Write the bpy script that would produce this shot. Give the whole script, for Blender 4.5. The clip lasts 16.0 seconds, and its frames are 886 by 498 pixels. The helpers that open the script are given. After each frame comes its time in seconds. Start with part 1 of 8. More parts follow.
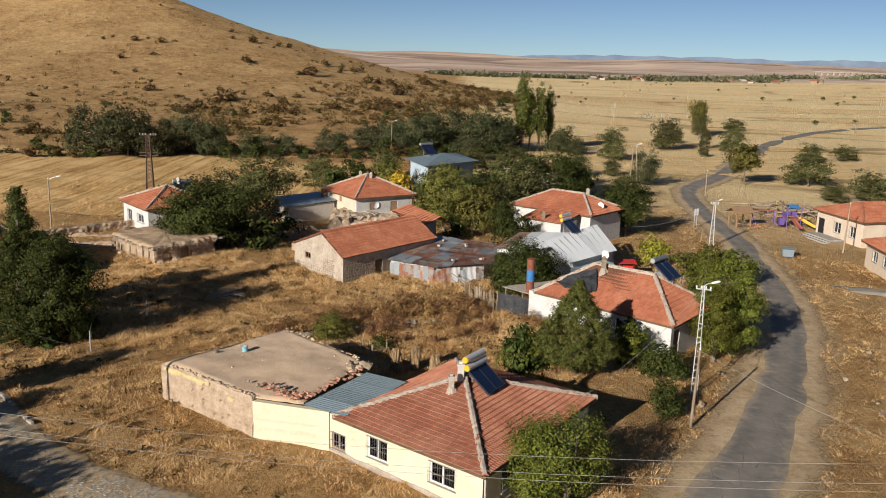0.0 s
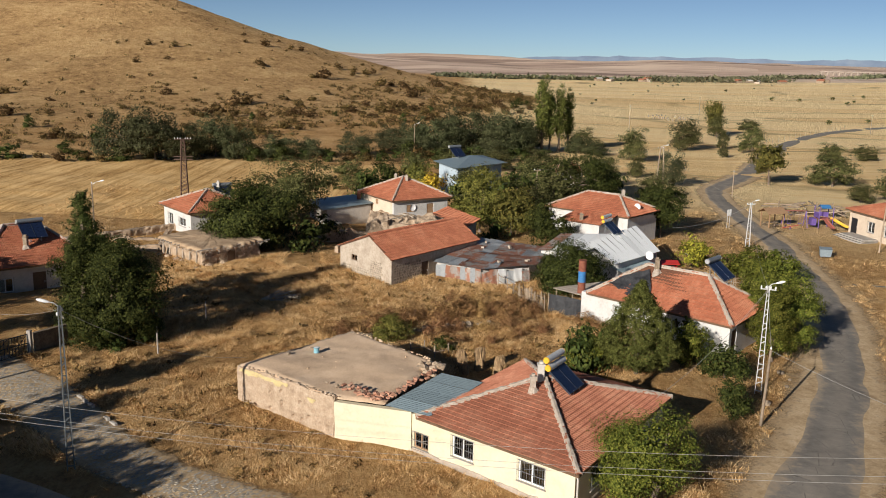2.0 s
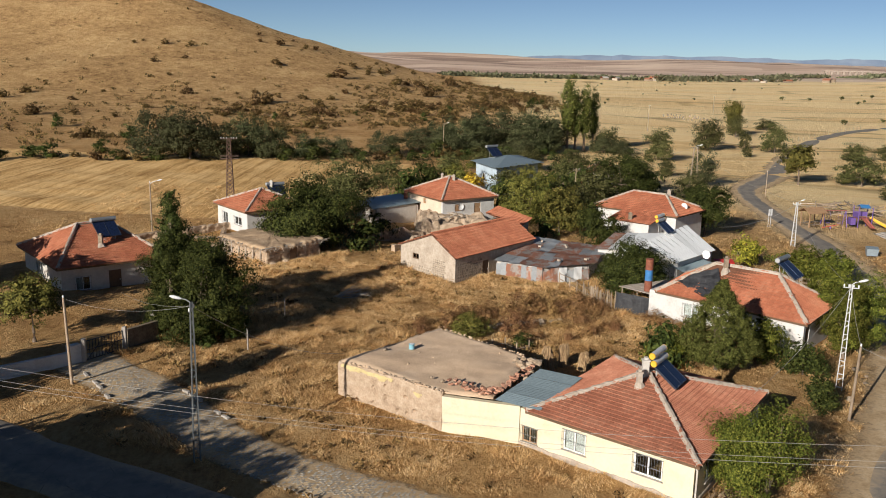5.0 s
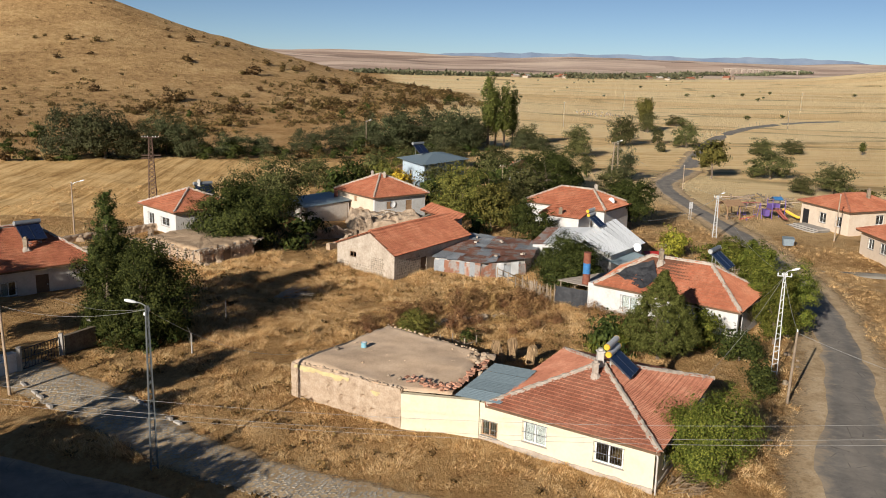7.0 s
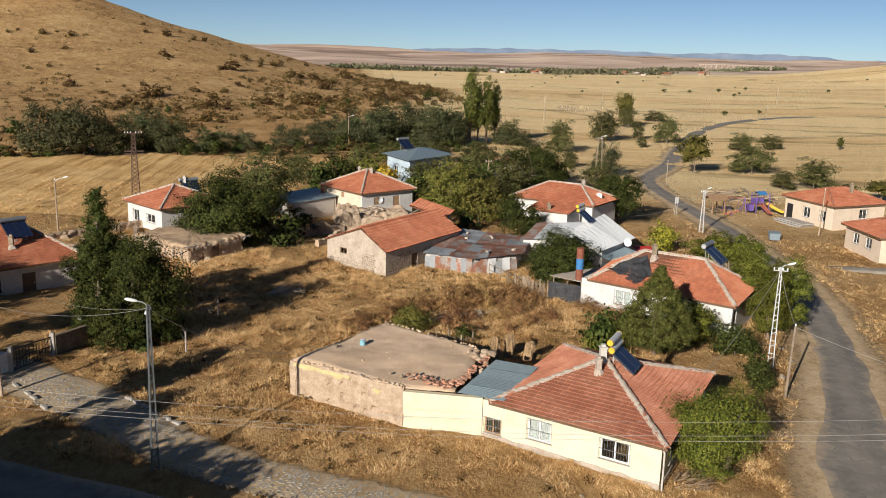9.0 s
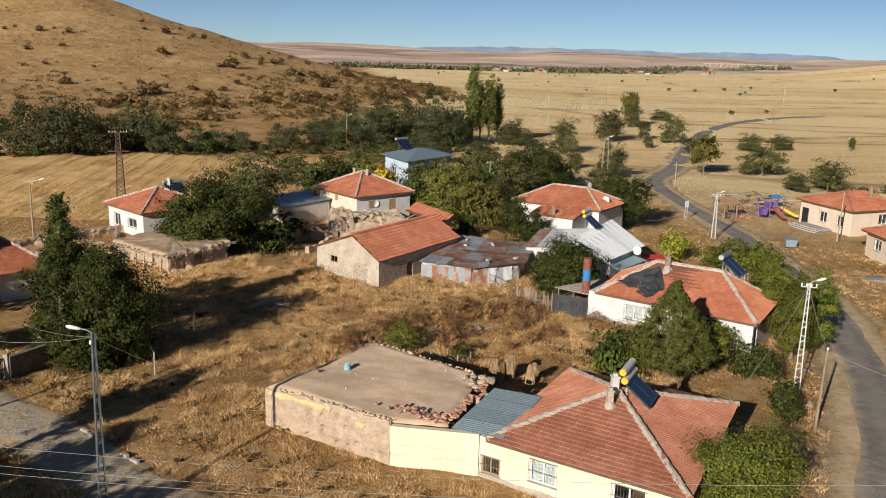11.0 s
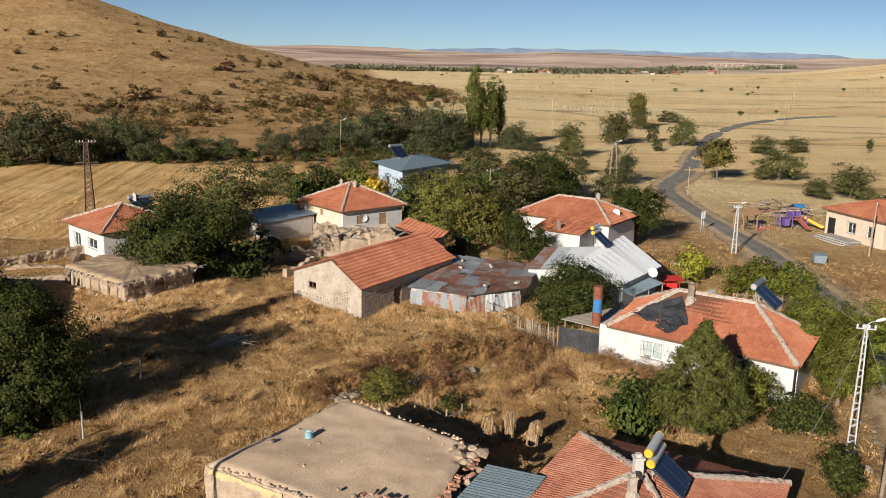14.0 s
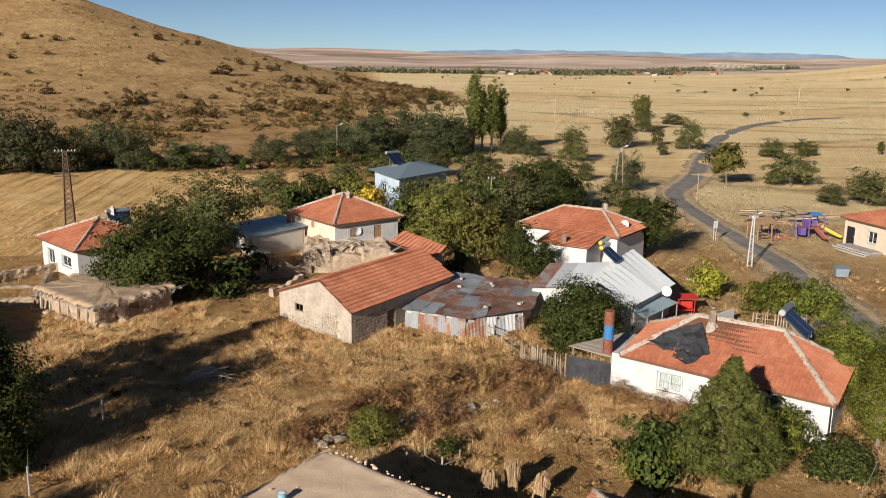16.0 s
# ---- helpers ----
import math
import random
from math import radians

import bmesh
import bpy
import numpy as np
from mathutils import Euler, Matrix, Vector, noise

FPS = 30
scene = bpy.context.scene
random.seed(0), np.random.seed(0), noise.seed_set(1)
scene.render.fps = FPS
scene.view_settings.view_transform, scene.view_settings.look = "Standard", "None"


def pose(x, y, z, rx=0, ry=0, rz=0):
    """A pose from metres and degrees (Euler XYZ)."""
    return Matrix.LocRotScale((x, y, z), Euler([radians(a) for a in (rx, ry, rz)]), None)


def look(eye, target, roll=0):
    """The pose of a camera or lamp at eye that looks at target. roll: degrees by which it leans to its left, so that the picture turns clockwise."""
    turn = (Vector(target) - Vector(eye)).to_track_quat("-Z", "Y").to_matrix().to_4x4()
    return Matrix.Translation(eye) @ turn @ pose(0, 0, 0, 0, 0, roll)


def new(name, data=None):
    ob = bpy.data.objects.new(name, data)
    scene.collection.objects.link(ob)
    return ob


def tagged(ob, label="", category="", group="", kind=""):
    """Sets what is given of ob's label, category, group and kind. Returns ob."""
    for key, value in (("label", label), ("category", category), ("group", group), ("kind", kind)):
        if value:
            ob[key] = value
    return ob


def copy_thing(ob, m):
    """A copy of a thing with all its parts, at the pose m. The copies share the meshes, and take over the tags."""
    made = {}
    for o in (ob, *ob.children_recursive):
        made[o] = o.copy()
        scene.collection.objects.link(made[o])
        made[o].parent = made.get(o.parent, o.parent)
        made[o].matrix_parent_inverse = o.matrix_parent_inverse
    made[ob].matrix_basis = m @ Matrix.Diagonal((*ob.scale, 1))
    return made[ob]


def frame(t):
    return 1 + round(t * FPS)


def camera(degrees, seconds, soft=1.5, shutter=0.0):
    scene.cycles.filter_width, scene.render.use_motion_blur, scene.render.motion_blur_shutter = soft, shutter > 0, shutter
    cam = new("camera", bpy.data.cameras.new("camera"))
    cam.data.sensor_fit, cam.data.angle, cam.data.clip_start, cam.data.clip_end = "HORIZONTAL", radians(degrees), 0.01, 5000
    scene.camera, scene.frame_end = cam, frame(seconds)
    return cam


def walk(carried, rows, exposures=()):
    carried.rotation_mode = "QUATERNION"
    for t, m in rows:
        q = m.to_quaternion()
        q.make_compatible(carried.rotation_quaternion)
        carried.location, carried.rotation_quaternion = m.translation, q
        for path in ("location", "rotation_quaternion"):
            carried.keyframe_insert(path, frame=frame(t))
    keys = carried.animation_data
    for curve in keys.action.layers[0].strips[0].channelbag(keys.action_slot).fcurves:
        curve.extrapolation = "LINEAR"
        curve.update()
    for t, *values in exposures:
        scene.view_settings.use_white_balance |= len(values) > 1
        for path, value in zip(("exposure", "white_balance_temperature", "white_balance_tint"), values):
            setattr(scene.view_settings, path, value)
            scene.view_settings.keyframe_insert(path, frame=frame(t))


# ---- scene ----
cam = camera(54.0, 16.0, soft=0.95)
# seconds, eye, and turn about x, y and z
ROWS = [
    (0.0, -0.075, -0.02, 21.979, 77.753, -1.564, 0.896),
    (0.5, -0.86, 0.128, 21.96, 77.786, -1.306, 0.954),
    (1.0, -2.016, -0.068, 21.985, 77.798, -1.168, 0.979),
    (1.5, -3.176, -0.358, 22.004, 77.85, -1.161, 1.03),
    (2.0, -4.25, -0.7, 22.009, 77.874, -1.224, 1.111),
    (2.5, -5.342, -1.09, 22.035, 77.867, -1.197, 1.173),
    (3.0, -6.483, -1.449, 22.095, 77.89, -1.16, 1.235),
    (3.5, -7.611, -1.731, 22.121, 77.903, -1.173, 1.306),
    (4.0, -8.647, -1.952, 22.152, 77.875, -1.257, 1.38),
    (6.5, -12.053, -2.176, 22.117, 77.703, -1.434, -0.488),
    (7.0, -12.678, -2.098, 22.066, 77.758, -1.422, -4.521),
    (7.5, -13.26, -2.034, 22.014, 77.762, -1.38, -6.375),
    (8.0, -13.795, -1.97, 21.951, 77.74, -1.338, -7.289),
    (8.5, -14.062, -1.924, 22.046, 77.655, -1.432, -6.336),
    (9.0, -14.068, -1.527, 21.978, 77.503, -1.493, -6.053),
    (11.5, -12.493, 5.658, 21.674, 77.408, -1.588, -5.753),
    (12.0, -12.121, 7.191, 21.666, 77.409, -1.506, -5.705),
    (12.5, -11.767, 8.761, 21.659, 77.431, -1.424, -5.658),
    (13.0, -11.448, 10.272, 21.694, 77.452, -1.341, -5.621),
    (13.5, -11.125, 11.793, 21.63, 77.493, -1.279, -5.594),
    (14.0, -10.79, 13.285, 21.582, 77.514, -1.176, -5.556),
    (14.5, -10.529, 14.758, 21.579, 77.545, -1.103, -5.539),
    (15.0, -10.286, 16.194, 21.582, 77.576, -1.031, -5.512),
    (15.5, -10.067, 17.555, 21.652, 77.617, -0.958, -5.495),
    (16.0, -9.844, 18.923, 21.69, 77.638, -0.895, -5.478),
]
walk(cam, [(r[0], pose(*r[1:])) for r in ROWS], [(0.0, 0.30), (4.0, 0.30), (7.0, 0.39), (9.0, 0.39), (11.5, 0.35), (16.0, 0.44)])

# ---- light ----
SUN_WAY = (-0.56, -0.83)
SUN_AZ = math.atan2(*SUN_WAY)
SUN_EL = radians(20.3)
world = bpy.data.worlds.new("world")
scene.world = world
world.use_nodes = True
wn = world.node_tree
sky = wn.nodes.new("ShaderNodeTexSky")
sky.sky_type = "NISHITA"
sky.sun_disc = False
sky.sun_elevation = SUN_EL
sky.sun_rotation = SUN_AZ % (2 * math.pi)
sky.altitude = 1500
sky.air_density, sky.dust_density, sky.ozone_density = 0.5, 0.3, 0.6
wn.nodes["Background"].inputs["Strength"].default_value = 0.048
tint = wn.nodes.new("ShaderNodeMix")
tint.data_type, tint.blend_type = "RGBA", "MULTIPLY"
tint.inputs[0].default_value = 1.0
tint.inputs[7].default_value = (0.93, 1.03, 1.1, 1.0)
wn.links.new(sky.outputs[0], tint.inputs[6])
wn.links.new(tint.outputs[2], wn.nodes["Background"].inputs[0])
sun_data = bpy.data.lights.new("sun", "SUN")
sun_data.energy, sun_data.angle, sun_data.color = 5.0, radians(0.53), (1.0, 0.945, 0.86)
sun = new("sun", sun_data)
sun.matrix_world = look((SUN_WAY[0] * 200, SUN_WAY[1] * 200, 200 * math.tan(SUN_EL)), (0, 0, 0))


# ---- materials ----
def rgb(c):
    return (c[0], c[1], c[2], 1.0)


class Nodes:
    def __init__(self, name):
        self.m = bpy.data.materials.new(name)
        self.m.use_nodes = True
        self.t = self.m.node_tree
        self.b = self.t.nodes["Principled BSDF"]
        self.out = self.t.nodes["Material Output"]
        self.pos = self.add("ShaderNodeNewGeometry").outputs["Position"]

    def add(self, kind):
        return self.t.nodes.new(kind)

    def put(self, socket, value):
        if isinstance(value, bpy.types.NodeSocket):
            self.t.links.new(value, socket)
        elif isinstance(value, (tuple, list)):
            socket.default_value = rgb(value) if len(socket.default_value) == 4 else value
        else:
            socket.default_value = value

    def noise(self, scale, detail=4.0, rough=0.6, vec=None, distortion=0.0):
        n = self.add("ShaderNodeTexNoise")
        self.put(n.inputs["Vector"], vec or self.pos)
        self.put(n.inputs["Scale"], scale)
        self.put(n.inputs["Detail"], detail)
        self.put(n.inputs["Roughness"], rough)
        self.put(n.inputs["Distortion"], distortion)
        return n.outputs["Fac"]

    def math(self, op, a, b=0.0, clamp=False):
        n = self.add("ShaderNodeMath")
        n.operation, n.use_clamp = op, clamp
        self.put(n.inputs[0], a)
        self.put(n.inputs[1], b)
        return n.outputs[0]

    def span(self, v, lo, hi, to_lo=0.0, to_hi=1.0):
        n = self.add("ShaderNodeMapRange")
        n.interpolation_type = "SMOOTHSTEP"
        self.put(n.inputs[0], v)
        for i, x in enumerate((lo, hi, to_lo, to_hi)):
            self.put(n.inputs[i + 1], x)
        return n.outputs[0]

    def ramp(self, v, stops):
        n = self.add("ShaderNodeValToRGB")
        e = n.color_ramp.elements
        while len(e) < len(stops):
            e.new(0.5)
        for k, (p, c) in enumerate(stops):
            e[k].position, e[k].color = p, rgb(c)
        self.put(n.inputs[0], v)
        return n.outputs[0]

    def mix(self, f, a, b, kind="MIX"):
        n = self.add("ShaderNodeMix")
        n.data_type, n.blend_type = "RGBA", kind
        self.put(n.inputs[0], f)
        self.put(n.inputs[6], a)
        self.put(n.inputs[7], b)
        return n.outputs[2]

    def scaled(self, sx, sy, sz, rz=0.0, vec=None):
        n = self.add("ShaderNodeMapping")
        self.put(n.inputs["Vector"], vec or self.pos)
        n.inputs["Scale"].default_value = (sx, sy, sz)
        n.inputs["Rotation"].default_value = (0, 0, radians(rz))
        return n.outputs[0]

    def bump(self, h, strength=0.4, dist=0.05):
        n = self.add("ShaderNodeBump")
        self.put(n.inputs["Height"], h)
        n.inputs["Strength"].default_value = strength
        n.inputs["Distance"].default_value = dist
        self.t.links.new(n.outputs[0], self.b.inputs["Normal"])

    def finish(self, color, rough=0.9, metal=0.0, spec=0.3):
        self.put(self.b.inputs["Base Color"], color)
        self.put(self.b.inputs["Roughness"], rough)
        self.put(self.b.inputs["Metallic"], metal)
        self.put(self.b.inputs["Specular IOR Level"], spec)
        return self.m


def surface(name, base, dark, light=None, big=0.6, fine=9.0, rough=0.9, metal=0.0, bump=0.3, dist=0.03, piece=0.0, spec=0.3, local=False):
    """A weathered surface: two scales of variation between three tones, with relief. piece: how much single pieces differ."""
    n = Nodes(name)
    light = light or tuple(min(1.0, c * 1.25) for c in base)
    a, f = n.noise(big, 5, 0.65), n.noise(fine, 6, 0.7)
    v = n.math("ADD", n.math("MULTIPLY", a, 0.55), n.math("MULTIPLY", f, 0.45))
    col = n.ramp(v, ((0.32, dark), (0.5, base), (0.68, light)))
    if piece:
        r = n.add("ShaderNodeObjectInfo").outputs["Random"]
        g = n.add("ShaderNodeNewGeometry").outputs["Random Per Island"]
        k = n.math("FRACT", n.math("ADD", r, g))
        hs = n.add("ShaderNodeHueSaturation")
        n.put(hs.inputs["Value"], n.span(k, 0, 1, 1 - piece, 1 + piece))
        n.put(hs.inputs["Color"], col)
        col = hs.outputs[0]
    n.bump(f, bump, dist)
    return n.finish(col, rough, metal, spec)


def plain(name, c, rough=0.6, metal=0.0, spec=0.4):
    n = Nodes(name)
    f = n.noise(6, 4, 0.6)
    col = n.ramp(f, ((0.3, tuple(x * 0.8 for x in c)), (0.7, tuple(min(1, x * 1.1) for x in c))))
    return n.finish(col, rough, metal, spec)


def leafy(name, base, dark, light, trans=0.09):
    """Leaves: colour differs from leaf to leaf and tree to tree; some light passes through."""
    n = Nodes(name)
    g = n.add("ShaderNodeNewGeometry").outputs["Random Per Island"]
    r = n.add("ShaderNodeObjectInfo").outputs["Random"]
    col = n.ramp(g, ((0.0, dark), (0.5, base), (1.0, light)))
    hs = n.add("ShaderNodeHueSaturation")
    n.put(hs.inputs["Value"], n.span(r, 0, 1, 0.8, 1.2))
    n.put(hs.inputs["Hue"], n.span(r, 0, 1, 0.485, 0.51))
    n.put(hs.inputs["Color"], col)
    col = hs.outputs[0]
    n.finish(col, 0.75, 0.0, 0.08)
    tr = n.add("ShaderNodeBsdfTranslucent")
    n.put(tr.inputs["Color"], col)
    ms = n.add("ShaderNodeMixShader")
    ms.inputs[0].default_value = trans
    n.t.links.new(n.b.outputs[0], ms.inputs[1])
    n.t.links.new(tr.outputs[0], ms.inputs[2])
    n.t.links.new(ms.outputs[0], n.out.inputs["Surface"])
    return n.m


def ground_material():
    n = Nodes("dry_ground")
    sep = n.add("ShaderNodeSeparateXYZ")
    n.put(sep.inputs[0], n.pos)
    x, y, z = sep.outputs
    # village: dry grass with trodden, bare and darker patches
    v1 = n.noise(0.09, 5, 0.6)
    v2 = n.noise(0.7, 6, 0.7, distortion=0.6)
    v3 = n.noise(5.0, 5, 0.75)
    streak = n.noise(1.0, 5, 0.7, vec=n.scaled(4.0, 1.4, 1.0, 20))
    v = n.math("ADD", n.math("ADD", n.math("MULTIPLY", v1, 0.3), n.math("MULTIPLY", v2, 0.3)), n.math("ADD", n.math("MULTIPLY", v3, 0.2), n.math("MULTIPLY", streak, 0.2)))
    grass = n.ramp(v, ((0.36, (0.143, 0.070, 0.025)), (0.43, (0.361, 0.193, 0.072)), (0.50, (0.538, 0.316, 0.129)), (0.60, (0.672, 0.446, 0.222))))
    at = n.add("ShaderNodeAttribute")
    at.attribute_name = "worn"
    w = n.span(n.math("ADD", at.outputs["Fac"], n.math("MULTIPLY", n.math("SUBTRACT", n.math("ADD", v2, v1), 1.0), 0.9)), 0.25, 0.75)
    dust = n.ramp(n.math("ADD", n.math("MULTIPLY", v2, 0.5), n.math("MULTIPLY", v3, 0.5)), ((0.36, (0.31, 0.20, 0.095)), (0.5, (0.50, 0.342, 0.185)), (0.63, (0.68, 0.495, 0.295))))
    grass = n.mix(n.math("MULTIPLY", w, 0.85), grass, dust)
    # hill: grazed brown-gold slope with scrub stains
    h1 = n.noise(0.03, 6, 0.65, distortion=0.8)
    h2 = n.noise(0.25, 5, 0.7)
    h3 = n.noise(1.0, 5, 0.75, vec=n.scaled(1.0, 0.5, 0.6, 25))
    hv = n.math("ADD", n.math("MULTIPLY", h1, 0.28), n.math("ADD", n.math("MULTIPLY", h2, 0.34), n.math("MULTIPLY", h3, 0.38)))
    hill = n.ramp(hv, ((0.37, (0.164, 0.091, 0.039)), (0.44, (0.354, 0.206, 0.086)), (0.51, (0.502, 0.309, 0.134)), (0.60, (0.640, 0.431, 0.211))))
    # plain: stubble strips
    band = n.noise(1.0, 3, 0.55, vec=n.scaled(0.0022, 0.012, 0.01, -12), distortion=0.6)
    strip = n.noise(1.0, 4, 0.75, vec=n.scaled(0.008, 0.16, 0.01, -10), distortion=0.5)
    def plots(sx, sy, rz):
        vo = n.add("ShaderNodeTexVoronoi")
        n.put(vo.inputs["Vector"], n.scaled(sx, sy, 0.0, rz))
        n.put(vo.inputs["Scale"], 1.0)
        s_ = n.add("ShaderNodeSeparateColor")
        n.put(s_.inputs[0], vo.outputs["Color"])
        return s_.outputs[0]
    bend = n.add("ShaderNodeTexNoise")
    n.put(bend.inputs["Vector"], n.pos)
    n.put(bend.inputs["Scale"], 0.006)
    warp = n.mix(1.0, n.pos, n.mix(1.0, bend.outputs["Color"], (70.0, 70.0, 0.0), "MULTIPLY"), "ADD")
    for node in n.t.nodes:
        if node.type == "MIX":
            node.clamp_result = False
    patch = n.add("ShaderNodeTexVoronoi")
    n.put(patch.inputs["Vector"], n.scaled(0.0042, 0.0175, 0.0, -13, warp))
    n.put(patch.inputs["Scale"], 1.0)
    shade = n.add("ShaderNodeSeparateColor")
    n.put(shade.inputs[0], patch.outputs["Color"])
    balk = n.add("ShaderNodeTexVoronoi")
    balk.feature = "DISTANCE_TO_EDGE"
    n.put(balk.inputs["Vector"], n.scaled(0.0042, 0.0175, 0.0, -13, warp))
    n.put(balk.inputs["Scale"], 1.0)
    furrow = [n.noise(1.0, 3, 0.7, vec=n.scaled(0.008, 0.34, 0.0, rz, warp)) for rz in (-14, 22, -38)]
    lines = n.mix(n.span(shade.outputs[1], 0.6, 0.61), n.mix(n.span(shade.outputs[1], 0.3, 0.31), furrow[0], furrow[1]), furrow[2])
    pv = n.math("ADD", n.math("ADD", n.math("MULTIPLY", band, 0.3), n.math("MULTIPLY", lines, 0.46)), n.math("ADD", n.math("MULTIPLY", shade.outputs[0], 0.14), n.math("MULTIPLY", v2, 0.18)))
    fields = n.ramp(pv, ((0.355, (0.504, 0.304, 0.125)), (0.405, (0.737, 0.473, 0.209)), (0.465, (0.873, 0.603, 0.291)), (0.56, (0.941, 0.705, 0.378))))
    fields = n.mix(n.math("MULTIPLY", n.span(balk.outputs["Distance"], 0.032, 0.008), n.span(n.noise(0.03, 4, 0.7), 0.38, 0.58, 0.08, 0.6)), fields, (0.252, 0.152, 0.057))
    # far country: fallow and stubble in large patches, with pale pinkish haze painted in
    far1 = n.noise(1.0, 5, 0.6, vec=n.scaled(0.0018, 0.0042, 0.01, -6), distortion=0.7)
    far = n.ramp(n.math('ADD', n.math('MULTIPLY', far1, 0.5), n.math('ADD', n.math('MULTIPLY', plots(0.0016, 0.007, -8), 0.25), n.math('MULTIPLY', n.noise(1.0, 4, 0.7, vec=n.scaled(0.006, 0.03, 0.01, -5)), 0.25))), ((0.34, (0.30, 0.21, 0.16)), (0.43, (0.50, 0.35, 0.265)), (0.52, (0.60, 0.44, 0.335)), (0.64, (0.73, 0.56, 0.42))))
    to_hill = n.math("MULTIPLY", n.span(n.math("ADD", z, n.math("MULTIPLY", h2, 3.0)), 3.6, 7.0), n.math("MULTIPLY", n.span(x, 90, 30), n.span(y, 1100, 800)))
    wob = n.math("MULTIPLY", n.math("SUBTRACT", v1, 0.5), 40.0)
    to_plain = n.span(n.math("ADD", n.math("ADD", y, n.math("MULTIPLY", x, 0.8)), wob), 122, 215)
    to_plain = n.math("MULTIPLY", to_plain, n.span(n.math("ADD", x, wob), -8, 22))
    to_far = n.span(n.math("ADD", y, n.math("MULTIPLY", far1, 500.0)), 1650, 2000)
    c = n.mix(to_plain, grass, fields)
    c = n.mix(to_hill, c, hill)
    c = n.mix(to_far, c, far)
    n.bump(n.math("ADD", v2, n.math("ADD", v3, streak)), 1.0, 0.4)
    return n.finish(c, 0.95, 0.0, 0.1)


def stubble_material():
    n = Nodes("stubble_field")
    rows = n.noise(1.0, 4, 0.7, vec=n.scaled(1.0, 0.03, 1, 58), distortion=0.5)
    a = n.noise(0.12, 4, 0.6)
    f = n.noise(3.0, 4, 0.7)
    v = n.math("ADD", n.math("MULTIPLY", rows, 0.5), n.math("ADD", n.math("MULTIPLY", a, 0.2), n.math("MULTIPLY", f, 0.3)))
    c = n.ramp(v, ((0.38, (0.262, 0.143, 0.050)), (0.46, (0.504, 0.299, 0.113)), (0.53, (0.689, 0.437, 0.185)), (0.61, (0.815, 0.561, 0.269))))
    n.bump(v, 0.7, 0.1)
    return n.finish(c, 0.95, 0, 0.1)


def asphalt_material():
    n = Nodes("worn_asphalt")
    a, f, s = n.noise(0.35, 5, 0.65, distortion=0.5), n.noise(14.0, 4, 0.7), n.noise(1.6, 5, 0.65)
    v = n.math("ADD", n.math("MULTIPLY", a, 0.5), n.math("ADD", n.math("MULTIPLY", s, 0.3), n.math("MULTIPLY", f, 0.2)))
    c = n.ramp(v, ((0.36, (0.135, 0.12, 0.104)), (0.47, (0.20, 0.177, 0.15)), (0.56, (0.25, 0.22, 0.185)), (0.66, (0.35, 0.295, 0.23))))
    at = n.add("ShaderNodeAttribute")
    at.attribute_name = "edge"
    e = n.math("ADD", at.outputs["Fac"], n.math("MULTIPLY", n.math("SUBTRACT", n.math("ADD", s, a), 1.0), 0.9))
    c = n.mix(n.math("MULTIPLY", n.span(e, 0.45, 1.0), 0.9), c, (0.44, 0.325, 0.205))
    wheel = n.span(n.math("ABSOLUTE", n.math("SUBTRACT", at.outputs["Fac"], 0.42)), 0.05, 0.3)
    c = n.mix(n.math("MULTIPLY", wheel, 0.22), c, (0.36, 0.30, 0.235))
    crack = n.add("ShaderNodeTexVoronoi")
    crack.feature = "DISTANCE_TO_EDGE"
    n.put(crack.inputs["Vector"], n.mix(0.12, n.pos, n.add("ShaderNodeTexNoise").outputs["Color"], "ADD"))
    n.put(crack.inputs["Scale"], 0.42)
    gap = n.math("MULTIPLY", n.span(crack.outputs["Distance"], 0.012, 0.003), n.span(s, 0.45, 0.6))
    c = n.mix(n.math("MULTIPLY", gap, 0.6), c, (0.07, 0.063, 0.055))
    c = n.mix(n.math("MULTIPLY", n.span(n.noise(0.22, 4, 0.6), 0.55, 0.72), 0.35), c, (0.105, 0.097, 0.088))
    n.bump(f, 0.4, 0.02)
    return n.finish(c, 0.9, 0, 0.25)


def verge_material():
    """Dust that thins out over the grass."""
    n = Nodes("dusty_verge")
    a, f, s = n.noise(0.5, 5, 0.65), n.noise(9.0, 4, 0.7), n.noise(2.2, 5, 0.7)
    c = n.ramp(n.math("ADD", n.math("MULTIPLY", a, 0.4), n.math("ADD", n.math("MULTIPLY", s, 0.35), n.math("MULTIPLY", f, 0.25))), ((0.38, (0.32, 0.215, 0.115)), (0.5, (0.49, 0.35, 0.205)), (0.62, (0.66, 0.50, 0.325))))
    n.bump(f, 0.5, 0.03)
    n.finish(c, 0.95, 0, 0.1)
    at = n.add("ShaderNodeAttribute")
    at.attribute_name = "edge"
    e = n.math("ADD", at.outputs["Fac"], n.math("MULTIPLY", n.math("SUBTRACT", n.math("ADD", s, a), 1.0), 0.8))
    n.put(n.b.inputs["Alpha"], n.span(e, 0.98, 0.66))
    return n.m


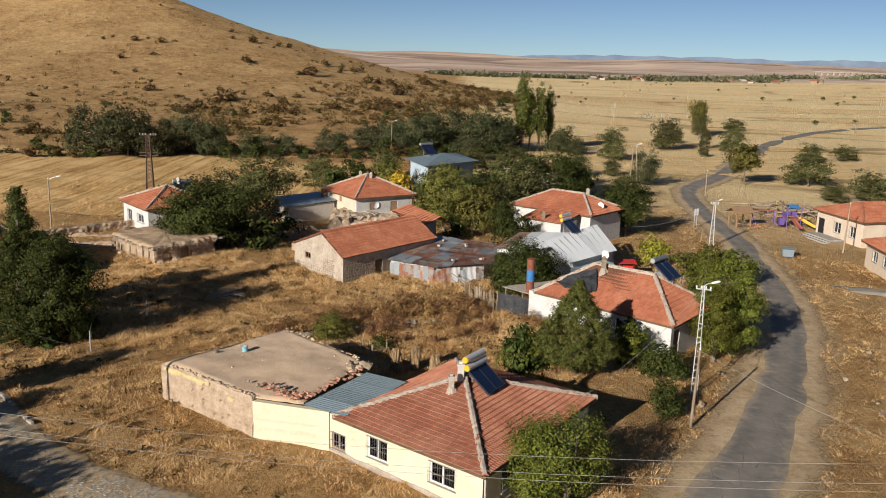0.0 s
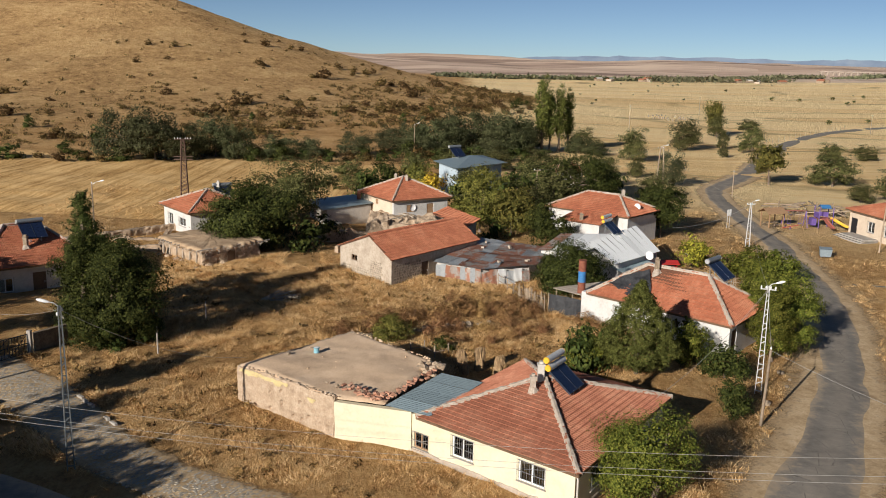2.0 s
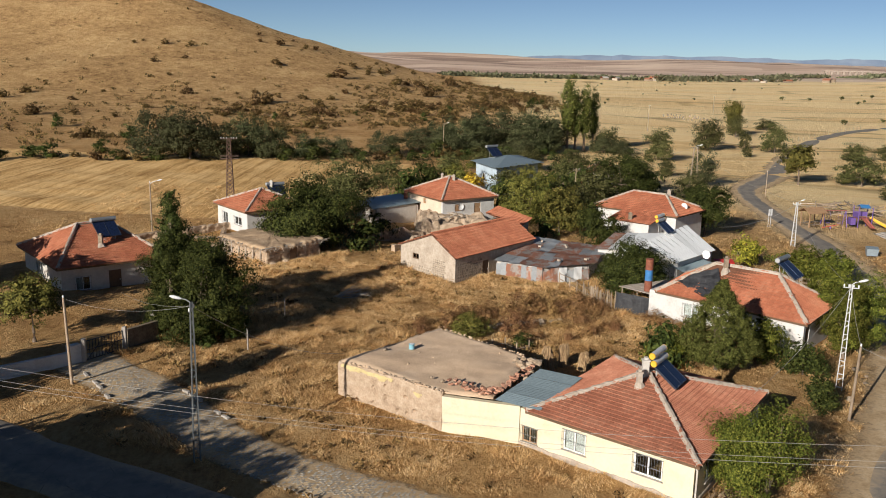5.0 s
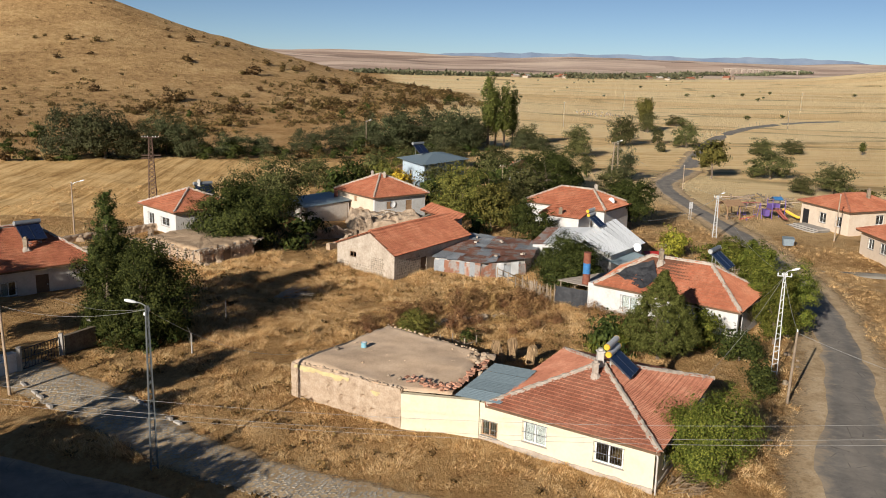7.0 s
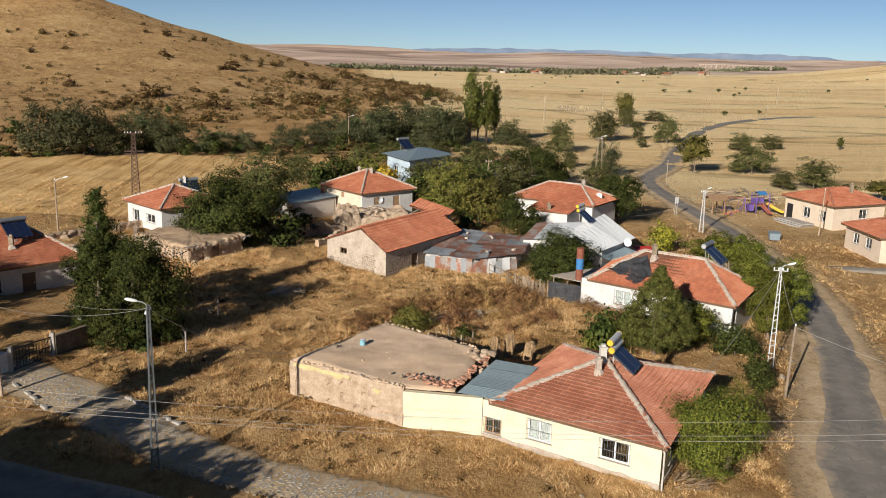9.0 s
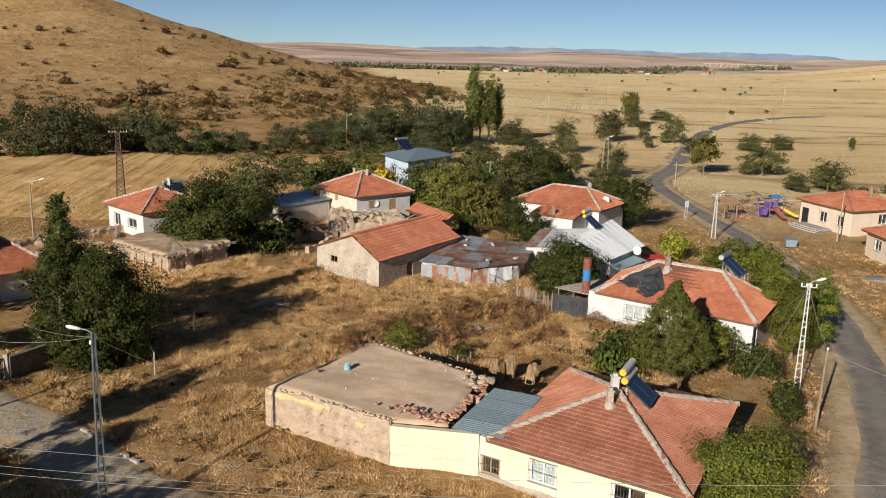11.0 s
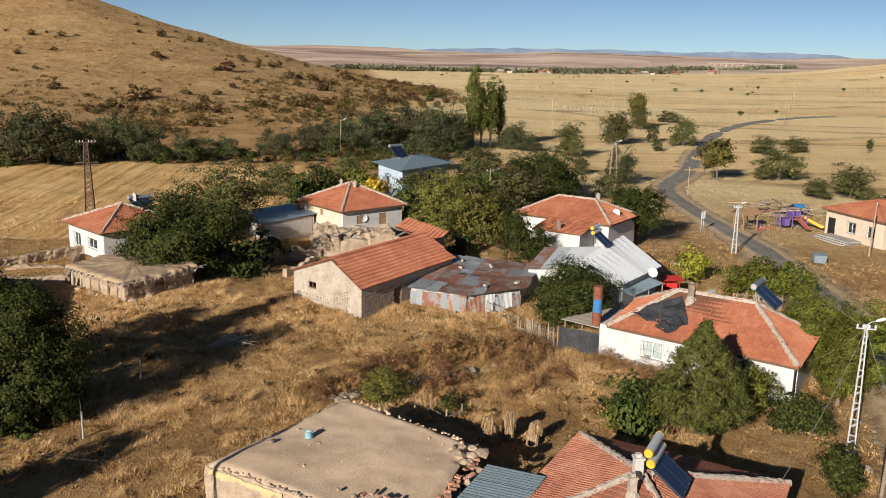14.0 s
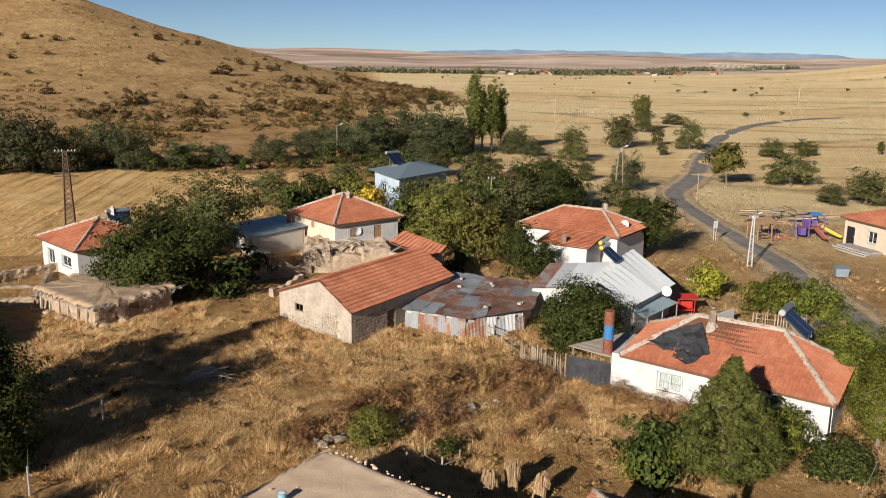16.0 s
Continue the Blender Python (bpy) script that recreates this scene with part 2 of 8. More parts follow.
def corrugated(name, base, dark, rust, amount, rough=0.5, metal=0.6):
    n = Nodes(name)
    a, f = n.noise(0.9, 5, 0.7, distortion=0.4), n.noise(7.0, 5, 0.7)
    c = n.ramp(f, ((0.3, dark), (0.65, base)))
    c = n.mix(n.span(n.math("ADD", n.math("MULTIPLY", a, 0.7), n.math("MULTIPLY", f, 0.3)), 0.62 - amount, 0.68 - amount), c, rust)
    r = n.add("ShaderNodeObjectInfo").outputs["Random"]
    hs = n.add("ShaderNodeHueSaturation")
    n.put(hs.inputs["Value"], n.span(r, 0, 1, 0.8, 1.15))
    n.put(hs.inputs["Color"], c)
    n.bump(f, 0.2, 0.01)
    return n.finish(hs.outputs[0], rough, metal, 0.4)


def glass_material():
    """Clear panes: mostly see-through, with a mirror gloss that grows at glancing angles."""
    n = Nodes("window_glass")
    tr = n.add("ShaderNodeBsdfTransparent")
    tr.inputs[0].default_value = (0.75, 0.8, 0.8, 1)
    gl = n.add("ShaderNodeBsdfGlossy")
    gl.inputs["Roughness"].default_value = 0.04
    fr = n.add("ShaderNodeFresnel")
    fr.inputs[0].default_value = 1.5
    ms = n.add("ShaderNodeMixShader")
    n.t.links.new(fr.outputs[0], ms.inputs[0])
    n.t.links.new(tr.outputs[0], ms.inputs[1])
    n.t.links.new(gl.outputs[0], ms.inputs[2])
    n.t.links.new(ms.outputs[0], n.out.inputs["Surface"])
    return n.m


M_GROUND = ground_material()
M_STUBBLE = stubble_material()
M_ASPHALT = asphalt_material()
M_VERGE = verge_material()
M_PAVE = surface("grey_paving", (0.34, 0.295, 0.235), (0.23, 0.19, 0.145), (0.43, 0.38, 0.31), 0.8, 9, 0.9, piece=0.1)
M_CREAM = surface("cream_plaster", (0.653, 0.580, 0.419), (0.570, 0.492, 0.340), (0.690, 0.626, 0.469), 0.7, 5, 0.85, bump=0.12)
M_WHITE = surface("whitewash", (0.571, 0.550, 0.521), (0.437, 0.403, 0.361), (0.630, 0.613, 0.588), 0.8, 6, 0.85, bump=0.15)
M_PINK = surface("pale_render", (0.63, 0.51, 0.39), (0.53, 0.41, 0.30), (0.70, 0.59, 0.465), 0.8, 6, 0.88, bump=0.15)
M_ADOBE = surface("adobe_wall", (0.41, 0.30, 0.205), (0.19, 0.13, 0.08), (0.58, 0.46, 0.345), 1.3, 6, 0.95, bump=0.8, dist=0.06)
M_MUD = surface("mud_roof", (0.66, 0.47, 0.31), (0.49, 0.335, 0.215), (0.76, 0.57, 0.40), 0.5, 9, 0.95, bump=0.8)
M_STONE = surface("field_stone", (0.272, 0.208, 0.144), (0.152, 0.112, 0.076), (0.376, 0.300, 0.224), 1.5, 6, 0.9, bump=0.6, piece=0.3)
M_RUBBLE = surface("barn_render", (0.42, 0.345, 0.27), (0.27, 0.21, 0.155), (0.56, 0.48, 0.39), 1.0, 5, 0.92, bump=0.4)
M_YELLOWP = surface("flaking_yellow_paint", (0.52, 0.41, 0.20), (0.38, 0.29, 0.18), (0.60, 0.49, 0.27), 2.5, 12, 0.9)
M_CEMENT = surface("cement_mortar", (0.410, 0.340, 0.275), (0.287, 0.221, 0.168), (0.508, 0.443, 0.369), 1.6, 8, 0.95, bump=0.6)
M_TILE = surface("terracotta_tile", (0.42, 0.152, 0.082), (0.29, 0.096, 0.054), (0.52, 0.235, 0.138), 0.5, 9, 0.9, bump=0.2, piece=0.09, spec=0.15)
M_TILE_OLD = surface("weathered_terracotta_tile", (0.36, 0.145, 0.088), (0.235, 0.09, 0.056), (0.47, 0.235, 0.15), 0.5, 9, 0.9, bump=0.25, piece=0.08, spec=0.15)
M_DECK = surface("roof_battens", (0.16, 0.07, 0.04), (0.1, 0.045, 0.028), None, 1, 6, 0.95)
M_WOOD = surface("grey_wood", (0.30, 0.225, 0.155), (0.17, 0.12, 0.08), (0.43, 0.35, 0.27), 1.5, 12, 0.9, piece=0.25)
M_DARKWOOD = surface("dark_wood", (0.14, 0.085, 0.05), (0.08, 0.05, 0.03), None, 1.5, 12, 0.85)
M_BROWNWOOD = surface("brown_shutter", (0.33, 0.20, 0.11), (0.2, 0.115, 0.06), None, 1.5, 10, 0.8)
M_BARK = surface("bark", (0.17, 0.125, 0.09), (0.09, 0.065, 0.045), (0.26, 0.205, 0.16), 2, 14, 0.95, bump=0.7)
M_DEAD = surface("dead_wood", (0.40, 0.34, 0.275), (0.25, 0.2, 0.155), (0.55, 0.49, 0.42), 2, 12, 0.9)
M_TIN = corrugated("galvanised_sheet", (0.36, 0.375, 0.385), (0.25, 0.26, 0.265), (0.33, 0.17, 0.10), 0.06, 0.65, 0.12)
M_RUST = corrugated("rusted_sheet", (0.37, 0.335, 0.305), (0.25, 0.22, 0.195), (0.29, 0.13, 0.08), 0.17, 0.75, 0.08)
M_BLUETIN = corrugated("blue_grey_sheet", (0.26, 0.325, 0.35), (0.18, 0.23, 0.255), (0.3, 0.25, 0.2), -0.06, 0.5, 0.3)
M_WHITETIN = corrugated("white_sheet", (0.792, 0.792, 0.781), (0.682, 0.682, 0.671), (0.550, 0.462, 0.396), -0.08, 0.55, 0.1)
M_GLASS = glass_material()
M_FRAME = plain("white_frame", (0.78, 0.77, 0.75), 0.5)
M_CURTAIN = surface("net_curtain", (0.78, 0.75, 0.70), (0.62, 0.58, 0.53), None, 2, 10, 0.95)
M_IRON = plain("black_iron", (0.05, 0.05, 0.055), 0.5, 0.6)
M_GRILLE = plain("grey_painted_grille", (0.24, 0.24, 0.235), 0.55, 0.2)
M_STEEL = plain("galvanised_steel", (0.50, 0.50, 0.49), 0.45, 0.5)
M_POLE_DULL = plain("dull_zinc", (0.22, 0.235, 0.25), 0.5, 0.3)
M_SILVERPAINT = plain("silver_painted_steel", (0.62, 0.61, 0.59), 0.5, 0.2)
M_PYLON = plain("weathered_steel", (0.14, 0.085, 0.06), 0.7, 0.3)
M_WIRE = plain("aluminium_cable", (0.42, 0.40, 0.37), 0.5, 0.4)
M_COLLECTOR = plain("solar_glass", (0.012, 0.02, 0.05), 0.12, 0.0, 0.7)
M_COLLFRAME = plain("dark_aluminium", (0.045, 0.055, 0.075), 0.4, 0.3)
M_YELLOW = plain("yellow_paint", (0.74, 0.42, 0.035), 0.5)
M_RED = plain("red_paint", (0.55, 0.04, 0.03), 0.5)
M_BLUE = plain("blue_paint", (0.05, 0.19, 0.42), 0.5)
M_LBLUE = plain("light_blue_plastic", (0.20, 0.40, 0.47), 0.5)
M_PURPLE = plain("purple_plastic", (0.14, 0.085, 0.28), 0.5)
M_BROWNPL = plain("brown_plastic", (0.33, 0.11, 0.08), 0.5)
M_TARP = surface("black_tarpaulin", (0.035, 0.035, 0.038), (0.018, 0.018, 0.02), (0.07, 0.07, 0.072), 1.2, 5, 0.6, bump=0.8, dist=0.1)
M_RUSTDRUM = surface("rusty_drum", (0.22, 0.075, 0.045), (0.13, 0.045, 0.03), (0.33, 0.13, 0.07), 1.5, 9, 0.75)
M_BLUEWALL = surface("pale_blue_plaster", (0.44, 0.52, 0.58), (0.36, 0.43, 0.49), None, 0.8, 5, 0.85)
M_GREYWALL = surface("grey_render", (0.50, 0.46, 0.41), (0.39, 0.35, 0.305), (0.60, 0.56, 0.50), 0.7, 5, 0.92, bump=0.3)
M_CONC = surface("concrete", (0.36, 0.325, 0.285), (0.25, 0.22, 0.19), (0.46, 0.42, 0.37), 0.8, 8, 0.9)
L_WALNUT = leafy("walnut_leaves", (0.095, 0.107, 0.017), (0.036, 0.046, 0.008), (0.211, 0.202, 0.036))
L_DARK = leafy("dark_leaves", (0.042, 0.055, 0.013), (0.016, 0.023, 0.006), (0.099, 0.110, 0.026))
L_PINE = leafy("conifer_needles", (0.114, 0.132, 0.031), (0.045, 0.055, 0.013), (0.225, 0.238, 0.064), 0.15)
L_WILLOW = leafy("willow_leaves", (0.068, 0.073, 0.030), (0.029, 0.032, 0.013), (0.132, 0.133, 0.062))
L_YGREEN = leafy("yellow_green_leaves", (0.120, 0.112, 0.026), (0.055, 0.058, 0.014), (0.211, 0.179, 0.042))
L_YSCRUB = leafy("yellowing_scrub", (0.155, 0.115, 0.04), (0.075, 0.055, 0.02), (0.24, 0.175, 0.06), 0.15)
L_DRYWEED = leafy("withered_weeds", (0.20, 0.115, 0.045), (0.09, 0.05, 0.02), (0.33, 0.205, 0.085), 0.15)
L_AUTUMN = leafy("autumn_leaves", (0.388, 0.230, 0.025), (0.153, 0.096, 0.013), (0.645, 0.437, 0.055))
L_OLIVE = leafy("olive_green_leaves", (0.079, 0.080, 0.026), (0.033, 0.035, 0.011), (0.161, 0.151, 0.055))
L_YGOLD = leafy("gold_green_leaves", (0.174, 0.153, 0.020), (0.065, 0.067, 0.010), (0.339, 0.289, 0.040))
L_POPLAR = leafy("poplar_leaves", (0.094, 0.108, 0.024), (0.041, 0.049, 0.011), (0.191, 0.200, 0.048))
L_SCRUB = leafy("scrub_leaves", (0.108, 0.069, 0.024), (0.045, 0.029, 0.010), (0.218, 0.134, 0.050), 0.15)
L_BROWN = leafy("dry_thicket", (0.30, 0.165, 0.068), (0.12, 0.064, 0.027), (0.52, 0.32, 0.14), 0.15)
L_FAR = leafy("far_foliage", (0.126, 0.129, 0.071), (0.063, 0.066, 0.038), (0.211, 0.201, 0.114), 0.1)
def straw_material():
    """Dry blades whose tone drifts from tussock to tussock."""
    n = Nodes("dry_grass_blades")
    g = n.add("ShaderNodeNewGeometry").outputs["Random Per Island"]
    a, s = n.noise(0.28, 4, 0.6), n.noise(1.3, 4, 0.7)
    v = n.math("ADD", n.math("MULTIPLY", g, 0.3), n.math("ADD", n.math("MULTIPLY", a, 0.35), n.math("MULTIPLY", s, 0.5)))
    col = n.ramp(v, ((0.38, (0.246, 0.132, 0.052)), (0.5, (0.534, 0.316, 0.127)), (0.6, (0.740, 0.479, 0.216)), (0.75, (0.905, 0.685, 0.389))))
    n.finish(col, 0.8, 0.0, 0.1)
    tr = n.add("ShaderNodeBsdfTranslucent")
    n.put(tr.inputs["Color"], col)
    ms = n.add("ShaderNodeMixShader")
    ms.inputs[0].default_value = 0.25
    n.t.links.new(n.b.outputs[0], ms.inputs[1])
    n.t.links.new(tr.outputs[0], ms.inputs[2])
    n.t.links.new(ms.outputs[0], n.out.inputs["Surface"])
    return n.m


L_STRAW = straw_material()


# ---- geometry helpers ----
def mesh_of(name, bm, material):
    me = bpy.data.meshes.new(name)
    bm.to_mesh(me)
    bm.free()
    me.materials.append(material)
    return me


def part(name, bm, material, parent=None, label=""):
    ob = new(name, mesh_of(name, bm, material))
    if parent:
        ob.parent = parent
    if label:
        tagged(ob, label)
    return ob


def raw(name, verts, faces, material, parent=None):
    me = bpy.data.meshes.new(name)
    me.from_pydata(verts, [], faces)
    me.materials.append(material)
    ob = new(name, me)
    if parent:
        ob.parent = parent
    return ob


def thing(name, at, label, category, group="", turn=0.0):
    ob = new(name)
    ob.empty_display_size = 0.2
    ob.matrix_world = pose(at[0], at[1], at[2], 0, 0, turn)
    return tagged(ob, label, category, group)


def B():
    return bmesh.new()


def box(bm, lo, hi, m=None):
    vs = [bm.verts.new((x, y, z)) for z in (lo[2], hi[2]) for y in (lo[1], hi[1]) for x in (lo[0], hi[0])]
    if m:
        for v in vs:
            v.co = m @ v.co
    for f in ((0, 2, 3, 1), (4, 5, 7, 6), (0, 1, 5, 4), (2, 6, 7, 3), (0, 4, 6, 2), (1, 3, 7, 5)):
        bm.faces.new([vs[i] for i in f])
    return vs


def beam(bm, a, b, w, h=None):
    """A square bar from a to b."""
    a, b = Vector(a), Vector(b)
    d = b - a
    m = Matrix.Translation(a) @ d.to_track_quat("Z", "Y").to_matrix().to_4x4()
    h = h or w
    box(bm, (-w / 2, -h / 2, 0), (w / 2, h / 2, d.length), m)


def tube(bm, pts, radii, n=8, cap=True):
    """A round bar through pts."""
    pts = [Vector(p) for p in pts]
    rings = []
    for i, p in enumerate(pts):
        d = (pts[min(i + 1, len(pts) - 1)] - pts[max(i - 1, 0)]).normalized()
        q = d.to_track_quat("Z", "Y").to_matrix()
        r = radii[i] if isinstance(radii, (list, tuple)) else radii
        rings.append([bm.verts.new(p + q @ Vector((r * math.cos(2 * math.pi * k / n), r * math.sin(2 * math.pi * k / n), 0))) for k in range(n)])
    for a, b in zip(rings, rings[1:]):
        for k in range(n):
            bm.faces.new((a[k], a[(k + 1) % n], b[(k + 1) % n], b[k]))
    if cap:
        bm.faces.new(rings[0][::-1])
        bm.faces.new(rings[-1])


def slab(bm, poly, thick):
    """A plate under the polygon poly."""
    pts = [Vector(p) for p in poly]
    nrm = (pts[1] - pts[0]).cross(pts[2] - pts[0]).normalized()
    if nrm.z < 0:
        nrm = -nrm
    top = [bm.verts.new(p) for p in pts]
    low = [bm.verts.new(p - nrm * thick) for p in pts]
    bm.faces.new(top)
    bm.faces.new(low[::-1])
    for i in range(len(pts)):
        j = (i + 1) % len(pts)
        bm.faces.new((top[i], low[i], low[j], top[j]))


def hash2(ix, iy, seed):
    h = np.sin(ix * 127.1 + iy * 311.7 + seed * 74.7) * 43758.5453
    return h - np.floor(h)


def vnoise(x, y, size, seed=0):
    """Smooth random relief from -1 to 1."""
    x, y = np.asarray(x, float) / size, np.asarray(y, float) / size
    ix, iy = np.floor(x), np.floor(y)
    fx, fy = x - ix, y - iy
    fx, fy = fx * fx * (3 - 2 * fx), fy * fy * (3 - 2 * fy)
    a, b = hash2(ix, iy, seed), hash2(ix + 1, iy, seed)
    c, d = hash2(ix, iy + 1, seed), hash2(ix + 1, iy + 1, seed)
    return ((a * (1 - fx) + b * fx) * (1 - fy) + (c * (1 - fx) + d * fx) * fy) * 2 - 1


def smooth(v, lo, hi):
    k = np.clip((v - lo) / (hi - lo), 0, 1)
    return k * k * (3 - 2 * k)


# ---- ground ----
ROAD = [(9.0, 22, 6.5), (12.6, 35, 6.3), (15.2, 42.3, 5.7), (17.8, 46.6, 4.9), (19.9, 51.0, 4.6), (22.7, 56.5, 4.3), (25.3, 62.7, 4.1), (28.4, 70.2, 4.0), (31.4, 79.4, 4.0), (33.8, 90, 4.0), (35.9, 103.4, 3.8), (37.2, 110, 3.8), (38.2, 122.5, 3.8), (39.2, 135.2, 3.7), (41.1, 150.2, 4.0), (44.0, 162, 4.3), (50.0, 173, 5.0), (58.5, 189, 5.0), (73, 221, 5.2), (95, 266, 5.5), (121, 310, 5.5), (147, 343, 6.0), (178, 372, 6.0), (202, 384, 6.0), (243, 391, 6.0), (320, 393, 6.0), (600, 380, 6.0)]
LANE = [(-95, 64, 5.0), (-60, 52, 5.0), (-42, 44.5, 5.0), (-29, 38, 5.2), (-16, 32.5, 5.2), (-2, 28.5, 5.2), (12, 27.5, 5.5)]


def path_points(rows, step=1.5):
    """Evenly spaced points on a smooth line through rows of x, y, width."""
    p = np.array(rows, float)
    out = []
    for i in range(len(p) - 1):
        p0, p1, p2, p3 = p[max(i - 1, 0)], p[i], p[i + 1], p[min(i + 2, len(p) - 1)]
        n = max(2, int(np.linalg.norm(p2[:2] - p1[:2]) / step))
        for k in range(n):
            t = k / n
            out.append(0.5 * (2 * p1 + (p2 - p0) * t + (2 * p0 - 5 * p1 + 4 * p2 - p3) * t * t + (3 * p1 - p0 - 3 * p2 + p3) * t ** 3))
    out.append(p[-1])
    return np.array(out)


ROAD_PTS, LANE_PTS = path_points(ROAD), path_points(LANE)
PATHWAY = path_points([(-36.5, 55.0, 3.8), (-33.0, 52.0, 4.0), (-29.5, 49.2, 3.9), (-25.3, 45.0, 3.5), (-21.0, 41.2, 3.2), (-15.0, 37.9, 3.2), (-8.0, 34.8, 3.0)], 0.8)


def base_ground(x, y):
    """The lie of the land: a village on a gentle slope, a hill to one side, rising country far off."""
    x, y = np.asarray(x, float), np.asarray(y, float)
    dx = np.where(x < -175, 0.25 * (x + 175), x + 175)
    r = np.sqrt(dx ** 2 + (y - 489) ** 2 + 16)
    hill = 15.3 * np.logaddexp(0, (53.5 - 0.34 * r) / 15.3)
    z = 0.6 - 0.022 * np.clip(x, -90, 60) + hill
    hm = smooth(hill, 3, 14)
    z = z + hm * (vnoise(x, y, 38, 3) * 1.3 + vnoise(x, y, 13, 4) * 0.5)
    far = smooth(y, 1500, 4600)
    z = z + far * 44 + smooth(y, 1500, 2300) * (vnoise(x, y * 1.4, 620, 5) * 15 + vnoise(x, y, 240, 6) * 7 + vnoise(x, y, 90, 7) * 1.5)
    right = 46 * np.exp(-((x - 960) ** 2 + (y - 1180) ** 2) / (2 * 185 ** 2)) * (1 + 0.12 * vnoise(x, y, 90, 9))
    z = z + right + smooth(y, 230, 500) * vnoise(x, y, 160, 8) * 0.9
    return z


def near_path(x, y, pts):
    d = np.full(np.shape(x), 1e9)
    for px, py, w in pts:
        d = np.minimum(d, np.hypot(x - px, y - py) - w / 2)
    return d


def ground_z(x, y):
    return float(base_ground(x, y))


def grid_axis(lo, fine_lo, fine_hi, hi, step, grow):
    a = list(np.arange(fine_lo, fine_hi, step))
    s, v = step, fine_hi
    while v < hi:
        a.append(v)
        s *= grow
        v += s
    a.append(hi)
    s, v = step, fine_lo
    low = []
    while v > lo:
        s *= grow
        v -= s
        low.append(max(v, lo))
    return np.array(low[::-1] + a)


def build_ground():
    xs = grid_axis(-4700, -58, 58, 4700, 0.85, 1.07)
    ys = grid_axis(-300, 24, 120, 4700, 0.85, 1.035)
    X, Y = np.meshgrid(xs, ys)
    Z = base_ground(X, Y)
    small = (X > -140) & (X < 140) & (Y > 0) & (Y < 260)
    d = np.full(X.shape, 50.0)
    d[small] = np.minimum(near_path(X[small], Y[small], ROAD_PTS[:110]), near_path(X[small], Y[small], LANE_PTS))
    dp = np.full(X.shape, 50.0)
    dp[small] = near_path(X[small], Y[small], PATHWAY)
    rough = smooth(d, 0.3, 3.0) * smooth(dp, 0.2, 1.4)
    Z = Z + rough * (vnoise(X, Y, 5, 1) * 0.16 + vnoise(X, Y, 1.7, 2) * 0.13) - (1 - smooth(np.minimum(d, dp), -0.6, 0.8)) * 0.1
    n, m = len(ys), len(xs)
    verts = np.stack([X.ravel(), Y.ravel(), Z.ravel()], 1)
    i = (np.arange(n - 1)[:, None] * m + np.arange(m - 1)[None]).ravel()
    faces = np.stack([i, i + 1, i + m + 1, i + m], 1)
    me = bpy.data.meshes.new("ground")
    me.from_pydata(verts.tolist(), [], faces.tolist())
    me.materials.append(M_GROUND)
    me.materials.append(M_STUBBLE)
    dr = np.full(X.shape, 50.0)
    dr[small] = near_path(X[small], Y[small], ROAD_PTS[:110])
    worn = 0.9 * (1 - smooth(dr, 0.3, 3.2)) + 0.22 * smooth(X, 24, 34) * (1 - smooth(Y, 130, 190))
    at = me.attributes.new("worn", "FLOAT", "POINT")
    at.data.foreach_set("value", worn.ravel().astype(np.float32))
    c = verts[faces].mean(1)
    edge = vnoise(c[:, 0], c[:, 1], 9, 11) * 1.6
    inside = (c[:, 1] + 0.10 * c[:, 0] > 104 + edge) & (c[:, 1] - 0.05 * c[:, 0] < 176 + edge) & (c[:, 0] < -24 + edge + 0.2 * (c[:, 1] - 130)) & (c[:, 0] > -190)
    me.polygons.foreach_set("material_index", inside.astype(np.int32))
    me.polygons.foreach_set("use_smooth", np.ones(len(faces), bool))
    tagged(new("ground", me), "dry straw-coloured grassland with hill and stubble fields", "ground", kind="structure")


build_ground()


def ribbon(name, pts, grow, lift, ragged, material, label, seed, kind="structure", nside=9):
    verts, faces = [], []
    for k, (x, y, w) in enumerate(pts):
        a, b = pts[max(k - 1, 0)], pts[min(k + 1, len(pts) - 1)]
        t = Vector((b[0] - a[0], b[1] - a[1])).normalized()
        s = Vector((t.y, -t.x))
        for j in range(nside):
            u = j / (nside - 1) * 2 - 1
            e = w / 2 + grow + ragged * float(vnoise(k * 1.5, 7 * (1 if u > 0 else -1), 1.7 + 0.6 * ragged, seed))
            px, py = x + s.x * u * e, y + s.y * u * e
            drop = 0.25 if abs(u) == 1 and grow == 0 else 0.0
            verts.append((px, py, ground_z(px, py) + lift - drop + 0.05 * (1 - u * u)))
    for k in range(len(pts) - 1):
        for j in range(nside - 1):
            i = k * nside + j
            faces.append((i, i + nside, i + nside + 1, i + 1))
    ob = raw(name, verts, faces, material)
    ob.data.polygons.foreach_set("use_smooth", np.ones(len(faces), bool))
    at = ob.data.attributes.new("edge", "FLOAT", "POINT")
    at.data.foreach_set("value", np.tile(np.abs(np.linspace(-1, 1, nside)), len(pts)).astype(np.float32))
    return tagged(ob, label, "road", kind=kind)


ribbon("road_verge", ROAD_PTS[:150], 1.5, 0.012, 0.5, M_VERGE, "dusty tan verge beside the asphalt road", 3)
ribbon("road", ROAD_PTS, 0.0, 0.03, 0.28, M_ASPHALT, "worn grey asphalt village road with crumbled edges", 4)
ribbon("road", LANE_PTS, 0.0, 0.02, 0.25, M_ASPHALT, "shaded grey asphalt lane", 5)


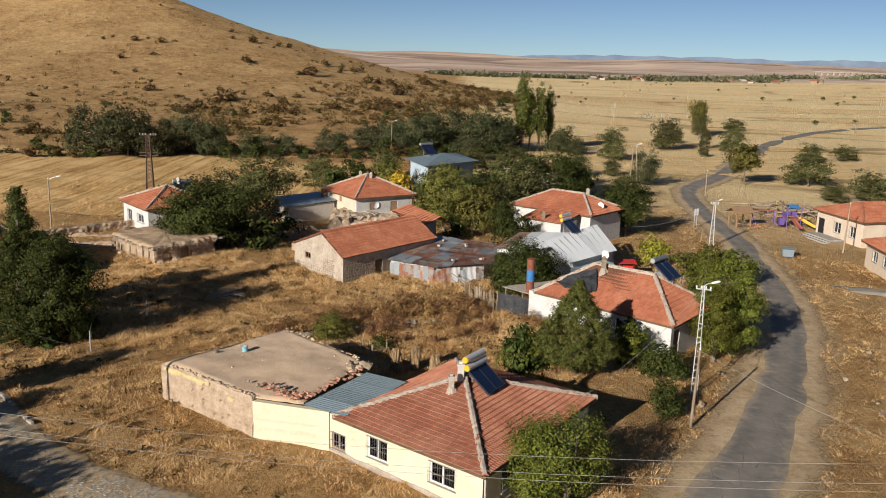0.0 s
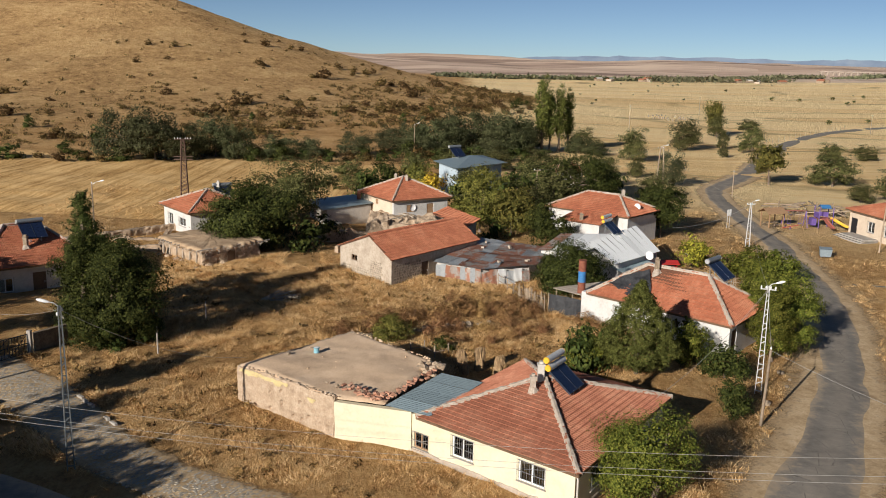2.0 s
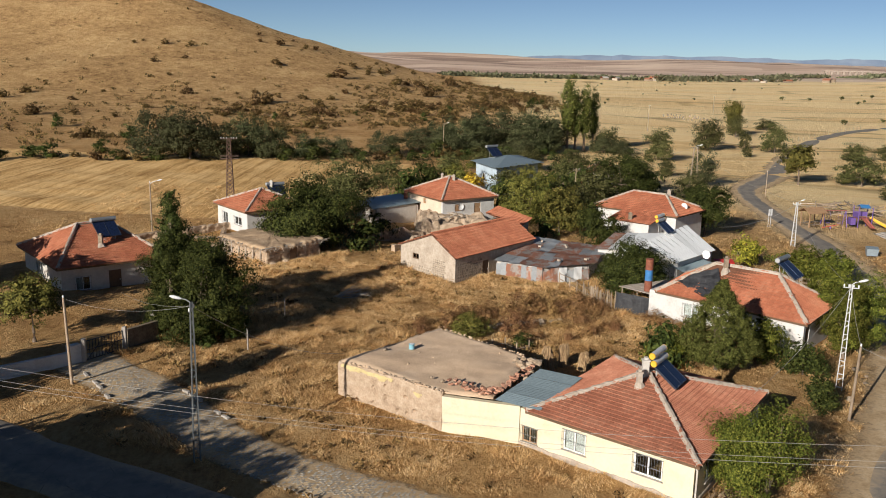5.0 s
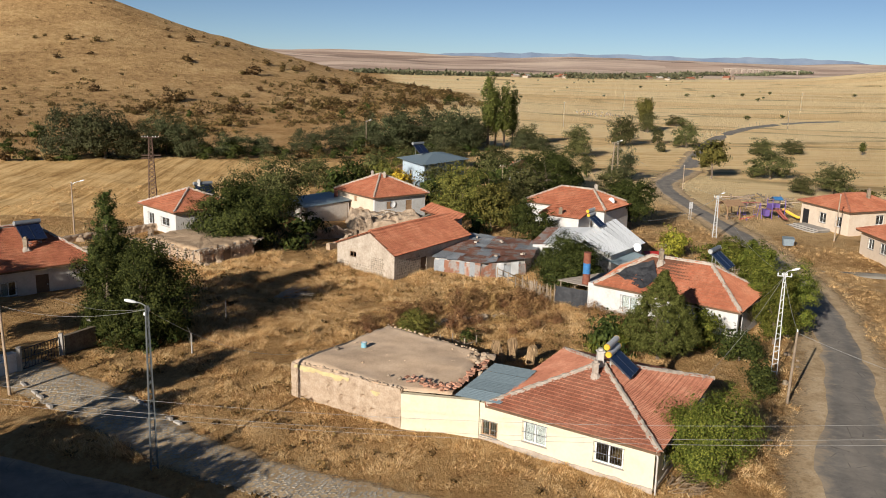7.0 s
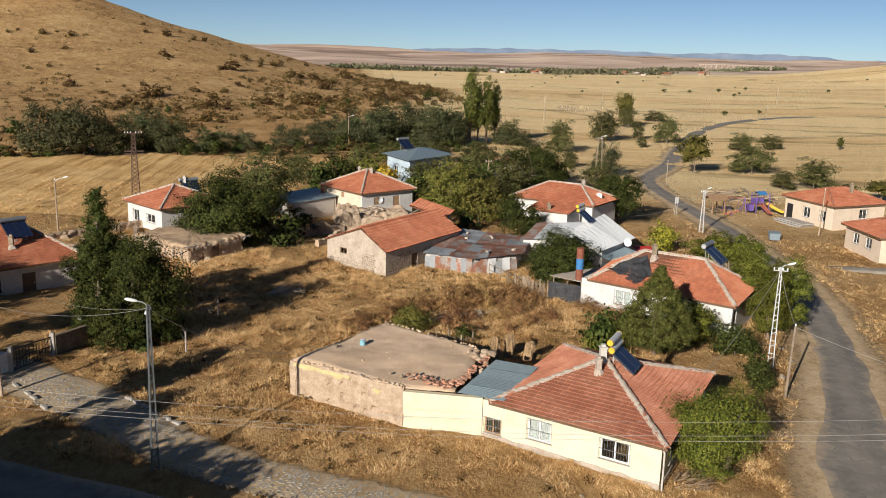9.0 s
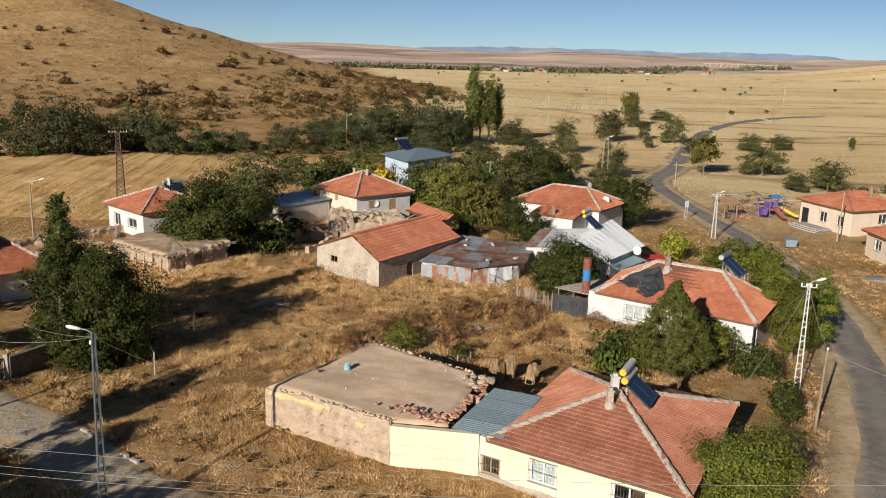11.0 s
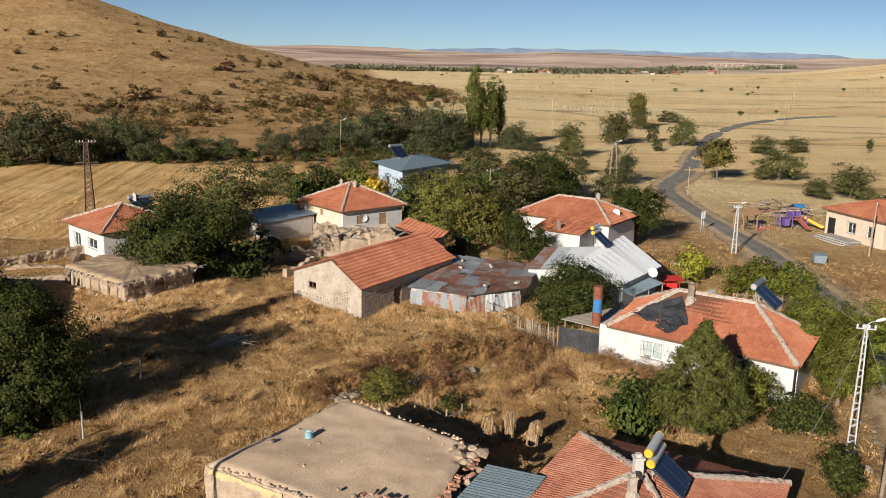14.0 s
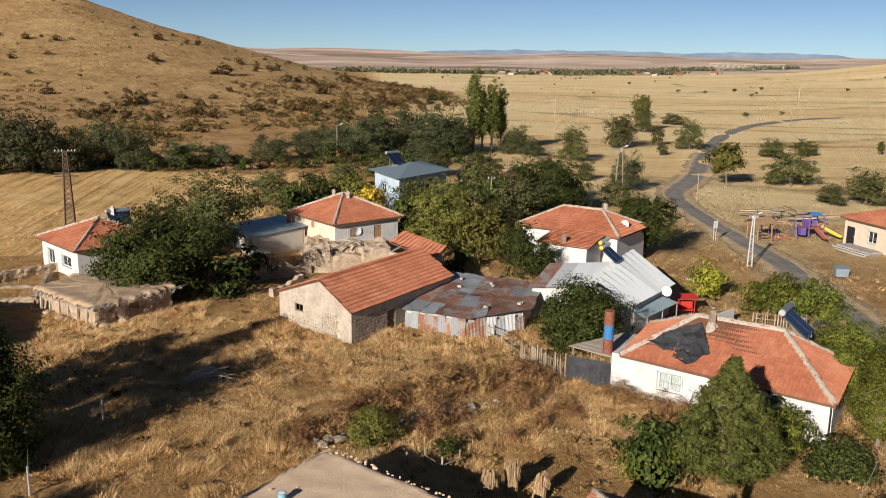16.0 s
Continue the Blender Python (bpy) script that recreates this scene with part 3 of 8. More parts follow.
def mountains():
    """A distant range along the horizon, with the blue of air haze painted into its colour."""
    n = Nodes("haze_blue_range")
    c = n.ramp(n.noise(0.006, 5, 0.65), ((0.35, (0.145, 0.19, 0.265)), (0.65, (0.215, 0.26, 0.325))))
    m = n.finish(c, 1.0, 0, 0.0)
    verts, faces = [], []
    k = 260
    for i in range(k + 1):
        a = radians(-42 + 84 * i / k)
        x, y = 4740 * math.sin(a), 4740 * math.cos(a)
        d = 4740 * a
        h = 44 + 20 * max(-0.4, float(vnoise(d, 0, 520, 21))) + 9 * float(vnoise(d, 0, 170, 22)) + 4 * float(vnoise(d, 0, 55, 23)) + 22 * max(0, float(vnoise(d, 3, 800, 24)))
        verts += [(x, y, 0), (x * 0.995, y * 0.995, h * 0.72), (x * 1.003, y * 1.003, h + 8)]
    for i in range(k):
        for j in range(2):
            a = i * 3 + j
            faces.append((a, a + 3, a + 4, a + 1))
    tagged(raw("backdrop", verts, faces, m), "distant mountain range on the horizon, painted haze blue", "mountains", kind="structure")


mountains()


# ---- buildings ----
def v2(p):
    return Vector((p[0], p[1]))


def wall_bm(a, b, z0, z1, th, openings=(), trim=0.0, z1b=None):
    """A wall with its outer face from a to b (the inside lies to the left), with openings (s0, s1, z0, z1) cut through. z1b: top at b."""
    bm = B()
    a, b = v2(a), v2(b)
    d = (b - a).normalized()
    n = Vector((-d.y, d.x))
    length = (b - a).length - trim
    z1b = z1 if z1b is None else z1b

    def top(s):
        return z1 + (z1b - z1) * s / max((b - a).length, 0.01)

    cuts = sorted({0.0, length, *[o[0] for o in openings], *[o[1] for o in openings]})
    for s0, s1 in zip(cuts, cuts[1:]):
        here = sorted([(o[2], o[3]) for o in openings if o[0] < (s0 + s1) / 2 < o[1]])
        lo = z0
        spans = []
        for p, q in here:
            spans.append((lo, p, False))
            lo = q
        spans.append((lo, None, True))
        for p, q, last in spans:
            pts = []
            for s in (s0, s1):
                hi = top(s) if last else q
                for off in (0, th):
                    c = a + d * s + n * off
                    pts.append(((c.x, c.y, p), (c.x, c.y, hi)))
            v = [bm.verts.new(x) for pr in pts for x in pr]
            # v: s0 outer lo, hi; s0 inner lo, hi; s1 outer lo, hi; s1 inner lo, hi
            for f in ((0, 4, 5, 1), (2, 3, 7, 6), (1, 5, 7, 3), (0, 2, 6, 4), (0, 1, 3, 2), (4, 6, 7, 5)):
                bm.faces.new([v[i] for i in f])
    bmesh.ops.remove_doubles(bm, verts=bm.verts, dist=0.0005)
    return bm


def wall_frame(a, b):
    """A pose with x along the wall from a to b, y inwards, z up."""
    d = (v2(b) - v2(a)).normalized()
    return Matrix(((d.x, -d.y, 0, a[0]), (d.y, d.x, 0, a[1]), (0, 0, 1, 0), (0, 0, 0, 1)))


def window(parent, a, b, o, bars=True, frame_mat=None, curtain=True, leaves=2):
    """A window in the opening o of the wall from a to b: frame with panes, curtain behind, iron bars in front."""
    m = wall_frame(a, b)
    s0, s1, z0, z1 = o
    fm = frame_mat or M_FRAME
    bm, w = B(), 0.085
    box(bm, (s0, 0.06, z0), (s1, 0.12, z0 + w), m)
    box(bm, (s0, 0.06, z1 - w), (s1, 0.12, z1), m)
    for k in range(leaves + 1):
        x = s0 + (s1 - s0 - w) * k / leaves
        box(bm, (x, 0.062, z0 + w), (x + w, 0.118, z1 - w), m)
    win = part("window", bm, fm, parent)
    for k in range(leaves):
        x = s0 + (s1 - s0 - w) * k / leaves
        bm = B()
        box(bm, (x + w, 0.085, z0 + w), (x + (s1 - s0 - w) / leaves, 0.093, z1 - w), m)
        part("pane", bm, M_GLASS, win).visible_shadow = False
        if curtain and (k == 0 or curtain == 2):
            verts, faces = [], []
            x0, x1 = x + w, x + (s1 - s0 - w) / leaves
            for i in range(13):
                for z in (z0, z1):
                    verts.append(tuple(m @ Vector((x0 + (x1 - x0) * i / 12, 0.17 + 0.018 * math.sin(i * 2.1), z))))
            for i in range(12):
                faces.append((2 * i, 2 * i + 2, 2 * i + 3, 2 * i + 1))
            raw("curtain", verts, faces, M_CURTAIN, win)
    bm = B()
    box(bm, (s0 - 0.08, -0.07, z0 - 0.06), (s1 + 0.08, 0.05, z0 - 0.003), m)
    part("sill", bm, M_CEMENT, win)
    if bars:
        bm = B()
        k = max(5, int((s1 - s0) / 0.14))
        for i in range(k + 1):
            x = s0 - 0.04 + (s1 - s0 + 0.08) * i / k
            box(bm, (x - 0.006, -0.088, z0 - 0.03), (x + 0.006, -0.076, z1 + 0.03), m)
        for z in (z0, (z0 + z1) / 2, z1):
            box(bm, (s0 - 0.06, -0.095, z - 0.012), (s1 + 0.06, -0.066, z + 0.012), m)
        part("window_grille", bm, M_GRILLE, win)
    return win


def door(parent, a, b, o, material, name="door"):
    m = wall_frame(a, b)
    s0, s1, z0, z1 = o
    bm = B()
    box(bm, (s0, 0.06, z0), (s1, 0.11, z1), m)
    for k in range(2):
        box(bm, (s0 + 0.1, 0.045, z0 + 0.15 + k * (z1 - z0) / 2), (s1 - 0.1, 0.06, z0 - 0.1 + (k + 1) * (z1 - z0) / 2), m)
    d = part(name, bm, material, parent)
    bm = B()
    zh = z0 + 0.45 * (z1 - z0)
    box(bm, (s1 - 0.16, 0.0, zh), (s1 - 0.1, 0.045, zh + 0.15), m)
    part("handle", bm, M_STEEL, d)


TILE_LATER = []


def tile_mesh(name, w, l, material):
    """One interlocking roof tile: a shallow pan with a raised roll and a nose. x across, y up the slope."""
    prof = ((-0.5, 0.016), (-0.32, 0.0), (0.0, 0.018), (0.2, 0.002), (0.36, 0.046), (0.5, 0.012))
    verts, faces = [], []
    for y, lift in ((-l * 0.58, 0.055), (l * 0.5, 0.0)):
        verts += [(p * w, y, q + lift) for p, q in prof]
    n = len(prof)
    verts += [(p * w, -l * 0.55, -0.01) for p, q in prof]
    for k in range(n - 1):
        faces.append((k, k + 1, n + k + 1, n + k))
        faces.append((2 * n + k, 2 * n + k + 1, k + 1, k))
    me = bpy.data.meshes.new(name)
    me.from_pydata(verts, [], faces)
    me.materials.append(material)
    return me


def inside_poly(u, v, poly):
    c, j = False, len(poly) - 1
    for i in range(len(poly)):
        (ui, vi), (uj, vj) = poly[i], poly[j]
        if (vi > v) != (vj > v) and u < (uj - ui) * (v - vi) / (vj - vi) + ui:
            c = not c
        j = i
    return c


def tiled_plane(roof, poly, material, w=0.24, l=0.36, sag=0.03, seed=0, pieces=False, missing=0.0):
    """A roof slope: boards below, rows of tiles above. poly starts with its eave edge, seen from outside from left to right."""
    pts = [Vector(p) for p in poly]
    bm = B()
    slab(bm, poly, 0.09)
    part("roof_deck", bm, M_DECK, roof)
    o = pts[0]
    u = (pts[1] - pts[0]).normalized()
    nrm = u.cross(pts[2] - pts[0]).normalized()
    if nrm.z < 0:
        nrm = -nrm
    v = nrm.cross(u)
    flat = [((p - o).dot(u), (p - o).dot(v)) for p in pts]
    umin, umax = min(f[0] for f in flat), max(f[0] for f in flat)
    vmax = max(f[1] for f in flat)
    rng = random.Random(seed)
    spots = []
    for j in range(int(vmax / l) + 1):
        y = (j + 0.42) * l
        for i in range(int((umax - umin) / w) + 1):
            x = umin + (i + 0.5) * w
            if not inside_poly(x, y, flat) and not inside_poly(x, y - 0.12, flat):
                continue
            if rng.random() < missing:
                continue
            h = sag * float(vnoise(x, y, 1.9, seed)) + rng.uniform(-0.006, 0.006)
            c = o + u * x + v * y + nrm * (0.012 + max(h, -0.008))
            tw = rng.gauss(0, 0.012)
            m = Matrix((u * math.cos(tw) + v * math.sin(tw), v * math.cos(tw) - u * math.sin(tw), nrm)).transposed().to_4x4()
            m.translation = c
            spots.append(m)
    TILE_LATER.append((roof, spots, material, w, l, pieces))


def lay_tiles():
    for roof, spots, material, w, l, pieces in TILE_LATER:
        me = tile_mesh("tile", w, l, material)
        near = []
        if pieces:
            near = sorted(spots, key=lambda m: m.translation.y)[:pieces]
            for m in near:
                ob = new("tile", me)
                ob.parent = roof
                ob.matrix_basis = m
            rest = sorted(spots, key=lambda m: m.translation.y)[pieces:]
        else:
            rest = spots
        co = [tuple(x.co) for x in me.vertices]
        fa = [tuple(p.vertices) for p in me.polygons]
        verts, faces = [], []
        for m in rest:
            k = len(verts)
            verts += [tuple(m @ Vector(c)) for c in co]
            faces += [tuple(k + i for i in f) for f in fa]
        tagged(raw("tiles", verts, faces, material, roof), kind="stuff")


def caps(roof, a, b, material=None, r=0.11, step=0.36, seed=0, mortar=True):
    """Ridge tiles from a (low) to b (high), bedded in a bead of rough mortar."""
    rng = random.Random(seed)
    a, b = Vector(a), Vector(b)
    d = b - a
    n = max(2, int(d.length / step))
    q = d.to_track_quat("Y", "Z").to_matrix().to_4x4()
    bm = B()
    rings = []
    for y, rr in ((0, r * 1.12), (d.length / n * 1.12, r * 0.92)):
        rings.append([bm.verts.new((rr * math.cos(t) * 1.15, y, rr * math.sin(t) * 0.8 + 0.02)) for t in [math.pi * i / 6 for i in range(7)]])
    for i in range(6):
        bm.faces.new((rings[0][i], rings[0][i + 1], rings[1][i + 1], rings[1][i]))
    bm.faces.new(rings[0])
    me = mesh_of("ridge_tile", bm, material or M_TILE_OLD)
    for k in range(n):
        ob = new("ridge_tile", me)
        ob.parent = roof
        ob.matrix_basis = Matrix.Translation(a + d * (k / n)) @ q @ pose(rng.uniform(-0.012, 0.012), 0, rng.uniform(-0.008, 0.012), 0, rng.gauss(0, 3), rng.gauss(0, 2.5))
    if mortar:
        bm = B()
        prev = None
        k = int(d.length / 0.18) + 2
        for i in range(k):
            m = Matrix.Translation(a + d * (i / (k - 1))) @ q
            w = r * (1.1 + 0.55 * rng.random())
            row = [bm.verts.new(m @ Vector((x * w, 0, h))) for x, h in ((-1.15, -0.09), (-0.95, 0.045), (-0.45, 0.1 + 0.07 * rng.random()), (0.45, 0.1 + 0.07 * rng.random()), (0.95, 0.045), (1.15, -0.09))]
            if prev:
                for j in range(5):
                    bm.faces.new((prev[j], prev[j + 1], row[j + 1], row[j]))
            prev = row
        part("mortar", bm, M_CEMENT, roof, "rough pale cement bedding")


def grow(corners, d):
    """The quadrilateral corners, each side moved out by d (in by a negative d)."""
    out = []
    n = len(corners)
    for i in range(n):
        p, q, r = v2(corners[i - 1]), v2(corners[i]), v2(corners[(i + 1) % n])
        e, f = (q - p).normalized(), (r - q).normalized()
        ne, nf = Vector((e.y, -e.x)), Vector((f.y, -f.x))
        k = (ne + nf) / (1 + ne.dot(nf))
        out.append(tuple(q + k * d))
    return out


def house(name, corners, z_top, wall_mat, label, category="house", openings=None, th=0.3, plinth=True):
    """Walls round corners (counterclockwise). openings: wall number -> list of (kind, s0, s1, z0, z1, options)."""
    c = (sum(p[0] for p in corners) / len(corners), sum(p[1] for p in corners) / len(corners))
    h = thing(name, (c[0], c[1], ground_z(*c)), label, category)
    bpy.context.view_layer.update()
    inv = h.matrix_world.inverted()
    n = len(corners)
    for i in range(n):
        a, b = corners[i], corners[(i + 1) % n]
        z0 = min(ground_z(*a), ground_z(*b)) - 0.35
        ops = (openings or {}).get(i, [])
        w = part("wall", wall_bm(a, b, z0, z_top, th, [o[1:5] for o in ops], th), wall_mat, h)
        w.matrix_parent_inverse = inv
        for o in ops:
            if o[0] == "window":
                window(w, a, b, o[1:5], *(o[5:] or ()))
            else:
                door(w, a, b, o[1:5], *(o[5:] or (M_DARKWOOD,)))
    return h


def under(h, ob):
    """Parent ob, built in world places, to the thing h."""
    ob.parent = h
    bpy.context.view_layer.update()
    ob.matrix_parent_inverse = h.matrix_world.inverted()
    return ob


def hip_roof(h, corners, z, ridge, z_ridge, material, seed, pieces=(0, 0, 0, 0), over=0.35, w=0.24, l=0.36, fascia=True, mortar=True, z_list=None):
    """corners: counterclockwise wall corners; ridge: one or two points; with two, ridge[0] lies nearest the side from corner 3 to corner 0."""
    e = grow(corners, over)
    zz = z_list or [z] * 4
    E = [(p[0], p[1], k) for p, k in zip(e, zz)]
    R = [(p[0], p[1], z_ridge) for p in ridge]
    r0, r1 = R[0], R[-1]
    roof = under(h, new("roof", None))
    planes = [(E[0], E[1], r1, r0), (E[1], E[2], r1), (E[2], E[3], r0, r1), (E[3], E[0], r0)]
    if len(R) == 1:
        planes = [(E[i], E[(i + 1) % 4], r0) for i in range(4)]
    for i, p in enumerate(planes):
        tiled_plane(roof, p, material, w, l, 0.03, seed + i, pieces[i])
    for i, r in enumerate((r0, r1, r1, r0)):
        d = (Vector(r) - Vector(E[i])).normalized()
        caps(roof, Vector(E[i]) + Vector((0, 0, 0.05)), Vector(r) + Vector((0, 0, 0.05)), seed=seed + i, mortar=mortar)
    if len(R) == 2:
        caps(roof, Vector(r0) + Vector((0, 0, 0.05)), Vector(r1) + Vector((0, 0, 0.05)), seed=seed + 9, mortar=mortar)
    if fascia:
        bm = B()
        ein = grow(corners, 0.02)
        for i in range(4):
            j = (i + 1) % 4
            a, b = Vector(E[i]), Vector(E[j])
            beam(bm, a + Vector((0, 0, -0.1)), b + Vector((0, 0, -0.1)), 0.05, 0.14)
        part("eave_board", bm, M_DARKWOOD, roof)
        bm = B()
        slab(bm, [(p[0], p[1], min(zz) - 0.14) for p in E], 0.02)
        part("soffit", bm, M_GREYWALL, roof)
    return roof


def solar_heater(x, y, z, turn, label, tanks=1, yellow=True, size=1.0, panels=1):
    """A roof-top solar water heater: sloping collector, storage tank on a frame. It faces its own -y."""
    t = thing("solar_water_heater", (x, y, z), label, "solar heater", turn=turn)
    s = size
    pw, pl = 1.0 * s, 1.9 * s
    for k in range(panels):
        x0 = (k - (panels - 1) / 2) * (pw + 0.02)
        m = pose(x0, -0.9 * s, 0.35 * s, 38, 0, 0)
        bm = B()
        box(bm, (-pw / 2, 0, -0.05), (pw / 2, pl, 0.03), m)
        p = part("collector", bm, M_COLLECTOR, t)
        bm = B()
        for lo, hi in (((-pw / 2 - 0.03, -0.03, -0.06), (-pw / 2, pl + 0.03, 0.045)), ((pw / 2, -0.03, -0.06), (pw / 2 + 0.03, pl + 0.03, 0.045)), ((-pw / 2, -0.03, -0.06), (pw / 2, 0, 0.045)), ((-pw / 2, pl, -0.06), (pw / 2, pl + 0.03, 0.045))):
            box(bm, lo, hi, m)
        part("collector_frame", bm, M_COLLFRAME, p)
    half = 0.62 * s * max(1, panels * 0.9)
    for k in range(tanks):
        zc = (1.72 + 0.5 * k) * s
        bm = B()
        tube(bm, [(-half, 0.62 * s + 0.12 * k, zc), (half, 0.62 * s + 0.12 * k, zc)], 0.215 * s, 18)
        tank = part("tank", bm, M_SILVERPAINT if yellow else M_POLE_DULL, t)
        for sx in (-1, 1):
            bm = B()
            tube(bm, [(sx * half, 0.62 * s + 0.12 * k, zc), (sx * (half + 0.07), 0.62 * s + 0.12 * k, zc)], [0.225 * s, 0.19 * s], 18)
            part("end_cap", bm, M_YELLOW if yellow else M_STEEL, tank, "yellow end cap" if yellow else "")
    for sx in (-1, 1):
        x = sx * pw * 0.45
        for nm, a, b, w in (("front_leg", (x, -0.9 * s, 0), (x, -0.9 * s, 0.4 * s), 0.04), ("rear_leg", (x, 0.62 * s, -0.1), (x, 0.62 * s, 1.5 * s), 0.04), ("foot_rail", (x, -0.9 * s, 0.05), (x, 0.62 * s, 0.05), 0.036), ("brace", (x, -0.6 * s, 0.05), (x, 0.62 * s, 1.3 * s), 0.03)):
            bm = B()
            beam(bm, a, b, w)
            part(nm, bm, M_STEEL, t)
    return t


def sheet(parent, o, u, v, lu, lv, material, name="metal_sheet", pitch=0.18, amp=0.022, bend=0.0, seed=0):
    """A corrugated sheet: from o, lu along u (across the ribs), lv along v (along the ribs)."""
    o, u, v = Vector(o), Vector(u).normalized(), Vector(v).normalized()
    nrm = u.cross(v).normalized()
    if nrm.z < 0:
        nrm = -nrm
    k = max(4, int(lu / pitch * 4))
    rows = 5 if bend else 2
    verts, faces = [], []
    for i in range(k + 1):
        s = lu * i / k
        h = amp * math.sin(2 * math.pi * s / pitch)
        for j in range(rows):
            q = lv * j / (rows - 1)
            hb = bend * float(vnoise(s, q, 0.8, seed))
            verts.append(tuple(o + u * s + v * q + nrm * (h + hb)))
    for i in range(k):
        for j in range(rows - 1):
            a = i * rows + j
            faces.append((a, a + rows, a + rows + 1, a + 1))
    ob = raw(name, verts, faces, material, parent)
    return ob


# ---- cream house beside the road ----
YW, YS, YE, YN = (-5.75, 43.75), (1.75, 37.75), (8.15, 47.45), (0.55, 52.85)
yc = [YW, YS, YE, YN]
YX = (-6.45, 44.31)
yh = house("yellow_house", [YX, YS, YE, YN], 3.02, M_CREAM, "cream-plastered house with a red tiled hip roof", openings={
    0: [("window", 0.2, 1.25, 1.1, 2.05, True, M_BROWNWOOD, False), ("window", 2.92, 4.35, 1.45, 2.65, True, None, 2), ("window", 7.2, 8.82, 1.5, 2.65, True, None, False)],
    1: [("window", 1.8, 3.2, 1.3, 2.5), ("door", 5.2, 6.2, 0.55, 2.6, M_DARKWOOD)]})
bpy.context.view_layer.update()
hip_roof(yh, yc, 3.12, [(0.9, 45.4)], 4.95, M_TILE_OLD, 10, (170, 130, 0, 0), over=0.32, w=0.2, l=0.31)



def plinth(h, a, b, lo, top_a, top_b, seed):
    """A rough cement band along the foot of the wall from a to b."""
    m = wall_frame(a, b)
    length = (v2(b) - v2(a)).length
    bm, k, rows = B(), 60, []
    for i in range(k + 1):
        x = length * i / k
        z = top_a + (top_b - top_a) * i / k + 0.05 * float(vnoise(x, 0, 0.7, seed)) + 0.03 * float(vnoise(x, 0, 0.2, seed + 1))
        rows.append([bm.verts.new(m @ Vector(p)) for p in ((x, -0.09, lo), (x, -0.075, z - 0.05), (x, -0.05, z), (x, 0.01, z + 0.02))])
    for p, q in zip(rows, rows[1:]):
        for j in range(3):
            bm.faces.new((p[j], q[j], q[j + 1], p[j + 1]))
    return under(h, part("plinth", bm, M_CEMENT))


plinth(yh, YX, YS, 0.1, 1.02, 0.9, 3)
plinth(yh, YS, YE, 0.1, 0.9, 0.85, 5)
bm = B()
tube(bm, [(1.86, 37.66, 0.6), (1.86, 37.66, 2.7), (1.72, 37.72, 2.95)], 0.05, 8)
under(yh, part("drainpipe", bm, M_GREYWALL, None, "grey drainpipe at the corner"))


# ---- mud-roofed barn joined to the cream house ----
def mud_roof(h, poly, z, rim, seed, material=None, sag=0.12, step=0.5):
    """A flat earth roof with a soft uneven top and a ragged rim."""
    xs, ys = [p[0] for p in poly], [p[1] for p in poly]
    nx, ny = 36, 36
    bent = len(poly) == 5
    P = [Vector((p[0], p[1], 0)) for p in ([poly[0], *poly[2:]] if bent else poly)]
    K = Vector((poly[1][0], poly[1][1], 0))
    cut = (K - P[0]).length / ((K - P[0]).length + (P[1] - K).length)
    verts, faces = [], []
    for j in range(ny + 1):
        for i in range(nx + 1):
            a, b = i / nx, j / ny
            front = P[0].lerp(P[1], a)
            if bent:
                front = P[0].lerp(K, a / cut) if a < cut else K.lerp(P[1], (a - cut) / (1 - cut))
            q = front * (1 - b) + (P[3] * (1 - a) + P[2] * a) * b
            edge = min(a, 1 - a, b, 1 - b)
            k = 1.0 if edge > 0.001 else 0.0
            out = 0.0
            wob = (0.11 * float(vnoise(q.x, q.y, 0.9, seed)) + 0.09 * float(vnoise(q.x, q.y, 0.35, seed + 5))) * (1 - min(1, edge * 8))
            zz = z + sag * float(vnoise(q.x, q.y, 3.0, seed + 1)) + 0.03 * float(vnoise(q.x, q.y, 0.6, seed + 2)) + (rim * (1 - min(1, edge * 14)))
            verts.append((q.x + wob, q.y + wob * 0.7, zz if k else zz - 0.14))
    m = nx + 1
    for j in range(ny):
        for i in range(nx):
            a = j * m + i
            faces.append((a, a + 1, a + m + 1, a + m))
    ob = raw("mud_roof", verts, faces, material or M_MUD, h)
    ob.data.polygons.foreach_set("use_smooth", np.ones(len(faces), bool))
    return ob


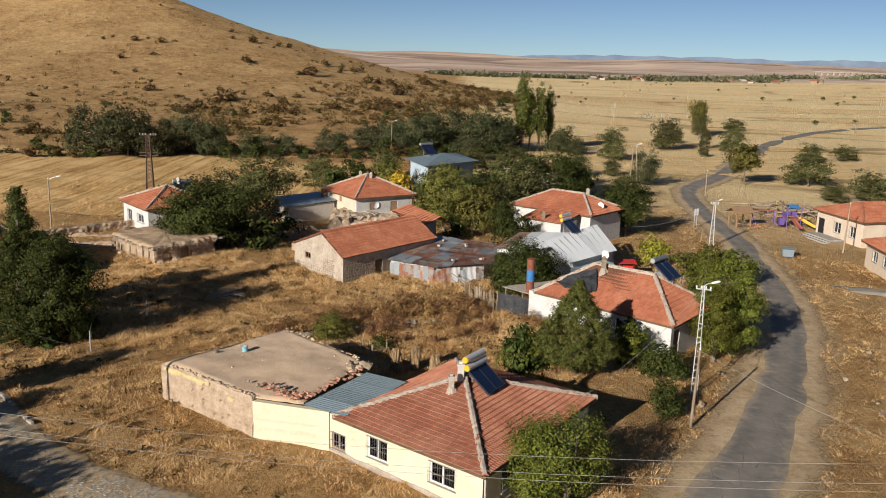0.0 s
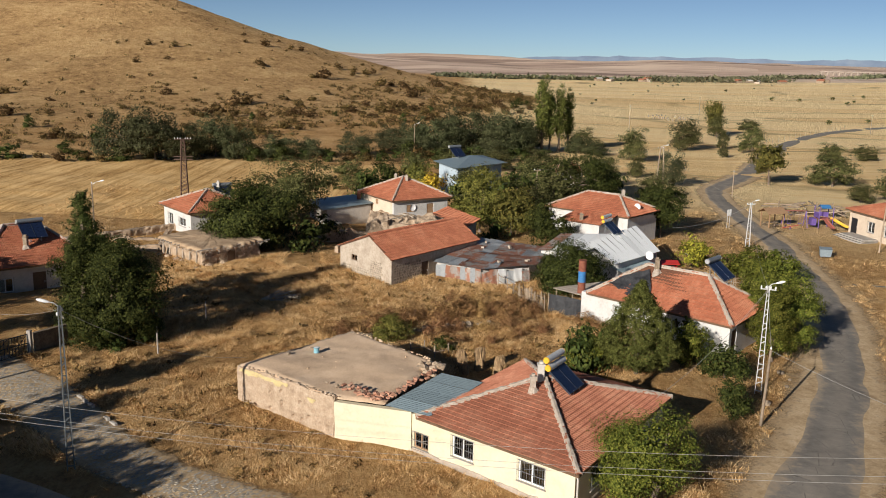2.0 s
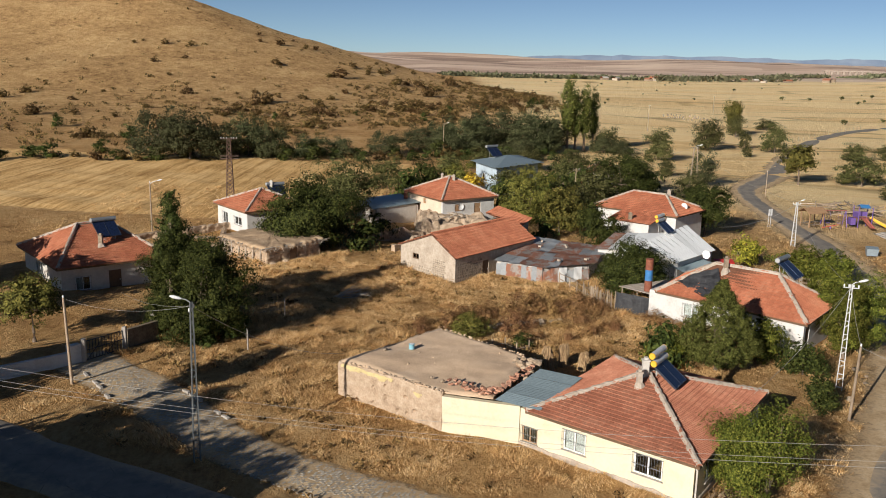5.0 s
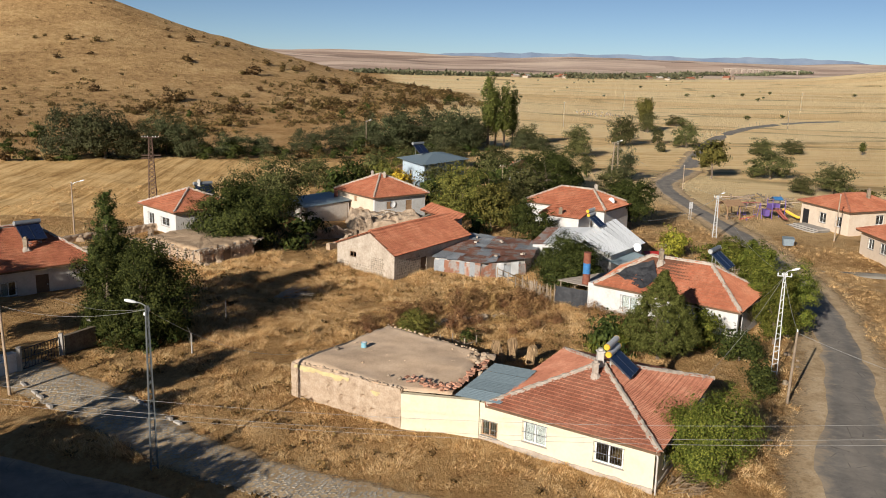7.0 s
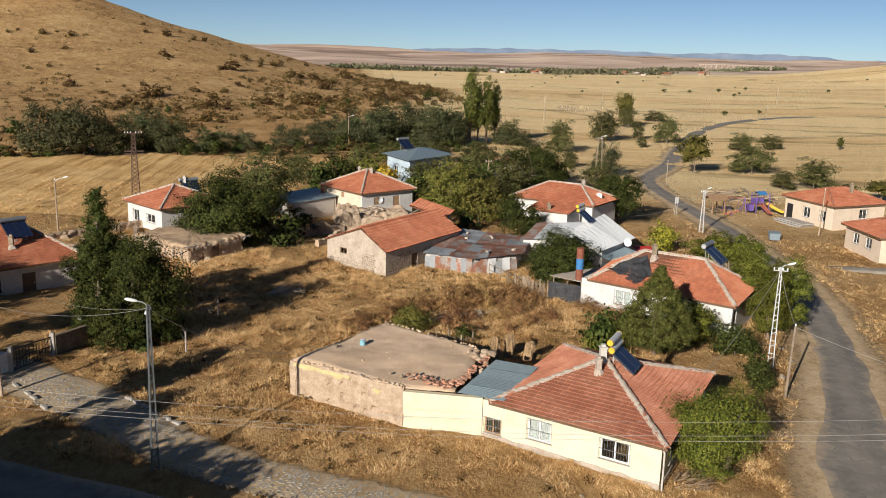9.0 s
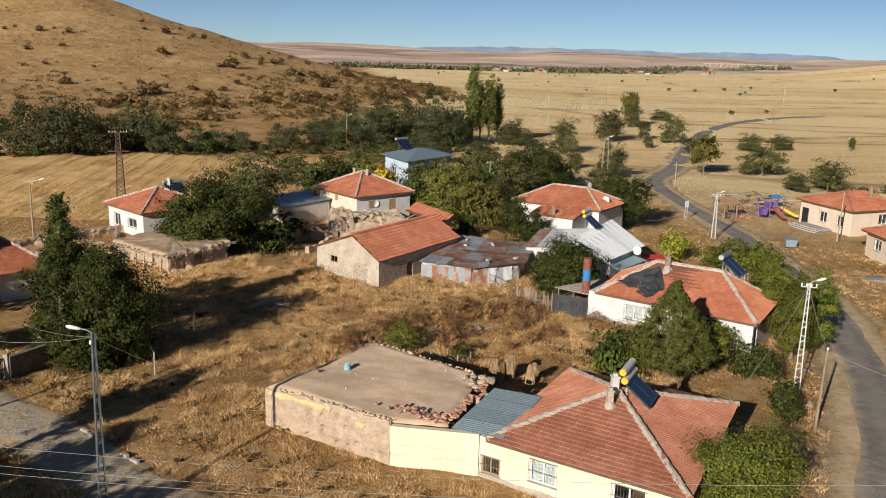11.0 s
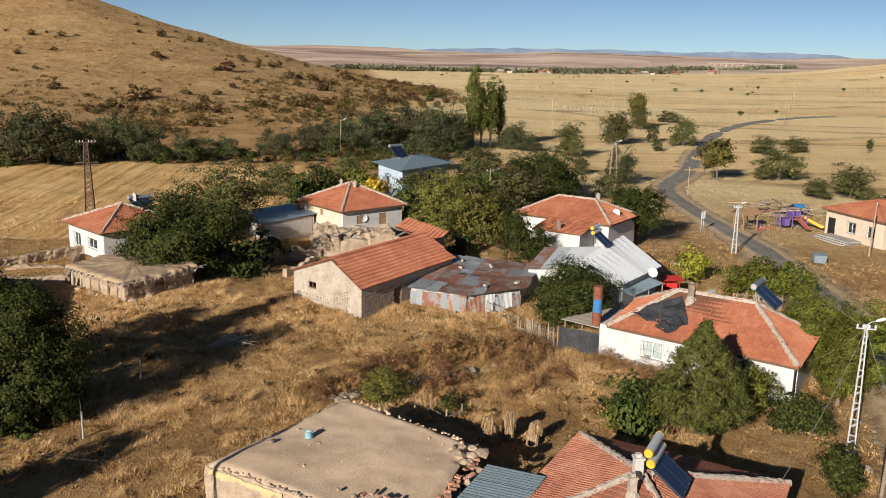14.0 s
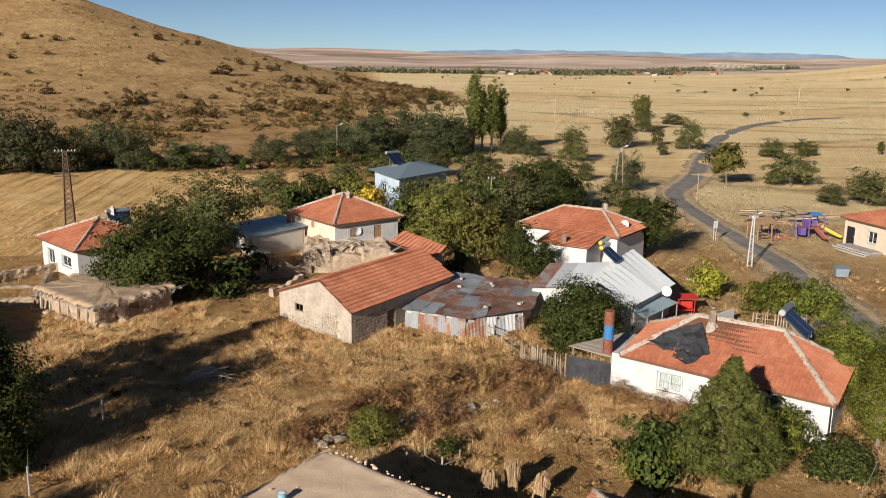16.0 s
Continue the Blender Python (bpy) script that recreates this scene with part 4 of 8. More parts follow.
SW, SP, SE_, SX, SN = (-17.65, 50.35), (-10.9, 45.4), (-8.0, 44.45), (-5.2, 49.2), (-11.4, 57.9)
def earth_wall(h, a, b, z0, top, th, seed, material, rough=0.05):
    """A thick hand-built earthen wall from a to b: lumpy faces and a worn, uneven top."""
    m = wall_frame(a, b)
    length = (v2(b) - v2(a)).length
    nx = int(length / 0.14)
    ring = [(0, k / 18) for k in range(19)] + [(k / 4, 1.0) for k in range(1, 4)] + [(1, 1 - k / 4) for k in range(5)]
    verts, faces = [], []
    for i in range(nx + 1):
        x = length * i / nx
        hi = top + 0.04 * float(vnoise(x, 0, 1.3, seed)) + 0.05 * float(vnoise(x, 0, 0.35, seed + 1))
        for y, q in ring:
            z = z0 + (hi - z0) * q
            d = rough * (float(vnoise(x, z, 0.9, seed + 2)) + 0.7 * float(vnoise(x, z, 0.28, seed + 3))) if y == 0 else 0.0
            wear = 0.10 * max(0.0, q - 0.9) * 10 if y == 0 else 0.0
            hole = 0.16 if y == 0 and 0.3 < q < 0.85 and float(vnoise(x, z, 0.33, seed + 4)) > 0.86 else 0.0
            verts.append(tuple(m @ Vector((x, y * th + d + wear + hole, z + (0.03 * float(vnoise(x, y * 3, 0.25, seed + 5)) if q == 1.0 else 0.0)))))
    k = len(ring)
    for i in range(nx):
        for j in range(k - 1):
            p = i * k + j
            faces.append((p, p + k, p + k + 1, p + 1))
    faces += [tuple(range(k)), tuple(range(nx * k, nx * k + k))]
    return under(h, raw("wall", verts, faces, material))


M_EARTH = surface("earthen_wall", (0.42, 0.31, 0.215), (0.25, 0.17, 0.11), (0.56, 0.445, 0.335), 2.2, 9, 0.95, bump=0.9, dist=0.05)
shed = thing("mud_roof_barn", (-11.5, 51.2, ground_z(-11.5, 51.2)), "old adobe barn with a flat mud roof", "barn")
SB = (-5.3, 51.8)
for p, q, k in ((SW, SP, 1), (SP, SB, 2), (SB, SN, 3), (SN, SW, 4)):
    sw0 = earth_wall(shed, p, q, 0.3, 3.34, 0.45, 60 + 7 * k, M_EARTH, 0.05)
    if k == 1:
        barn_front = sw0
under(shed, mud_roof(None, [(-17.45, 50.4), (-10.85, 45.5), (-8.0, 44.75), (-5.4, 51.8), (-11.4, 57.8)], 3.42, 0.03, 31))
cw = thing("cream_wall", ((SP[0] + YW[0]) / 2, (SP[1] + YW[1]) / 2, 0.7), "cream-painted yard wall between the barn and the house", "wall")
under(cw, part("wall", wall_bm(SP, (-6.46, 44.2), 0.3, 3.12, 0.35), M_CREAM))
sheet_thing = thing("metal_lean_to_roof", (-5, 46.5, 3.4), "blue-grey corrugated metal roof between barn and house", "roof")
for k in range(4):
    t = k / 4
    a = Vector((-7.9, 44.3, 3.45)).lerp(Vector((-4.9, 49.2, 3.6)), t)
    b = Vector((-7.9, 44.3, 3.45)).lerp(Vector((-4.9, 49.2, 3.6)), t + 0.26)
    under(sheet_thing, sheet(None, a + Vector((0, 0, 0.012 * (k % 2))), b - a, (2.5, -1.1, -0.12), (b - a).length, 2.7, M_BLUETIN, pitch=0.22))

# ---- stone barn ----
BS, BW, BE = (-10.4, 81.0), (-16.2, 87.3), (-1.9, 91.7)
BN = (BW[0] + BE[0] - BS[0], BW[1] + BE[1] - BS[1])
barn = house("stone_barn", [BS, BE, BN, BW], 3.2, M_RUBBLE, "plastered stone barn with a red tiled gable roof", "barn", openings={3: [("window", 1.96, 2.95, 2.1, 2.7, False, M_DARKWOOD)], 0: [("door", 4.45, 5.5, 0.4, 2.3, M_DARKWOOD)]}, th=0.45)
for a, b, k in ((BW, BS, 0.585), (BN, BE, 0.585)):
    p, q = v2(a), v2(b)
    mid = p + (q - p) * k
    d = (v2(BE) - v2(BS)).normalized() * (0.45 if a == BW else -0.45)
    bm = B()
    f = [bm.verts.new((x.x, x.y, z)) for x, z in ((p, 3.2), (q, 3.2), (mid, 5.0))]
    g = [bm.verts.new((x.x + d.x, x.y + d.y, z)) for x, z in ((p, 3.2), (q, 3.2), (mid, 5.0))]
    bm.faces.new(f)
    bm.faces.new(g[::-1])
    for i in range(3):
        j = (i + 1) % 3
        bm.faces.new((f[i], g[i], g[j], f[j]))
    under(barn, part("gable", bm, M_RUBBLE))
barn_roof = under(barn, new("roof"))
be = grow([BS, BE, BN, BW], 0.15)
r0 = (be[3][0] + (be[0][0] - be[3][0]) * 0.585, be[3][1] + (be[0][1] - be[3][1]) * 0.585, 5.12)
r1 = (be[2][0] + (be[1][0] - be[2][0]) * 0.585, be[2][1] + (be[1][1] - be[2][1]) * 0.585, 5.12)
tiled_plane(barn_roof, ((*be[0], 3.25), (*be[1], 3.25), r1, r0), M_TILE, 0.27, 0.4, 0.05, 40, 300)
tiled_plane(barn_roof, ((*be[2], 3.25), (*be[3], 3.25), r0, r1), M_TILE, 0.27, 0.4, 0.05, 41)
caps(barn_roof, r0, r1, M_TILE, seed=42, mortar=False)
ext = house("barn_annex", [(-3.7, 94.6), (-1.9, 99.6), (-5.2, 102.6), (-7.0, 98.6)], 3.9, M_RUBBLE, "small annex with a red tiled roof behind the barn", "barn")
er = under(ext, new("roof"))
tiled_plane(er, ((-3.2, 94.9, 4.0), (-1.5, 100.2, 4.0), (-5.3, 103.2, 4.9), (-7.0, 98.4, 4.9)), M_TILE, 0.27, 0.4, 0.05, 44)

# ---- patched tin shed ----
tin = house("tin_shed", [(-6.1, 85.3), (-1.7, 82.5), (3.2, 84.7), (5.3, 90.3), (-1.2, 93.6)], 2.25, M_GREYWALL, "low shed patched from rusty corrugated metal sheets", "shed", th=0.12)
rngt = random.Random(5)


def tin_at(i, j):
    """A point of the shed's roof, i along the front, j to the back."""
    a = Vector((-6.5, 85.0, 2.3)).lerp(Vector((-1.6, 82.0, 2.3)), min(i, 2) / 2) if i <= 2 else Vector((-1.6, 82.0, 2.3)).lerp(Vector((3.7, 84.3, 2.35)), (i - 2) / 2)
    b = Vector((-1.6, 94.2, 3.0)).lerp(Vector((5.9, 90.4, 2.8)), i / 4)
    return a.lerp(b, j / 4)


for i in range(4):
    for j in range(4):
        for half in (0, 1):
            a, b = tin_at(i + half * 0.5, j), tin_at(i + half * 0.5 + 0.5, j)
            c = tin_at(i + half * 0.5, j + 1)
            a = a + Vector((rngt.uniform(-0.08, 0.08), rngt.uniform(-0.1, 0.1), 0.02 * j + 0.03 * rngt.random()))
            m = M_RUST if rngt.random() < 0.6 else M_TIN
            under(tin, sheet(None, a, b - a, c - a + Vector((rngt.uniform(-0.2, 0.2), 0, 0)), (b - a).length * 1.12, (c - a).length * 1.12, m, pitch=0.16, bend=0.06, seed=i * 9 + j))
for k in range(9):
    a, b = v2((-6.15, 85.2)).lerp(v2((-1.7, 82.35)), k / 9), v2((-6.15, 85.2)).lerp(v2((-1.7, 82.35)), (k + 1.05) / 9)
    d = b - a
    under(tin, sheet(None, (a.x - 0.06, a.y - 0.09, 0.55), (d.x, d.y, 0), (0, 0, 1), d.length, rngt.uniform(1.45, 1.75), M_TIN if k in (0, 1) else rngt.choice((M_RUST, M_RUST, M_RUST, M_TIN)), "wall_sheet", pitch=0.13, amp=0.015, bend=0.04, seed=k))
for k in range(6):
    a, b = v2((-1.7, 82.35)).lerp(v2((3.2, 84.5)), k / 6), v2((-1.7, 82.35)).lerp(v2((3.2, 84.5)), (k + 1.05) / 6)
    d = b - a
    under(tin, sheet(None, (a.x + 0.02, a.y - 0.1, 0.5), (d.x, d.y, 0), (0, 0, 1), d.length, rngt.uniform(1.2, 1.7), rngt.choice((M_TIN, M_RUST, M_RUST, M_WHITETIN, M_RUST)), "wall_sheet", pitch=0.13, amp=0.015, bend=0.04, seed=k + 20))
for k in range(7):
    p = tin_at(rngt.uniform(0.4, 3.6), rngt.uniform(0.2, 3.4))
    bm = B()
    box(bm, (p.x - 0.16, p.y - 0.1, p.z + 0.1), (p.x + 0.16, p.y + 0.1, p.z + 0.28))
    bmesh.ops.rotate(bm, verts=bm.verts, cent=p, matrix=Matrix.Rotation(rngt.uniform(0, 3), 3, "Z"))
    ob = part("weight_block", bm, M_RUBBLE)
    tagged(ob, "pale stone block weighing down roof sheets", "stone", "blocks on the tin roof")

# ---- white house beside the bend ----
RW, RS = (6.7, 71.95), (16.6, 62.6)
RE, RN = (21.0, 68.4), (11.4, 77.5)
rh = house("white_house", [RW, RS, RE, RN], 3.0, M_WHITE, "whitewashed house with a weathered red hip roof", openings={0: [("window", 3.3, 4.9, 1.3, 2.5, True, None, 2), ("window", 8.0, 9.4, 1.2, 2.5)], 1: [("door", 0.5, 1.6, 0.3, 2.5, M_DARKWOOD)]})
hip_roof(rh, [(7.4, 71.3), RS, RE, RN], 3.08, [(12.1, 71.4), (16.3, 68.0)], 5.6, M_TILE, 50, over=0.3, w=0.25, l=0.37)

# ---- white house behind the ruin ----
WW, WS, WE = (-17.2, 116.4), (-12.3, 109.0), (-5.5, 113.8)
WN = (-10.4, 121.4)
wh = house("hip_roof_house", [WW, WS, WE, WN], 4.55, M_WHITE, "cream and white house with brown shutters under a red hip roof", openings={1: [("shutter", 1.95, 3.05, 2.9, 3.87, M_BROWNWOOD, "shutter"), ("shutter", 5.06, 6.13, 2.55, 3.85, M_BROWNWOOD, "shutter")], 0: [("shutter", 4.0, 4.7, 3.5, 4.2, M_BROWNWOOD, "shutter")]})
[c for c in wh.children if c.name.startswith("wall")][0].data.materials[0] = M_PINK
hip_roof(wh, [WW, WS, WE, WN], 4.6, [(-11.5, 115.3)], 6.9, M_TILE, 60, over=0.45, w=0.28, l=0.4)
an = house("grey_annex", [(-20.8, 108.6), (-15.7, 113.4), (-18.6, 118.6), (-24.0, 114.6)], 3.3, M_GREYWALL, "grey rendered annex with a low metal roof", "shed")
bm = B()
slab(bm, [(-21.2, 108.0, 3.35), (-15.4, 113.4, 3.6), (-18.6, 119.2, 3.75), (-24.6, 114.6, 3.5)], 0.1)
under(an, part("roof", bm, M_BLUETIN))

# ---- white house at the field ----
LW, LS, LE, LN = (-40.2, 104.2), (-35.0, 97.9), (-28.9, 103.2), (-34.1, 109.5)
lh = house("field_house", [LW, LS, LE, LN], 4.3, M_WHITE, "small white house with a red hip roof by the field", openings={0: [("window", 1.4, 2.8, 2.1, 3.5), ("window", 4.7, 6.6, 2.4, 3.4)]})
hip_roof(lh, [LW, LS, LE, LN], 4.35, [(-34.6, 103.7)], 6.3, M_TILE, 70, over=0.4, w=0.28, l=0.4)

# ---- adobe store ----
ad = thing("adobe_store", (-30.5, 89.8, ground_z(-30.5, 89.8)), "crumbling adobe store with a flat mud roof", "barn")
AC = [(-35.7, 90.0), (-29.8, 84.4), (-25.2, 89.6), (-31.2, 95.2)]
M_MUDBRICK = surface("mud_brick_wall", (0.40, 0.29, 0.195), (0.20, 0.135, 0.085), (0.56, 0.44, 0.325), 1.1, 7, 0.95, bump=0.9, dist=0.06)
for k in range(4):
    earth_wall(ad, AC[k], AC[(k + 1) % 4], 0.7, 3.0, 0.5, 140 + 9 * k, M_MUDBRICK, 0.11)
for name, p, q, lo, hi, th, k in (("ruined_wall", (-47.0, 92.0), (-36.3, 103.2), 0.9, 2.35, 0.45, 1), ("ruined_wall", (-36.6, 103.3), (-33.6, 100.4), 0.9, 3.0, 0.5, 2), ("ruined_wall", (-46.0, 89.0), (-36.2, 90.6), 0.9, 2.0, 0.6, 3), ("ruined_wall", (-36.0, 90.6), (-38.3, 100.6), 0.9, 1.9, 0.5, 4)):
    rw = thing(name, (*p, 1.4), "crumbling low mud-brick wall beside the store", "wall", "ruined yard walls")
    earth_wall(rw, p, q, lo, hi, th, 200 + 11 * k, M_MUDBRICK, 0.14)
AR = [Vector(p) for p in ((-36.2, 89.9, 0), (-29.8, 83.8, 0), (-24.5, 89.6, 0), (-31.1, 95.9, 0))]


M_STOREROOF = surface("straw_and_mud_roof", (0.42, 0.29, 0.18), (0.24, 0.15, 0.085), (0.56, 0.42, 0.28), 1.0, 9, 0.95, bump=0.8, dist=0.06)


def ragged_roof():
    """A thick slumped earth roof with rounded, broken eaves."""
    n, per = 44, 4
    rim = []
    for s in range(per):
        for k in range(n):
            p = AR[s].lerp(AR[(s + 1) % 4], k / n)
            mid = (AR[0] + AR[1] + AR[2] + AR[3]) / 4
            f = 1 + 0.05 * float(vnoise(p.x, p.y, 0.8, 82)) + 0.035 * float(vnoise(p.x, p.y, 0.3, 83)) + 0.04 * float(vnoise(p.x, p.y, 2.6, 84))
            corner = 0.06 * (abs(2 * k / n - 1)) ** 4
            rim.append(mid + (p - mid) * (f - corner))
    mid = (AR[0] + AR[1] + AR[2] + AR[3]) / 4
    rows = ((0.97, 2.72, 0.16), (1.0, 2.86, 0.12), (1.01, 3.02, 0.10), (0.985, 3.16, 0.10), (0.94, 3.24, 0.10), (0.85, 3.24, 0.12), (0.7, 3.2, 0.14), (0.5, 3.26, 0.14), (0.3, 3.34, 0.12), (0.12, 3.38, 0.1))
    verts, faces = [], []
    for f, z, a in rows:
        for i, p in enumerate(rim):
            q = mid + (p - mid) * f
            verts.append((q.x, q.y, z + 0.45 * a * float(vnoise(q.x, q.y, 1.1, 85)) + 0.5 * a * float(vnoise(q.x, q.y, 0.35, 86)) + 0.12 * float(vnoise(q.x, q.y, 4.0, 87))))
    m = len(rim)
    for r in range(len(rows) - 1):
        for i in range(m):
            j = (i + 1) % m
            faces.append((r * m + i, r * m + j, (r + 1) * m + j, (r + 1) * m + i))
    verts.append((mid.x, mid.y, 3.4))
    for i in range(m):
        faces.append(((len(rows) - 1) * m + i, (len(rows) - 1) * m + (i + 1) % m, len(verts) - 1))
    ob = under(ad, raw("mud_roof", verts, faces, M_STOREROOF))
    ob.data.polygons.foreach_set("use_smooth", np.ones(len(faces), bool))
    rng = random.Random(88)
    bm = B()
    for k in range(420):
        s = rng.randrange(2)
        p = AR[s].lerp(AR[s + 1], rng.random())
        q = p + Vector((rng.uniform(-0.3, 0.3), rng.uniform(-0.3, 0.3), 2.95))
        e = q + Vector((rng.uniform(-0.5, 0.3), rng.uniform(-0.5, 0.3), rng.uniform(-0.55, 0.1)))
        d = Vector((rng.uniform(-1, 1), rng.uniform(-1, 1), 0.3)).normalized() * rng.uniform(0.015, 0.035)
        bm.faces.new([bm.verts.new(v) for v in (q - d, q + d, e)])
    under(ad, part("brush_fringe", bm, M_DEAD))


ragged_roof()

# ---- house with white metal roof ----
mh = house("metal_roof_house", [(11.9, 83.4), (17.0, 89.4), (16.2, 98.6), (9.9, 89.2)], 3.0, M_WHITE, "white house under a pale sheet-metal roof")
mr = under(mh, new("roof"))
A0, A1, A2, A3 = Vector((11.4, 82.4, 3.05)), Vector((17.2, 88.9, 3.1)), Vector((16.8, 99.6, 3.9)), Vector((9.5, 88.6, 3.95))
for k in range(9):
    a, b = A0.lerp(A1, k / 9), A0.lerp(A1, (k + 1.03) / 9)
    c = A3.lerp(A2, k / 9)
    sheet(mr, a, b - a, c - a, (b - a).length, (c - a).length, M_WHITETIN, pitch=0.24, amp=0.016)
ml = house("side_room", [(4.7, 88.6), (9.6, 87.9), (11.9, 93.6), (8.6, 94.6)], 3.0, M_WHITE, "white side room under brownish metal sheets", "shed")
for k in range(4):
    a = Vector((4.3, 88.3, 3.05)).lerp(Vector((9.6, 87.3, 3.35)), k / 4)
    under(ml, sheet(None, a, (1.33, -0.25, 0.07), (3.2, 6.6, 0.55), 1.4, 7.3, M_RUST if k == 0 else M_WHITETIN, pitch=0.2))

# ---- terracotta-roofed house ----
CW, CS, CE, CN = (7.9, 112.2), (16.8, 104.8), (21.6, 110.6), (12.7, 118.0)
ch = house("red_roof_house", [CW, CS, CE, CN], 3.85, M_WHITE, "white house with an uneven red hip roof", openings={0: [("window", 7.5, 8.7, 2.0, 3.2)]})
hip_roof(ch, [CW, CS, CE, CN], 3.95, [(13.0, 113.0), (16.6, 110.0)], 5.85, M_TILE, 90, over=0.35, w=0.28, l=0.4)
ca = house("porch_room", [(8.9, 105.2), (12.9, 102.2), (15.2, 105.2), (11.2, 108.4)], 3.3, M_WHITE, "white front room with a red lean-to roof", "shed")
cr = under(ca, new("roof"))
tiled_plane(cr, ((8.4, 105.2, 3.4), (13.0, 101.8, 3.4), (15.6, 105.4, 4.0), (11.0, 108.9, 4.0)), M_TILE, 0.28, 0.4, 0.04, 95)

# ---- blue-roofed house ----
UW, US, UE, UN = (-7.4, 147.0), (-4.2, 138.0), (3.2, 147.0), (0.0, 156.0)
uh = house("blue_house", [UW, US, UE, UN], 5.5, M_BLUEWALL, "pale blue house under a blue-grey metal roof", openings={1: [("window", 2, 3.6, 3.3, 4.8, False), ("window", 6.5, 8.3, 3.2, 4.9, False)], 0: [("window", 3, 4.5, 2.6, 4.0, False)]})
ue = grow([UW, US, UE, UN], 0.9)
ur = under(uh, new("roof"))
for i in range(4):
    j = (i + 1) % 4
    bm = B()
    slab(bm, [(*ue[i], 5.6), (*ue[j], 5.6), (-2.1, 147, 6.7)], 0.06)
    part("roof_slope", bm, M_BLUETIN, ur)

# ---- far roof among the trees ----
fr = house("small_house", [(12.9, 158.0), (17.0, 156.0), (19.6, 164.0), (15.0, 166.0)], 2.9, M_WHITE, "small house with a red roof among trees")
hip_roof(fr, [(12.9, 158.0), (17.0, 156.0), (19.6, 164.0), (15.0, 166.0)], 2.95, [(15.6, 160.0), (16.6, 162.4)], 4.2, M_TILE, 100, w=0.35, l=0.5)

# ---- buildings by the playground ----
TW, TS, TE, TN = (51.4, 121.6), (53.3, 111.6), (62.8, 114.6), (60.9, 124.6)
tan = house("tan_building", [TW, TS, TE, TN], 2.95, M_PINK, "low beige building with a red hip roof by the playground", openings={0: [("door", 0.4, 1.8, -0.4, 1.9, M_IRON), ("window", 4.1, 5.5, 0.5, 1.95), ("window", 7.5, 8.7, 0.5, 1.95)], 1: [("window", 5, 6.5, 0.9, 2.3)]})
hip_roof(tan, [TS, TE, TN, TW], 3.0, [(55.6, 117.6), (58.8, 118.5)], 4.7, M_TILE, 110, over=0.5, w=0.3, l=0.42, mortar=False)
t2 = house("beige_building", [(48.6, 100.4), (48.0, 92.0), (57.0, 91.4), (57.6, 99.8)], 2.6, M_PINK, "low beige building with a red roof", openings={0: [("window", 2, 3.4, 0.7, 2.0), ("window", 5, 6.4, 0.7, 2.0)]})
hip_roof(t2, [(48.6, 100.4), (48.0, 92.0), (57.0, 91.4), (57.6, 99.8)], 2.65, [(52.6, 97), (52.8, 95)], 4.2, M_TILE, 120, over=0.5, w=0.3, l=0.42, mortar=False)

# ---- house behind the gate ----
GW, GS, GE, GN = (-52.0, 79.0), (-44.6, 70.6), (-37.6, 76.2), (-45.0, 84.6)
gh = house("gate_house", [GW, GS, GE, GN], 3.8, M_GREYWALL, "grey-walled house with a red hip roof behind the gate", openings={1: [("window", 1.1, 2.4, 1.6, 2.85), ("door", 4.0, 5.1, 1.3, 3.1, M_DARKWOOD)], 0: [("window", 4, 5.5, 2, 3.2)]})
hip_roof(gh, [GS, GE, GN, GW], 3.85, [(-46.0, 77.3), (-43.9, 79.2)], 6.4, M_TILE, 130, over=0.5, w=0.27, l=0.4)


